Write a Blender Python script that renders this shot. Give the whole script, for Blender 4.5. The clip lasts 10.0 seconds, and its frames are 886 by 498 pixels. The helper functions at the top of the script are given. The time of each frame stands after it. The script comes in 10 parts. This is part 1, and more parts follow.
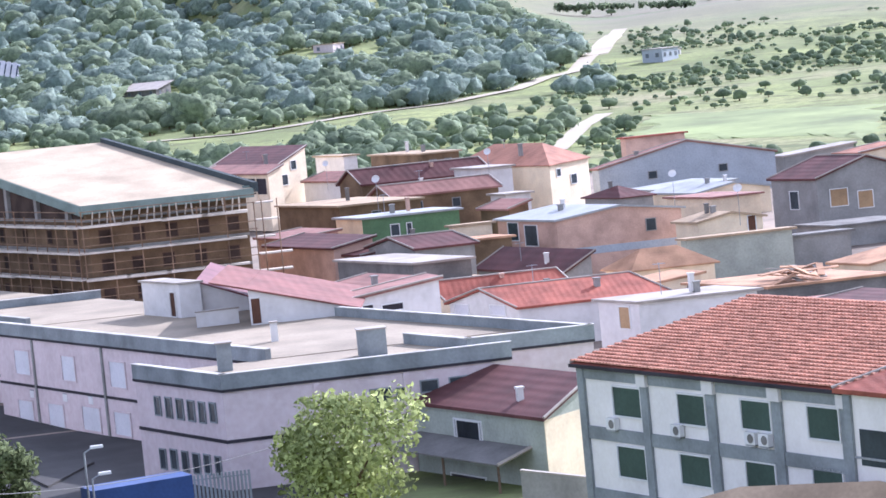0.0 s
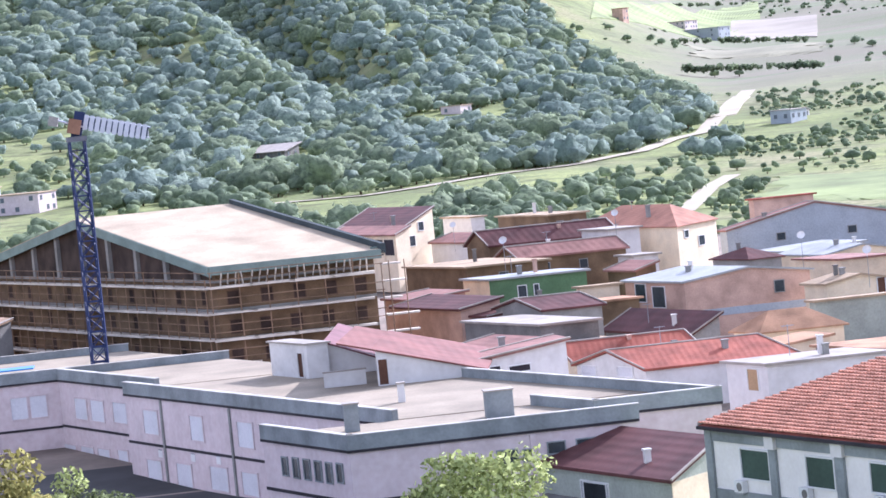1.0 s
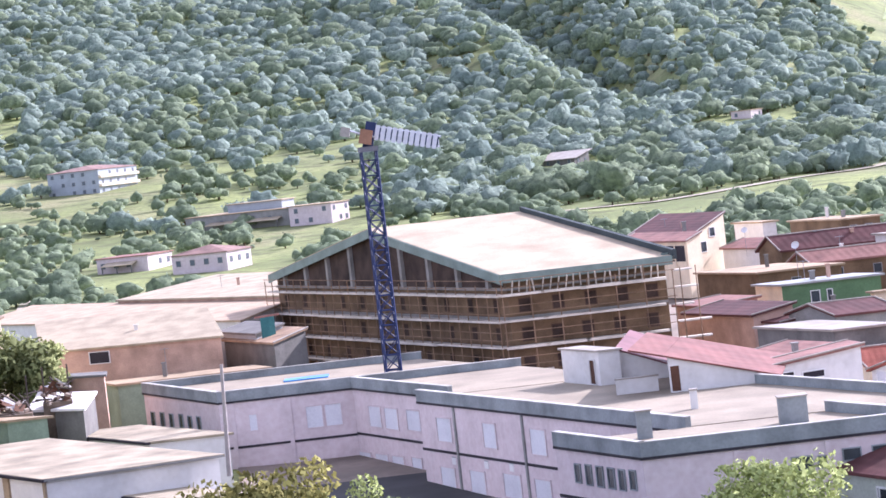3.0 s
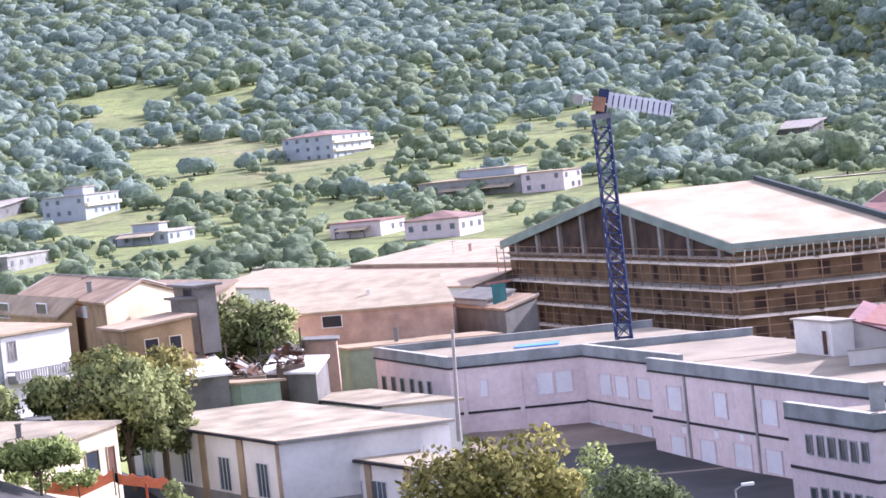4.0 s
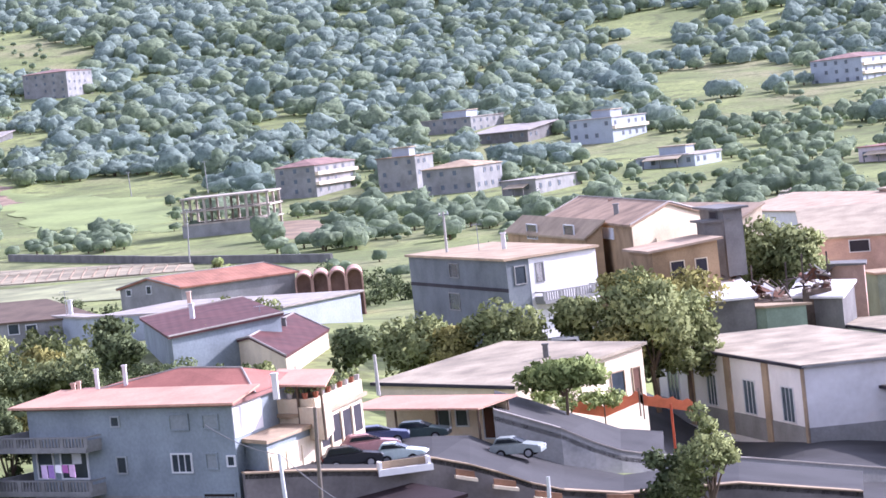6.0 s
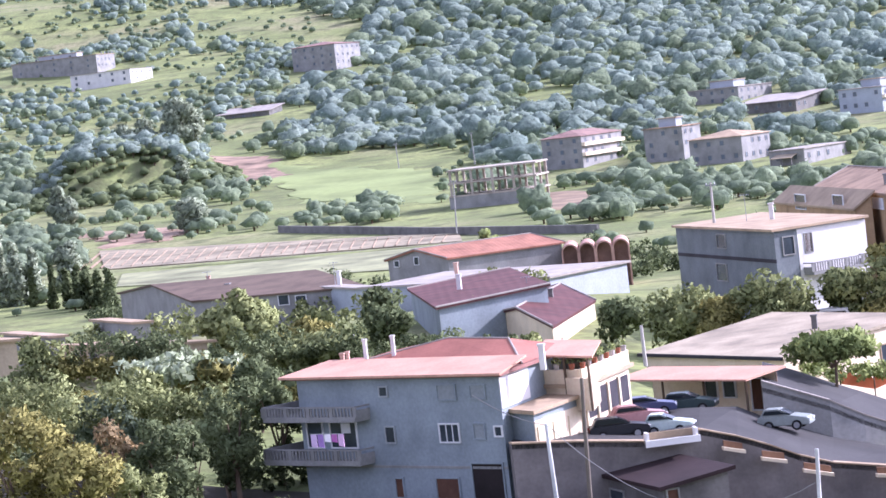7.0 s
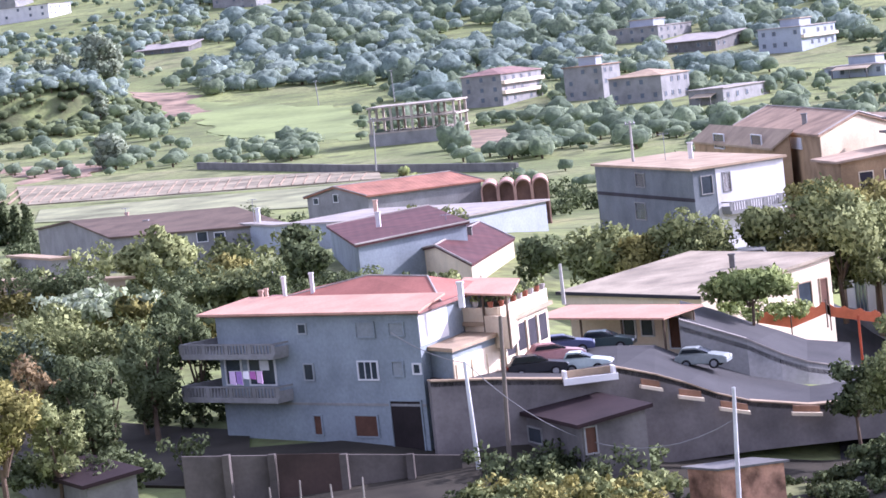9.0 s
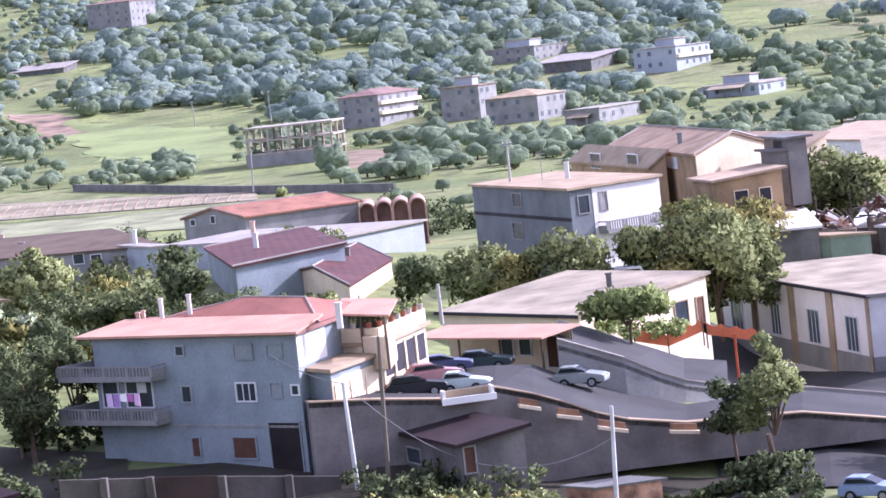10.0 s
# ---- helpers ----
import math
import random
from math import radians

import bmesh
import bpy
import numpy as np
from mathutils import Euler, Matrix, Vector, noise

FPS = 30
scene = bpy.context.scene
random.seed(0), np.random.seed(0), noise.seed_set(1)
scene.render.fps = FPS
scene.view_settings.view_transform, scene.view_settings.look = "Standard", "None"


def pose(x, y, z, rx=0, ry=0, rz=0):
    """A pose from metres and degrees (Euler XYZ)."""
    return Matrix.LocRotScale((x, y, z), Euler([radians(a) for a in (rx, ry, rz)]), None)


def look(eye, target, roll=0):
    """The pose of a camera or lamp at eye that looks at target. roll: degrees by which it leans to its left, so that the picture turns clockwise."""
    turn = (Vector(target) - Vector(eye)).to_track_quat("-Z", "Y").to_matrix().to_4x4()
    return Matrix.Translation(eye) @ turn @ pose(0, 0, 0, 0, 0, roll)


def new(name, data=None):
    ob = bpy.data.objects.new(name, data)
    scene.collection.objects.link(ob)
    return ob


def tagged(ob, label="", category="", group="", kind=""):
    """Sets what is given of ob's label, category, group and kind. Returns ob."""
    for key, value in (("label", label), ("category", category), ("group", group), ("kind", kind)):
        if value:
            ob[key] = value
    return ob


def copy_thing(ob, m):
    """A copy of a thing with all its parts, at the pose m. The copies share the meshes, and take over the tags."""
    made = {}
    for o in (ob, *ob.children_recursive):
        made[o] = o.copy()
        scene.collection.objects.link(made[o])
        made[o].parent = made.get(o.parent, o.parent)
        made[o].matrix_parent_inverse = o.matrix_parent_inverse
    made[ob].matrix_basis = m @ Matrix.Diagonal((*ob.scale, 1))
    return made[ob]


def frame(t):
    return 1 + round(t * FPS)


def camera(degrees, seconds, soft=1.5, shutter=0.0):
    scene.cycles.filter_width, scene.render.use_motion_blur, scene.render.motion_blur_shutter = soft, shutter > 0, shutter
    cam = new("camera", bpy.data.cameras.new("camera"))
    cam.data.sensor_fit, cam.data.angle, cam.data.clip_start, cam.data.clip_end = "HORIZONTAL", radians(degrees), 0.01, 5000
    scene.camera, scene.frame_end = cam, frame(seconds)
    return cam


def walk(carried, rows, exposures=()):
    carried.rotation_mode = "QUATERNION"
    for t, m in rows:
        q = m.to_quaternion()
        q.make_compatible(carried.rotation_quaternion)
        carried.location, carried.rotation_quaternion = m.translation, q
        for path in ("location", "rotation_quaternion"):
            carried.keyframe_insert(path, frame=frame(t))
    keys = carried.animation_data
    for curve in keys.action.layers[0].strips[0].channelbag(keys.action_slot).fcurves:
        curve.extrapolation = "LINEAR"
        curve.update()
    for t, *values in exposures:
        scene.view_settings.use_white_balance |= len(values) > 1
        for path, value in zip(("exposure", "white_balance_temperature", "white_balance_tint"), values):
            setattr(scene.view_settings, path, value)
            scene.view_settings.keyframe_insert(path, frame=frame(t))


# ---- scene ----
# The camera stands on a slope above the town and pans to the left, then a little back.
EYE = 32.0
cam = camera(18.5, 10.0, soft=1.6)
ROWS = [
    (0, -16.437, -4.572, 5.565),
    (0.5, -15.274, -3.874, 5.391),
    (1, -13.892, -3.028, 5.644),
    (1.5, -12.381, -2.208, 5.988),
    (2, -11.452, -2.091, 6.164),
    (2.2, -11.007, -1.856, 6.307),
    (3.3, -6.263, -2.358, 6.383),
    (3.5, -5.219, -2.365, 6.257),
    (4, -2.889, -2.390, 6.102),
    (4.5, -0.000, -2.725, 6.136),
    (5, 2.645, -2.918, 6.429),
    (5.5, 5.496, -2.961, 6.348),
    (5.7, 6.690, -2.881, 6.206),
    (6.8, 12.590, -2.871, 6.526),
    (7, 13.932, -2.817, 6.526),
    (7.5, 15.538, -2.981, 6.597),
    (8, 14.667, -3.647, 6.494),
    (8.5, 13.758, -4.230, 6.299),
    (9, 12.383, -4.309, 6.168),
    (9.5, 11.297, -4.319, 6.273),
    (10, 9.770, -4.160, 6.302),
]
walk(cam, [(t, pose(0, 0, EYE, 0, 0, yaw) @ pose(0, 0, 0, 90 + pitch) @ pose(0, 0, 0, 0, 0, -roll)) for t, yaw, pitch, roll in ROWS], [(0.0, 1.16, 5130, 25), (3.5, 1.25, 5330, 32), (6.0, 1.18, 5190, 35), (10.0, 1.08, 5150, 38)])

# ---- light: clear morning, sun to the right and a little ahead ----
SUN_AZ, SUN_EL = 62.0, 31.0
world = bpy.data.worlds.new("sky")
scene.world = world
world.use_nodes = True
wn = world.node_tree
sky = wn.nodes.new("ShaderNodeTexSky")
sky.sky_type, sky.sun_disc = "NISHITA", False
sky.sun_elevation, sky.sun_rotation = radians(SUN_EL), radians(SUN_AZ)
sky.air_density, sky.dust_density, sky.ozone_density = 1.3, 2.0, 1.0
pale = wn.nodes.new("ShaderNodeHueSaturation")
pale.inputs["Saturation"].default_value = 0.22
wn.links.new(sky.outputs[0], pale.inputs["Color"])
wn.links.new(pale.outputs[0], wn.nodes["Background"].inputs[0])
wn.nodes["Background"].inputs[1].default_value = 0.149
sun = new("sun", bpy.data.lights.new("sun", "SUN"))
sun.data.energy, sun.data.angle, sun.data.color = 3.8, radians(0.6), (1.0, 0.9, 0.74)
s_az, s_el = radians(SUN_AZ), radians(SUN_EL)
sun_dir = Vector((math.sin(s_az) * math.cos(s_el), math.cos(s_az) * math.cos(s_el), math.sin(s_el)))
sun.matrix_world = look((0, 0, 300), Vector((0, 0, 300)) - sun_dir)


# ---- materials ----
def rgb(c):
    """Linear colour from a hex string."""
    v = [int(c[i:i + 2], 16) / 255 for i in (0, 2, 4)]
    return tuple(x / 12.92 if x < 0.04045 else ((x + 0.055) / 1.055) ** 2.4 for x in v)


MATS = {}


def mat(name, base, rough=0.85, vary=0.18, scale=1.2, fine=14.0, bump=0.07, streak=0.0, metal=0.0, rows=None, other=None, per_object=0.0, island=0.0):
    """A weathered surface: base colour, blotches and fine grain, rain streaks, and ribs (spacing, axis) as relief."""
    if name in MATS:
        return MATS[name]
    m = bpy.data.materials.new(name)
    m.use_nodes = True
    n, l = m.node_tree.nodes, m.node_tree.links
    bsdf = n["Principled BSDF"]
    bsdf.inputs["Roughness"].default_value, bsdf.inputs["Metallic"].default_value = rough, metal
    bsdf.inputs["Specular IOR Level"].default_value = 0.25
    geo = n.new("ShaderNodeNewGeometry")
    big, small = n.new("ShaderNodeTexNoise"), n.new("ShaderNodeTexNoise")
    big.inputs["Scale"].default_value, big.inputs["Detail"].default_value = scale * 0.35, 5
    small.inputs["Scale"].default_value, small.inputs["Detail"].default_value = fine * 0.35, 3
    for t in (big, small):
        l.new(geo.outputs["Position"], t.inputs["Vector"])
    c = base if not isinstance(base, str) else rgb(base)
    ramp = n.new("ShaderNodeMix")
    ramp.data_type = "RGBA"
    dark = other if other else tuple(x * (1 - 2.2 * vary) for x in c)
    ramp.inputs[6].default_value, ramp.inputs[7].default_value = (*dark, 1), (*[min(1, x * (1 + vary * 0.6)) for x in c], 1)
    spread = n.new("ShaderNodeMapRange")
    spread.inputs["From Min"].default_value, spread.inputs["From Max"].default_value = 0.28, 0.62
    l.new(big.outputs[0], spread.inputs[0])
    l.new(spread.outputs[0], ramp.inputs[0])
    grain = n.new("ShaderNodeMix")
    grain.data_type, grain.blend_type = "RGBA", "OVERLAY"
    grain.inputs[0].default_value = 0.22
    l.new(ramp.outputs[2], grain.inputs[6])
    l.new(small.outputs[0], grain.inputs[7])
    out = grain.outputs[2]
    if streak:
        vec, st = n.new("ShaderNodeVectorMath"), n.new("ShaderNodeTexNoise")
        vec.operation = "MULTIPLY"
        vec.inputs[1].default_value = (0.7, 0.7, 0.16)
        l.new(geo.outputs["Position"], vec.inputs[0])
        l.new(vec.outputs[0], st.inputs["Vector"])
        st.inputs["Scale"].default_value, st.inputs["Detail"].default_value = 1.0, 4
        cut = n.new("ShaderNodeMapRange")
        cut.inputs["From Min"].default_value, cut.inputs["From Max"].default_value = 0.45, 0.75
        cut.inputs["To Max"].default_value = streak * 0.55
        l.new(st.outputs[0], cut.inputs[0])
        mix = n.new("ShaderNodeMix")
        mix.data_type = "RGBA"
        mix.inputs[7].default_value = (*[x * 0.45 for x in c], 1)
        l.new(cut.outputs[0], mix.inputs[0])
        l.new(out, mix.inputs[6])
        out = mix.outputs[2]
    if per_object or island:
        hsv, mr = n.new("ShaderNodeHueSaturation"), n.new("ShaderNodeMapRange")
        amount = per_object or island
        mr.inputs["To Min"].default_value, mr.inputs["To Max"].default_value = 1 - amount, 1 + amount
        l.new(n.new("ShaderNodeObjectInfo").outputs["Random"] if per_object else geo.outputs["Random Per Island"], mr.inputs[0])
        l.new(mr.outputs[0], hsv.inputs["Value"])
        l.new(out, hsv.inputs["Color"])
        out = hsv.outputs[0]
    l.new(out, bsdf.inputs["Base Color"])
    if bump:
        b = n.new("ShaderNodeBump")
        b.inputs["Strength"].default_value, b.inputs["Distance"].default_value = bump, 0.05
        l.new(small.outputs[0], b.inputs["Height"])
        if rows:
            # ribs of the sheets or courses of tiles, across the bearing given
            turn, wave, ribs = n.new("ShaderNodeVectorMath"), n.new("ShaderNodeMath"), n.new("ShaderNodeBump")
            turn.operation, wave.operation = "DOT_PRODUCT", "SINE"
            turn.inputs[1].default_value = (math.sin(radians(rows[1])) * math.tau / rows[0], math.cos(radians(rows[1])) * math.tau / rows[0], 0)
            l.new(geo.outputs["Position"], turn.inputs[0])
            l.new(turn.outputs["Value"], wave.inputs[0])
            ribs.inputs["Strength"].default_value, ribs.inputs["Distance"].default_value = 0.16, 0.05
            l.new(wave.outputs[0], ribs.inputs["Height"])
            l.new(b.outputs[0], ribs.inputs["Normal"])
            b = ribs
        l.new(b.outputs[0], bsdf.inputs["Normal"])
    MATS[name] = m
    return m


def leaf_mat(name, base, vary=0.35, second=None, spray=0.45, clumps=0.0):
    """Leaves: colour differs from clump to clump, a little light comes through."""
    m = bpy.data.materials.new(name)
    m.use_nodes = True
    n, l = m.node_tree.nodes, m.node_tree.links
    bsdf = n["Principled BSDF"]
    bsdf.inputs["Roughness"].default_value = 0.8
    bsdf.inputs["Specular IOR Level"].default_value = 0.08
    geo = n.new("ShaderNodeNewGeometry")
    noise_big = n.new("ShaderNodeTexNoise")
    noise_big.inputs["Scale"].default_value = 0.05 if clumps else 0.16
    noise_big.inputs["Detail"].default_value = 3
    l.new(geo.outputs["Position"], noise_big.inputs["Vector"])
    add = n.new("ShaderNodeMath")
    add.operation = "MULTIPLY_ADD"
    add.inputs[1].default_value = spray
    l.new(geo.outputs["Random Per Island"], add.inputs[0])
    l.new(noise_big.outputs[0], add.inputs[2])
    mr = n.new("ShaderNodeMapRange")
    mr.inputs["From Min"].default_value, mr.inputs["From Max"].default_value = 0.33 + spray * 0.2, 0.62 + spray * 0.85
    l.new(add.outputs[0], mr.inputs[0])
    mix = n.new("ShaderNodeMix")
    mix.data_type = "RGBA"
    c = rgb(base)
    mix.inputs[6].default_value = (*[x * (1 - vary) for x in c], 1)
    mix.inputs[7].default_value = (*(rgb(second) if second else [min(1, x * (1 + vary)) for x in c]), 1)
    l.new(mr.outputs[0], mix.inputs[0])
    l.new(mix.outputs[2], bsdf.inputs["Base Color"])
    if clumps:
        # sprays of leaves as relief on the crown
        tuft, relief = n.new("ShaderNodeTexNoise"), n.new("ShaderNodeBump")
        tuft.inputs["Scale"].default_value, tuft.inputs["Detail"].default_value = 0.6, 5
        l.new(geo.outputs["Position"], tuft.inputs["Vector"])
        relief.inputs["Strength"].default_value, relief.inputs["Distance"].default_value = clumps, 1.6
        l.new(tuft.outputs[0], relief.inputs["Height"])
        l.new(relief.outputs[0], bsdf.inputs["Normal"])
        # shade in the gaps between sprays, darkened into the colour by noise
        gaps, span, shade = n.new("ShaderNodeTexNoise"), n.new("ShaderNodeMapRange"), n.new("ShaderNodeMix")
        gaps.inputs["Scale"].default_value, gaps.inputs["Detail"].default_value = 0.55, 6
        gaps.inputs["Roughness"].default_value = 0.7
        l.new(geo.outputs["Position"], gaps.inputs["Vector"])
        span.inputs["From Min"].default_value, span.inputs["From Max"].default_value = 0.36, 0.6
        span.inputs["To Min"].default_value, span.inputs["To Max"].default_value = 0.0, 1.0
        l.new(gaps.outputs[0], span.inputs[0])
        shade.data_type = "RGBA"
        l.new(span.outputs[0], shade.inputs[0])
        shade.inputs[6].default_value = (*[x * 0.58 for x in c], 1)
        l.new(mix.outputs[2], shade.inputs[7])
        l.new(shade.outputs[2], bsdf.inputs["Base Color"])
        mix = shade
    tr, sh = n.new("ShaderNodeBsdfTranslucent"), n.new("ShaderNodeMixShader")
    l.new(mix.outputs[2], tr.inputs[0])
    sh.inputs[0].default_value = 0.48 if clumps else 0.22
    l.new(bsdf.outputs[0], sh.inputs[1])
    l.new(tr.outputs[0], sh.inputs[2])
    l.new(sh.outputs[0], n["Material Output"].inputs[0])
    MATS[name] = m
    return m


M_PINK = mat("pink_render", "cdbfbf", vary=0.05, streak=0.1, fine=6)
M_SLAB = mat("concrete_parapet", "8b9192", vary=0.15, streak=0.3)
# gutters and bands; also panels where unlit openings are put into colour
M_DARK = mat("dark_gutter_and_opening", "38353a", vary=0.2)
M_COPING = mat("pale_coping_stone", "b4b2ac", vary=0.15, fine=8)
M_ROOFDECK = mat("roof_membrane", "968b79", vary=0.14, scale=0.5)
M_WHITE = mat("white_render", "d6d3cf", vary=0.06, streak=0.15, fine=6)
M_CREAM = mat("cream_render", "e0cfb2", vary=0.08, streak=0.2)
M_YELLOW = mat("yellow_render", "e2cfae", vary=0.08, streak=0.2)
M_GREY = mat("grey_cement_render", "908f8b", vary=0.12, streak=0.35)
M_DGREY = mat("dark_cement", "767470", vary=0.16, streak=0.4)
M_LBLUE = mat("pale_blue_render", "a4abb1", vary=0.05, streak=0.25)
M_GREEN = mat("green_render", "5f7d5a", vary=0.1, streak=0.2)
M_PALESAGE = mat("pale_grey_green_render", "a3a89c", vary=0.1, streak=0.3)
M_SAGE = mat("sage_render", "8a9a86", vary=0.1, streak=0.35)
M_BRICK = mat("brick_masonry", "bfa08e", vary=0.16, fine=22, bump=0.4)
M_OCHRE = mat("hollow_block_masonry", "a58a68", vary=0.18, fine=22, bump=0.4)
M_BROWN = mat("brown_masonry", "735f48", vary=0.2, fine=20, bump=0.4)
M_MAROON = mat("maroon_sheet_roof", "5c3a38", vary=0.18, rough=0.7, rows=(0.9, 75))
M_ROSE = mat("rose_sheet_roof", "8f685e", vary=0.16, rough=0.7, rows=(0.9, 75))
M_RED = mat("red_tile_roof", "985848", vary=0.2, fine=24, bump=0.4, rows=(0.6, 98))
M_ORANGE = mat("orange_tile_roof", "9c6e5a", vary=0.18, fine=24, bump=0.4, rows=(0.6, 60))
M_TAN = mat("weathered_tile_roof", "b08a6c", vary=0.2, fine=24, bump=0.5)
M_PALE = mat("pale_sheet_roof", "9f978d", vary=0.12, rough=0.6)
M_PALEBLUE = mat("blue_grey_sheet_roof", "9c9f9e", vary=0.1, rough=0.55)
M_BEIGE = mat("beige_slab_roof", "a69278", vary=0.13)
M_PINKROOF = mat("pinkish_white_roof", "b09a82", vary=0.12)
M_BROWNROOF = mat("brown_fibre_roof", "a0876f", vary=0.18, rows=(0.9, 343))
M_GLASS = mat("window_dark", "3a4248", rough=0.25, vary=0.2, bump=0)
M_SHUT = mat("green_shutter", "3f5148", rough=0.6, vary=0.12)
M_BLIND = mat("white_blind", "cfcfd3", rough=0.6, vary=0.05)
M_WOOD = mat("brown_wood_door", "5d4234", vary=0.2)
M_FRAME = mat("white_frame", "d8d8d6", rough=0.5, vary=0.04)
M_METAL = mat("galvanised_metal", "9a9da0", rough=0.5, metal=0.3)
M_ASPHALT = mat("asphalt", "424140", vary=0.15, scale=0.6)
M_STAINED = mat("stained_flat_roof", "a1957f", vary=0.2, scale=0.9)
M_OLDROSE = mat("weathered_rose_roof", "8a6f66", vary=0.18, rough=0.75)
M_TANWALL = mat("dull_tan_render", "ac9e86", vary=0.12, streak=0.3)
M_DUSTYRED = mat("dusty_red_sheet", "7a5049", vary=0.15, rough=0.75, rows=(0.9, 98))
M_TANSHEET = mat("tan_sheet_roof", "a89a82", vary=0.14, rough=0.75)
M_SITEROOF = mat("insulated_panel_roof", "b5a58c", vary=0.12, scale=0.6)
# brighter than M_WHITE, to lift walls that stand in shade
M_GYMWHITE = mat("bright_white_paint", "e6e2dd", vary=0.05, streak=0.15)
# streaked cement, darkened so that the wall's deep shade is in the colour
M_DARKWALL = mat("shade_dark_cement", "7a7470", vary=0.18, streak=0.5)
# soil darkened in place of the shade beneath the trees and wall
M_DARKSOIL = mat("shade_dark_soil", "3e3a30", vary=0.25, scale=0.8)
# far panes: paler than M_GLASS, with distance haze in the colour
M_FARGLASS = mat("hazed_far_window", "636c74", rough=0.4, vary=0.1, bump=0)
# M_LBLUE darkened, with the shade on these walls in the colour
M_HOUSEBLUE = mat("shaded_blue_render", "8c9599", vary=0.1, streak=0.18)
M_SKYGLASS = mat("pale_window_glass", "56636b", rough=0.25, vary=0.15, bump=0)
M_CONC = mat("blue_grey_cement", "6e7476", vary=0.12, streak=0.3)
M_DBROWN = mat("dark_brown_sheet_roof", "66574a", vary=0.15)
M_PALEROSE = mat("faded_rose_sheet", "c2977f", vary=0.08, rough=0.65)
# maroon taken very dark; on the garden shed it stands for shadow
M_DMAROON = mat("dark_maroon_shade_roof", "332627", vary=0.15)
M_TEAL = mat("teal_paint", "3f6f70", vary=0.1)
M_BARK = mat("bark", "6a5a4a", vary=0.25)


# oak, olive and scrub: distance haze put into the pale leaf colours
M_OAK = leaf_mat("hazed_holm_oak_leaves", "94a79d", 0.16, "bac8b4", 0.4, 0.7)
M_OLIVE = leaf_mat("hazed_olive_leaves", "88997f", 0.18, "b0bd98", 0.4, 0.75)
M_LIME = leaf_mat("bright_green_leaves", "84924e", 0.32, "bcc684")
M_AUTUMN = leaf_mat("yellowing_leaves", "737140", 0.4, "aca664")
M_PINE = leaf_mat("pine_needles", "76864e", 0.35, "b0bc78")
M_SCRUB = leaf_mat("hazed_scrub_leaves", "7d8e74", 0.18, "a6b48c", 0.4, 0.8)
M_EUCA = leaf_mat("eucalyptus_leaves", "87947c", 0.3, "b0ba9c")
M_PRICKLY = leaf_mat("prickly_pear_pads", "7c8c5c", 0.35, "ccd6b4")
M_RUSSET = leaf_mat("russet_leaves", "806a4c", 0.35, "b09c74")
# dark green plants, and others whose shade is put into the leaf colour
M_DARKLEAF = leaf_mat("dark_green_shade_leaves", "4a5639", 0.4, "7c875e")
M_GREYLEAF = leaf_mat("grey_green_leaves", "6c784a", 0.38, "a6ac74")


# ---- helpers for meshes ----
def part(name, data, material, parent, label=""):
    """Links a bmesh, or (verts, faces), as one mesh object under a thing or part."""
    me = bpy.data.meshes.new(name)
    if isinstance(data, tuple):
        me.from_pydata(data[0], [], data[1])
        me.update()
    else:
        bmesh.ops.recalc_face_normals(data, faces=data.faces[:])
        data.to_mesh(me)
        data.free()
    me.materials.append(material)
    ob = new(name, me)
    ob.parent = parent
    if label:
        ob["label"] = label
    return ob


def empty(name, x, y, z, rz=0.0):
    ob = new(name)
    ob.empty_display_size = 0.5
    ob.matrix_basis = pose(x, y, z, 0, 0, rz)
    return ob


def add_prism(bm, low, high):
    """A closed body between two loops of equally many points."""
    a, b = [bm.verts.new(p) for p in low], [bm.verts.new(p) for p in high]
    k = len(a)
    bm.faces.new(a[::-1]), bm.faces.new(b)
    for i in range(k):
        bm.faces.new((a[i], a[(i + 1) % k], b[(i + 1) % k], b[i]))


def add_box(bm, x0, x1, y0, y1, z0, z1, m=None):
    pts = [Vector(p) for p in ((x0, y0, z0), (x1, y0, z0), (x1, y1, z0), (x0, y1, z0), (x0, y0, z1), (x1, y0, z1), (x1, y1, z1), (x0, y1, z1))]
    if m is not None:
        pts = [m @ p for p in pts]
    add_prism(bm, pts[:4], pts[4:])


def box(x0, x1, y0, y1, z0, z1, m=None):
    bm = bmesh.new()
    add_box(bm, x0, x1, y0, y1, z0, z1, m)
    return bm


def add_rod(bm, p, q, r0, r1=None, sides=6):
    p, q = Vector(p), Vector(q)
    turn = (q - p).to_track_quat("Z", "Y").to_matrix()
    r1 = r0 if r1 is None else r1
    ring = [turn @ Vector((math.cos(i * math.tau / sides), math.sin(i * math.tau / sides), 0)) for i in range(sides)]
    add_prism(bm, [p + v * r0 for v in ring], [q + v * r1 for v in ring])


def heading(az):
    """Unit vector of a compass-like bearing: 0 is +y, 90 is +x."""
    return Vector((math.sin(radians(az)), math.cos(radians(az)), 0))


# ---- ground ----
PROFILE_D = [0, 60, 110, 150, 220, 300, 400, 500, 600, 700, 800, 900, 1000, 1200, 1500, 2000, 2600, 4800]
PROFILE_HILL = [30.4, 17, 7, 3.5, 2.5, 4.5, 6.5, 8, 10.5, 14, 19.5, 27, 36, 59, 98, 170, 210, 220]
PROFILE_PLAIN = [30.4, 17, 7, 3.5, 2.5, 4.5, 6.5, 8, 10, 12.5, 16, 20, 25, 34, 48, 72, 98, 235]


def smooth(a, b, x):
    t = min(1.0, max(0.0, (x - a) / (b - a)))
    return t * t * (3 - 2 * t)


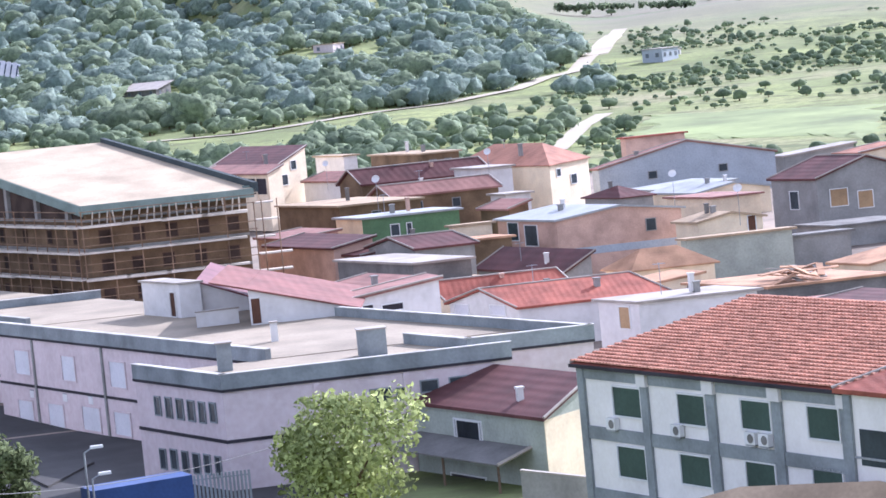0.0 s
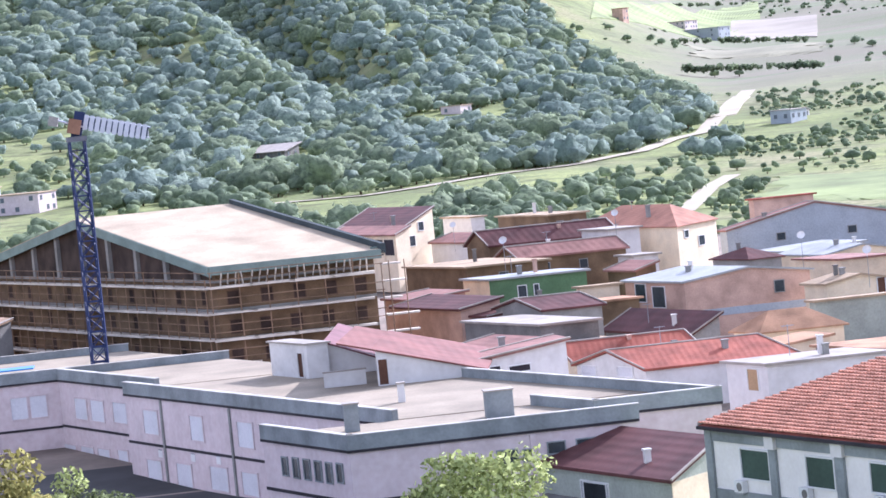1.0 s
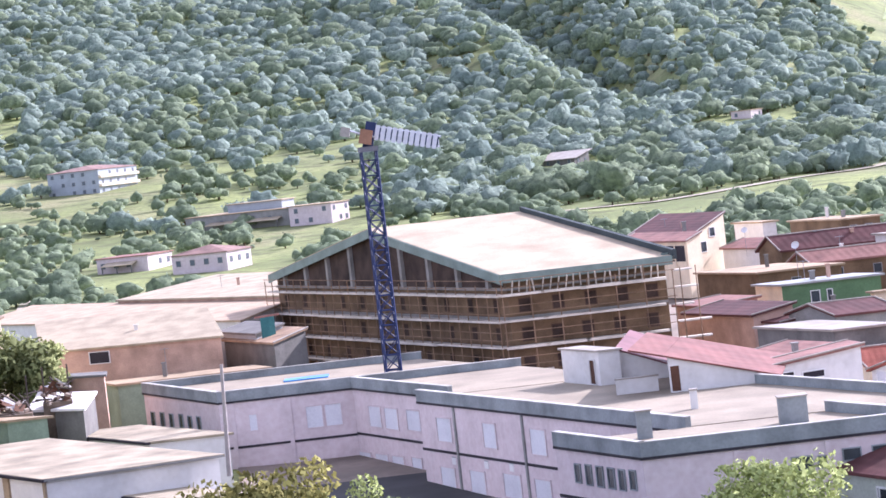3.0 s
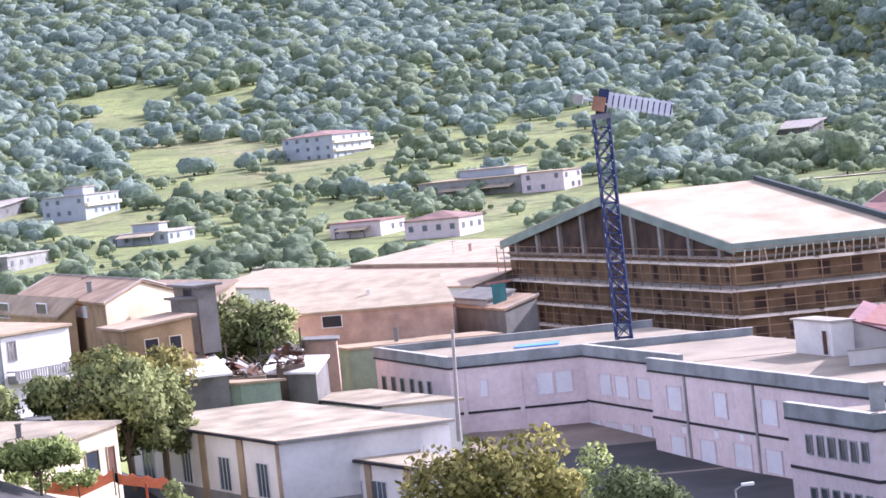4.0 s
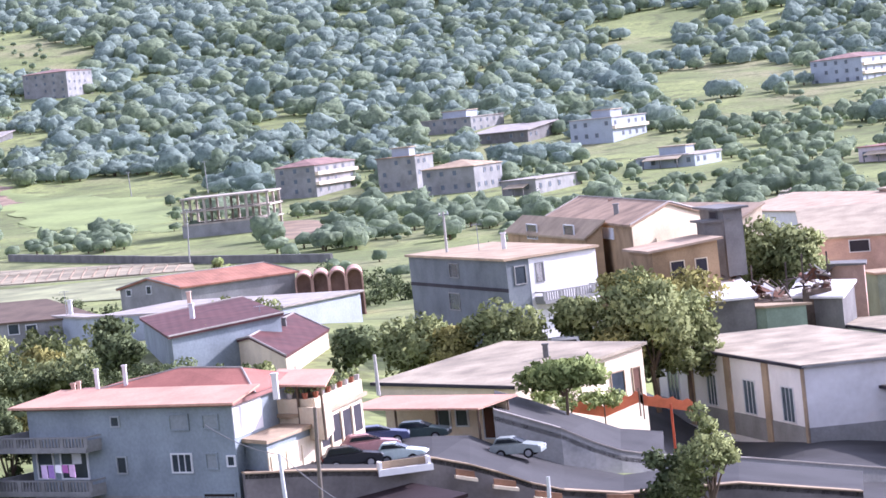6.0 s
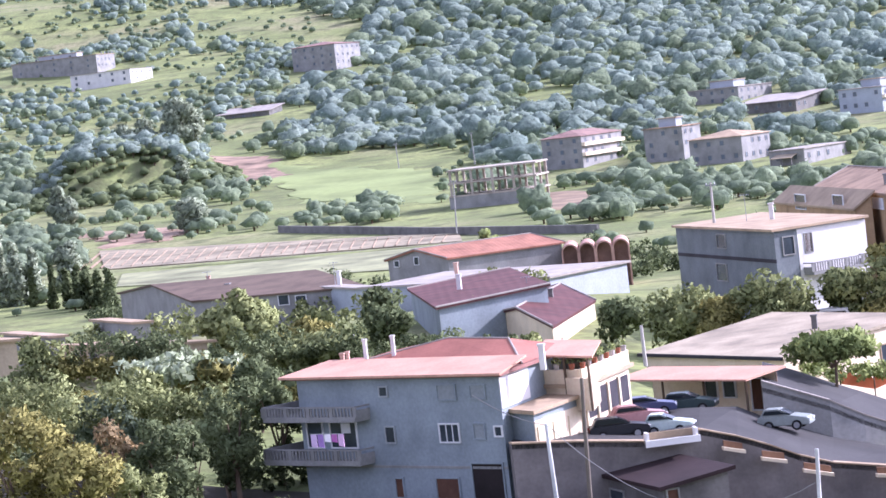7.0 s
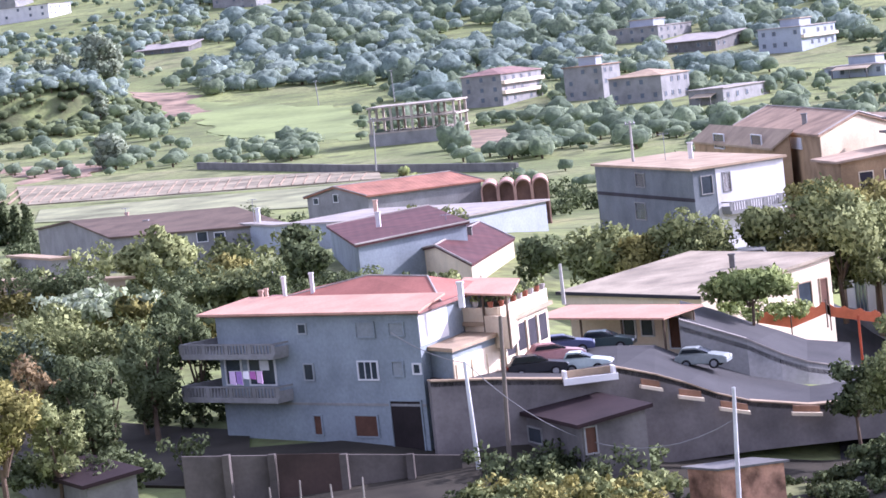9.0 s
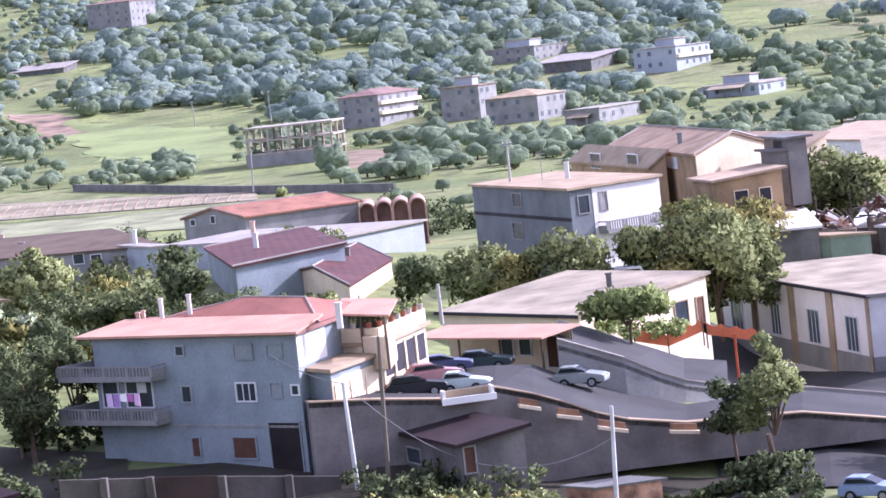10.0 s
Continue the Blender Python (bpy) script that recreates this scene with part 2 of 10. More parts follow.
def ground_z(x, y):
    d, az = math.hypot(x, y), math.degrees(math.atan2(x, y))
    k = smooth(15.0, 20.5, az)
    z = float(np.interp(d, PROFILE_D, PROFILE_HILL)) * (1 - k) + float(np.interp(d, PROFILE_D, PROFILE_PLAIN)) * k
    left = smooth(4.0, -8.0, az)
    z += left * 6.0 * smooth(120, 165, d) * smooth(420, 260, d)
    z += 3.0 * smooth(-7, -12, az) * smooth(165, 200, d) * smooth(330, 260, d)
    z -= 3.6 * math.exp(-((az + 6.3) / 2.2) ** 2) * smooth(128, 138, d) * smooth(151, 146, d)
    z -= 2.6 * math.exp(-((az + 6.4) / 3.4) ** 4) * smooth(146, 152, d) * smooth(168, 162, d)
    z -= 3.4 * math.exp(-((az + 3.2) / 1.7) ** 2) * smooth(182, 200, d) * smooth(250, 240, d)
    # a wooded gully with a spur on either side, and a steep knoll above the terraces
    gully = az - float(np.interp(d, [950, 1036, 1236, 1436, 1638, 1900], [13.4, 12.5, 10.8, 9.7, 8.6, 7.4]))
    deep = smooth(960, 1150, d) * smooth(2300, 1900, d)
    z += deep * (9.0 * math.exp(-((gully + 1.5) / 0.9) ** 2) - 15.0 * math.exp(-((gully - 0.1) / 0.8) ** 2) + 9.0 * math.exp(-((gully - 2.2) / 1.4) ** 2))
    z += 10.5 * math.exp(-((az + 20.3) / 1.5) ** 4) * smooth(780, 797, d) * smooth(920, 830, d)
    z += smooth(560, 760, d) * (noise.noise((x * 0.006, y * 0.006, 0.3)) * (1.5 + 9.0 * smooth(950, 1300, d)) + noise.noise((x * 0.02, y * 0.02, 4.0)))
    return z


def build_ground():
    angles = [a for a in np.arange(-180, -32, 6.0)] + [a for a in np.arange(-32, 34, 0.33)] + [a for a in np.arange(36, 180, 6.0)]
    radii = [3.0, 12, 25, 40] + [60 + 5 * i for i in range(28)] + [200 + 8 * i for i in range(50)] + [600 * 1.010 ** i for i in range(1, 211)]
    radii = [r for r in radii if r < 4800]
    verts = [(0, 0, ground_z(0, 0))]
    for r in radii:
        for a in angles:
            x, y = r * math.sin(radians(a)), r * math.cos(radians(a))
            verts.append((x, y, ground_z(x, y)))
    k, faces = len(angles), []
    for j in range(k):
        faces.append((0, 1 + (j + 1) % k, 1 + j))
    for i in range(len(radii) - 1):
        for j in range(k):
            a, b = 1 + i * k + j, 1 + i * k + (j + 1) % k
            faces.append((a, b, b + k, a + k))
    ob = part("ground", (verts, faces), ground_mat(), None)
    for p in ob.data.polygons:
        p.use_smooth = True
    return tagged(ob, "grassy hillside with scrub, bare earth and dry fields below the town", "ground", kind="structure")


def ground_mat():
    m = bpy.data.materials.new("hillside_grass")
    m.use_nodes = True
    n, l = m.node_tree.nodes, m.node_tree.links
    bsdf = n["Principled BSDF"]
    bsdf.inputs["Roughness"].default_value = 0.95
    bsdf.inputs["Specular IOR Level"].default_value = 0.1
    geo = n.new("ShaderNodeNewGeometry")
    def noise_at(scale, detail):
        t = n.new("ShaderNodeTexNoise")
        t.inputs["Scale"].default_value, t.inputs["Detail"].default_value = scale, detail
        l.new(geo.outputs["Position"], t.inputs["Vector"])
        return t.outputs[0]
    def blend(fac, lo, hi, a, b):
        mr = n.new("ShaderNodeMapRange")
        mr.inputs["From Min"].default_value, mr.inputs["From Max"].default_value = lo, hi
        l.new(fac, mr.inputs[0])
        mx = n.new("ShaderNodeMix")
        mx.data_type = "RGBA"
        l.new(mr.outputs[0], mx.inputs[0])
        for i, c in ((6, a), (7, b)):
            if isinstance(c, tuple):
                mx.inputs[i].default_value = (*c, 1)
            else:
                l.new(c, mx.inputs[i])
        return mx.outputs[2]
    grass = blend(noise_at(0.03, 4), 0.4, 0.62, rgb("727c50"), rgb("929a62"))
    dry = blend(noise_at(0.05, 3), 0.4, 0.6, rgb("928e6c"), rgb("868e5e"))
    mixed = blend(noise_at(0.012, 5), 0.5, 0.62, grass, dry)
    scrub = blend(noise_at(0.11, 4), 0.52, 0.66, mixed, rgb("626848"))
    fine = blend(noise_at(0.7, 3), 0.4, 0.75, scrub, rgb("6a6d4c"))
    # pale stubble and fallow strips on the far plain
    split, side = n.new("ShaderNodeSeparateXYZ"), n.new("ShaderNodeMath")
    l.new(geo.outputs["Position"], split.inputs[0])
    side.operation = "MULTIPLY_ADD"
    side.inputs[1].default_value = -0.31
    l.new(split.outputs[1], side.inputs[0])
    l.new(split.outputs[0], side.inputs[2])
    strips = n.new("ShaderNodeTexNoise")
    strips.inputs["Scale"].default_value, strips.inputs["Detail"].default_value = 1.0, 3
    long = n.new("ShaderNodeVectorMath")
    long.operation = "MULTIPLY"
    long.inputs[1].default_value = (0.006, 0.025, 0.01)
    l.new(geo.outputs["Position"], long.inputs[0])
    l.new(long.outputs[0], strips.inputs["Vector"])
    stubble = blend(strips.outputs[0], 0.42, 0.6, rgb("807c6c"), rgb("767c62"))
    far = blend(split.outputs[1], 800.0, 1050.0, fine, stubble)
    fine = blend(side.outputs[0], -10.0, 60.0, fine, far)
    l.new(fine, bsdf.inputs["Base Color"])
    b = n.new("ShaderNodeBump")
    b.inputs["Strength"].default_value, b.inputs["Distance"].default_value = 0.5, 0.4
    l.new(noise_at(0.9, 4), b.inputs["Height"])
    l.new(b.outputs[0], bsdf.inputs["Normal"])
    return m


build_ground()


# ---- buildings ----
class Plot:
    """A house's footprint: its near corner at the eaves, and the two walls that run from it, to the left and to the right."""

    def __init__(self, x, y, eave, az_left, len_left, az_right, len_right, height):
        self.base = Vector((x, y, eave - height))
        self.h, self.la, self.lb = height, len_left, len_right
        self.u, self.v = heading(az_left), heading(az_right)

    def at(self, a, b, z):
        """a metres along the left wall, b along the right one, z above the foot; from the foot of the near corner."""
        return self.u * a + self.v * b + Vector((0, 0, z))

    def face(self, side):
        """A frame on a wall: x along it from the near corner, y outwards, z up from the foot."""
        along, other = (self.u, self.v) if side == "L" else (self.v, self.u)
        out = Vector((along.y, -along.x, 0))
        if out.dot(other) > 0:
            out = -out
        m = Matrix.Identity(4)
        m.col[0], m.col[1], m.col[2] = (*along, 0), (*out, 0), (0, 0, 1, 0)
        return m


def slab(bm, pts, thick):
    add_prism(bm, [p - Vector((0, 0, thick)) for p in pts], pts)


SITES = []


def house(label, plot, wall, roof, kind="flat", rise=0.0, over=0.35, thick=0.22, category="house", ridge="R", group="", name="house"):
    """A house with one wall body and its roof. kind: flat, mono (rises along `ridge`), gable or hip (ridge runs along `ridge`), parapet."""
    p = plot
    top = empty(name, *p.base)
    tagged(top, label, category, group)
    if group:
        SITES.append((math.degrees(math.atan2(p.base.x, p.base.y)), p.base.to_2d().length))
    a, b, h, o = p.la, p.lb, p.h, over
    low = [p.at(0, 0, -5), p.at(0, b, -5), p.at(a, b, -5), p.at(a, 0, -5)]
    bm, rb = bmesh.new(), bmesh.new()
    if kind in ("flat", "parapet", "hip"):
        add_prism(bm, low, [p.at(0, 0, h), p.at(0, b, h), p.at(a, b, h), p.at(a, 0, h)])
        if kind == "hip":
            e = [p.at(-o, -o, h), p.at(-o, b + o, h), p.at(a + o, b + o, h), p.at(a + o, -o, h)]
            k = min(a, b) * 0.5
            r = (p.at(a / 2, k, h + rise), p.at(a / 2, b - k, h + rise)) if ridge == "R" else (p.at(k, b / 2, h + rise), p.at(a - k, b / 2, h + rise))
            lo = [rb.verts.new(q - Vector((0, 0, 0.14))) for q in e]
            v = [rb.verts.new(q) for q in e]
            r = [rb.verts.new(q) for q in r]
            rb.faces.new(lo[::-1])
            for i in range(4):
                rb.faces.new((lo[i], lo[(i + 1) % 4], v[(i + 1) % 4], v[i]))
            fs = [(v[0], v[1], r[1], r[0]), (v[1], v[2], r[1]), (v[2], v[3], r[0], r[1]), (v[3], v[0], r[0])] if ridge == "R" else [(v[0], v[1], r[0]), (v[1], v[2], r[1], r[0]), (v[2], v[3], r[1]), (v[3], v[0], r[0], r[1])]
            for f in fs:
                rb.faces.new(f)
        elif kind == "parapet":
            slab(rb, [p.at(0.2, 0.2, h - 0.75), p.at(0.2, b - 0.2, h - 0.75), p.at(a - 0.2, b - 0.2, h - 0.75), p.at(a - 0.2, 0.2, h - 0.75)], 0.2)
        else:
            slab(rb, [p.at(-o, -o, h + thick), p.at(-o, b + o, h + thick), p.at(a + o, b + o, h + thick), p.at(a + o, -o, h + thick)], thick)
    elif kind == "mono":
        s = rise
        za, zb = (0, s) if ridge == "R" else (s, 0)
        add_prism(bm, low, [p.at(0, 0, h), p.at(0, b, h + zb), p.at(a, b, h + za + zb), p.at(a, 0, h + za)])
        f = lambda q, w: p.at(q, w, h + za * q / a + zb * w / b + thick)
        slab(rb, [f(-o, -o), f(-o, b + o), f(a + o, b + o), f(a + o, -o)], thick)
    else:
        if ridge == "R":
            add_prism(bm, low, [p.at(0, 0, h), p.at(0, b, h), p.at(a, b, h), p.at(a, 0, h)])
            add_prism(bm, [p.at(0, 0.01, h), p.at(0, b - 0.01, h), p.at(a / 2, b - 0.01, h + rise), p.at(a / 2, 0.01, h + rise)], [p.at(a, 0.01, h), p.at(a, b - 0.01, h), p.at(a / 2, b - 0.01, h + rise), p.at(a / 2, 0.01, h + rise)])
            e = -o * rise / (a / 2)
            slab(rb, [p.at(-o, -o, h + e + thick), p.at(-o, b + o, h + e + thick), p.at(a / 2, b + o, h + rise + thick), p.at(a / 2, -o, h + rise + thick)], thick)
            slab(rb, [p.at(a / 2, -o, h + rise + thick), p.at(a / 2, b + o, h + rise + thick), p.at(a + o, b + o, h + e + thick), p.at(a + o, -o, h + e + thick)], thick)
        else:
            add_prism(bm, low, [p.at(0, 0, h), p.at(0, b, h), p.at(a, b, h), p.at(a, 0, h)])
            add_prism(bm, [p.at(0.01, 0, h), p.at(a - 0.01, 0, h), p.at(a - 0.01, b / 2, h + rise), p.at(0.01, b / 2, h + rise)], [p.at(0.01, b, h), p.at(a - 0.01, b, h), p.at(a - 0.01, b / 2, h + rise), p.at(0.01, b / 2, h + rise)])
            e = -o * rise / (b / 2)
            slab(rb, [p.at(-o, -o, h + e + thick), p.at(a + o, -o, h + e + thick), p.at(a + o, b / 2, h + rise + thick), p.at(-o, b / 2, h + rise + thick)], thick)
            slab(rb, [p.at(-o, b / 2, h + rise + thick), p.at(a + o, b / 2, h + rise + thick), p.at(a + o, b + o, h + e + thick), p.at(-o, b + o, h + e + thick)], thick)
    bmesh.ops.remove_doubles(bm, verts=bm.verts[:], dist=0.001)
    part("wall", bm, wall, top)
    part("roof", rb, roof, top)
    if kind in ("gable", "mono") and roof in (M_MAROON, M_ROSE, M_RED, M_ORANGE, M_BROWNROOF):
        # pale mortar along the ridge and the verges
        t = thick + 0.03
        if kind == "gable":
            lines = [((a / 2, -o, h + rise + t), (a / 2, b + o, h + rise + t))] + [((k, w, h + e + t), (a / 2, w, h + rise + t)) for k in (-o, a + o) for w in (-o, b + o)] if ridge == "R" else [((-o, b / 2, h + rise + t), (a + o, b / 2, h + rise + t))] + [((w, k, h + e + t), (w, b / 2, h + rise + t)) for k in (-o, b + o) for w in (-o, a + o)]
        else:
            g = lambda q, w: (q, w, h + za * q / a + zb * w / b + t)
            lines = [(g(-o, -o), g(-o, b + o)), (g(a + o, -o), g(a + o, b + o))] if ridge == "R" else [(g(-o, -o), g(a + o, -o)), (g(-o, b + o), g(a + o, b + o))]
        for i, (x, y) in enumerate(lines):
            cap = bmesh.new()
            add_rod(cap, p.at(*x), p.at(*y), 0.09, sides=5)
            part("ridge_cap" if i == 0 else "verge_cap", cap, M_PALE, top)
    return top


def window(top, plot, side, s, z, w, h, fill=None, frame_mat=None, deep=0.1, name="window", bars=1):
    """A window with its frame, in the wall of that side; s along the wall and z up, to its middle."""
    m = Matrix.Translation(plot.base - top.matrix_basis.translation) @ plot.face(side)
    fill, frame_mat = fill or M_GLASS, frame_mat or M_FRAME
    bm, f = bmesh.new(), 0.09
    loops = []
    for grow, y in ((f, -0.02), (f, deep), (0, deep), (0, -0.02)):
        loops.append([bm.verts.new(m @ Vector((s + sx * (w / 2 + grow), y, z + sz * (h / 2 + grow)))) for sx, sz in ((-1, -1), (1, -1), (1, 1), (-1, 1))])
    for k in range(4):
        p, q = loops[k], loops[(k + 1) % 4]
        for i in range(4):
            bm.faces.new((p[i], p[(i + 1) % 4], q[(i + 1) % 4], q[i]))
    ob = part(name, bm, frame_mat, top)
    part("pane", box(s - w / 2, s + w / 2, -0.02, 0.03, z - h / 2, z + h / 2, m), fill, ob)
    for i in range(1, bars):
        x = s - w / 2 + w * i / bars
        part("glazing_bar", box(x - 0.03, x + 0.03, 0, deep * 0.7, z - h / 2, z + h / 2, m), frame_mat, ob)
    return ob


def strip(top, plot, side, s0, s1, z0, z1, material, name="band", proud=0.06):
    return part(name, box(s0, s1, -0.02, proud, z0, z1, Matrix.Translation(plot.base - top.matrix_basis.translation) @ plot.face(side)), material, top)


def chimney(top, plot, a, b, z, h=1.0, w=0.5, material=None):
    m = Matrix.Translation(plot.at(a, b, z))
    bm = box(-w / 2, w / 2, -w / 2, w / 2, -0.6, h, m)
    add_box(bm, -w * 0.65, w * 0.65, -w * 0.65, w * 0.65, h, h + 0.12, m)
    return part("chimney", bm, material or M_GREY, top)


# ---- school ----
def school_building(wings):
    """Pink walls, a grey parapet and a dark gutter line round flat roofs; all wings share one roof level."""
    origin = wings["a"].base
    top = empty("school", *origin)
    tagged(top, "long pink two-storey school with grey parapets, white blinds and flat roofs", "school")
    bands = {"a": 3.45, "b": 4.1, "c": 4.3, "d": 4.4, "e": 3.45}
    for key, p in wings.items():
        off = p.base - origin
        sh = Matrix.Translation(off)
        q = lambda a, b, z: sh @ p.at(a, b, z)
        a, b, h = p.la, p.lb, p.h
        bm = bmesh.new()
        add_prism(bm, [q(0, 0, -2), q(0, b, -2), q(a, b, -2), q(a, 0, -2)], [q(0, 0, h), q(0, b, h), q(a, b, h), q(a, 0, h)])
        part("wall", bm, M_PINK, top)
        bm = bmesh.new()
        slab(bm, [q(0.3, 0.3, h + 0.3), q(0.3, b - 0.3, h + 0.3), q(a - 0.3, b - 0.3, h + 0.3), q(a - 0.3, 0.3, h + 0.3)], 0.28)
        part("roof", bm, M_ROOFDECK, top)
        for side, ln in (("L", a), ("R", b)):
            f = sh @ p.face(side)
            if key == "c" and side == "R" or key == "b" and side == "R":
                continue
            part("gutter", box(-0.15, ln + 0.1, -0.02, 0.16, h - 0.16, h + 0.02, f), M_DARK, top)
            part("band", box(-0.05, ln, -0.02, 0.07, h - bands[key] - 0.12, h - bands[key] + 0.1, f), M_DARK, top)
            part("parapet", box(-0.12, ln + 0.12, -0.32, 0.12, h + 0.02, h + 1.0, f), M_SLAB, top)
            part("coping", box(-0.15, ln + 0.15, -0.35, 0.15, h + 1.0, h + 1.06, f), M_COPING, top)
        for side, ln in (("L", a), ("R", b)):
            # rear parapets, opposite to the left and right walls
            if (key, side) in (("a", "L"), ("b", "L"), ("c", "L"), ("c", "R"), ("b", "R"), ("a", "R"), ("e", "R")) and key not in "bde":
                continue
            if (key, side) in (("b", "R"), ("e", "R"), ("d", "L")):
                continue
            f = sh @ p.face(side)
            shift = (p.v * b) if side == "L" else (p.u * a)
            g = Matrix.Translation(shift) @ f
            part("parapet", box(0, ln, -0.02, 0.3, h + 0.02, h + 1.0, g), M_SLAB, top)
            part("coping", box(-0.05, ln + 0.05, -0.06, 0.34, h + 1.0, h + 1.06, g), M_COPING, top)
    return top


# ---- makers of single things ----
def lift(points):
    return [Vector(p) for p in points]


def loft(name, front, back, material, parent=None, thick=0.3):
    """A surface between two lines of equally many points, with thickness below."""
    bm = bmesh.new()
    f, b = lift(front), lift(back)
    down = Vector((0, 0, thick))
    rows = [[bm.verts.new(p) for p in line] for line in (f, b, [p - down for p in b], [p - down for p in f])]
    for i in range(len(f) - 1):
        for j in range(4):
            r, s = rows[j], rows[(j + 1) % 4]
            bm.faces.new((r[i], r[i + 1], s[i + 1], s[i]))
    for i in (0, -1):
        bm.faces.new([r[i] for r in rows])
    return part(name, bm, material, parent)


def fence_wall(name, line, foot, thick, material, parent, coping=None):
    """An upright wall along a line of top points, down to the height foot."""
    bm, cp = bmesh.new(), bmesh.new()
    for p, q in zip(line[:-1], line[1:]):
        p, q = Vector(p), Vector(q)
        side = Vector((q.y - p.y, p.x - q.x, 0)).normalized() * thick
        lo = [Vector((v.x, v.y, foot)) for v in (p, q, q - side, p - side)]
        add_prism(bm, lo, [p, q, q - side, p - side])
        if coping:
            o, u = side * 0.25, Vector((0, 0, 0.09))
            add_prism(cp, [p + o, q + o, q - side - o, p - side - o], [p + o + u, q + o + u, q - side - o + u, p - side - o + u])
    wall = part(name, bm, material, parent)
    if coping:
        part("coping", cp, coping, parent)
    else:
        cp.free()
    return wall


def scaffold(plot):
    """Timber and tube scaffolding along both seen walls: poles, ledgers and plank decks."""
    top = tagged(empty("scaffolding", *plot.base), "timber and steel scaffolding with plank decks round the brick shell", "scaffolding")
    tube, plank = mat("weathered_timber_pole", "8d745c", vary=0.25), mat("scaffold_plank", "d2c8b8", vary=0.15)
    rng = random.Random(4)
    for side, ln in (("L", plot.la), ("R", plot.lb)):
        m = plot.face(side)
        n = int(ln / 2.6)
        for i in range(n + 1):
            s = -0.6 + (ln + 1.2) * i / n
            bm = bmesh.new()
            add_rod(bm, m @ Vector((s, 1.5, -2)), m @ Vector((s, 1.5, plot.h - 0.6 + rng.uniform(-0.5, 0.5))), 0.06)
            part("pole", bm, tube, top)
        for z in (plot.h - 1.9, plot.h - 4.6, plot.h - 7.3, plot.h - 9.9):
            step = ln / 4
            for i in range(4):
                if rng.random() < 0.05:
                    continue
                part("deck", box(i * step - 0.7, (i + 1) * step - rng.uniform(0, 0.5), 0.5, 1.6, z + rng.uniform(-0.06, 0.06), z + 0.24, m), plank, top)
            for up in (0.9, 1.7):
                bm = bmesh.new()
                add_rod(bm, m @ Vector((-0.8, 1.55, z + up)), m @ Vector((ln + 0.8, 1.55, z + up)), 0.045)
                part("ledger", bm, tube, top)
        if side == "R":
            # loose plank ends and poles past the corner
            for k in range(6):
                z = plot.h - 1.2 - 1.75 * k
                part("deck", box(ln + rng.uniform(0.4, 0.8), ln + rng.uniform(2.2, 4.2), 0.2, 1.4, z, z + 0.16, m), plank, top)
            for s in (ln + 1.4, ln + 3.0):
                bm = bmesh.new()
                add_rod(bm, m @ Vector((s, 1.4, -2)), m @ Vector((s, 1.4, plot.h - 0.8)), 0.06)
                part("pole", bm, tube, top)
        # raking props under the eaves
        for i in range(int(ln / 0.8)):
            s = 0.4 + i * 0.8
            bm = bmesh.new()
            add_rod(bm, m @ Vector((s, 0.2, plot.h - 1.5 - 0.5 * rng.random())), m @ Vector((s + rng.uniform(-0.2, 0.3), 1.1, plot.h - 0.25 - 0.2 * rng.random())), 0.08)
            if side == "R":
                part("prop", bm, plank, top)
            else:
                bm.free()
    return top


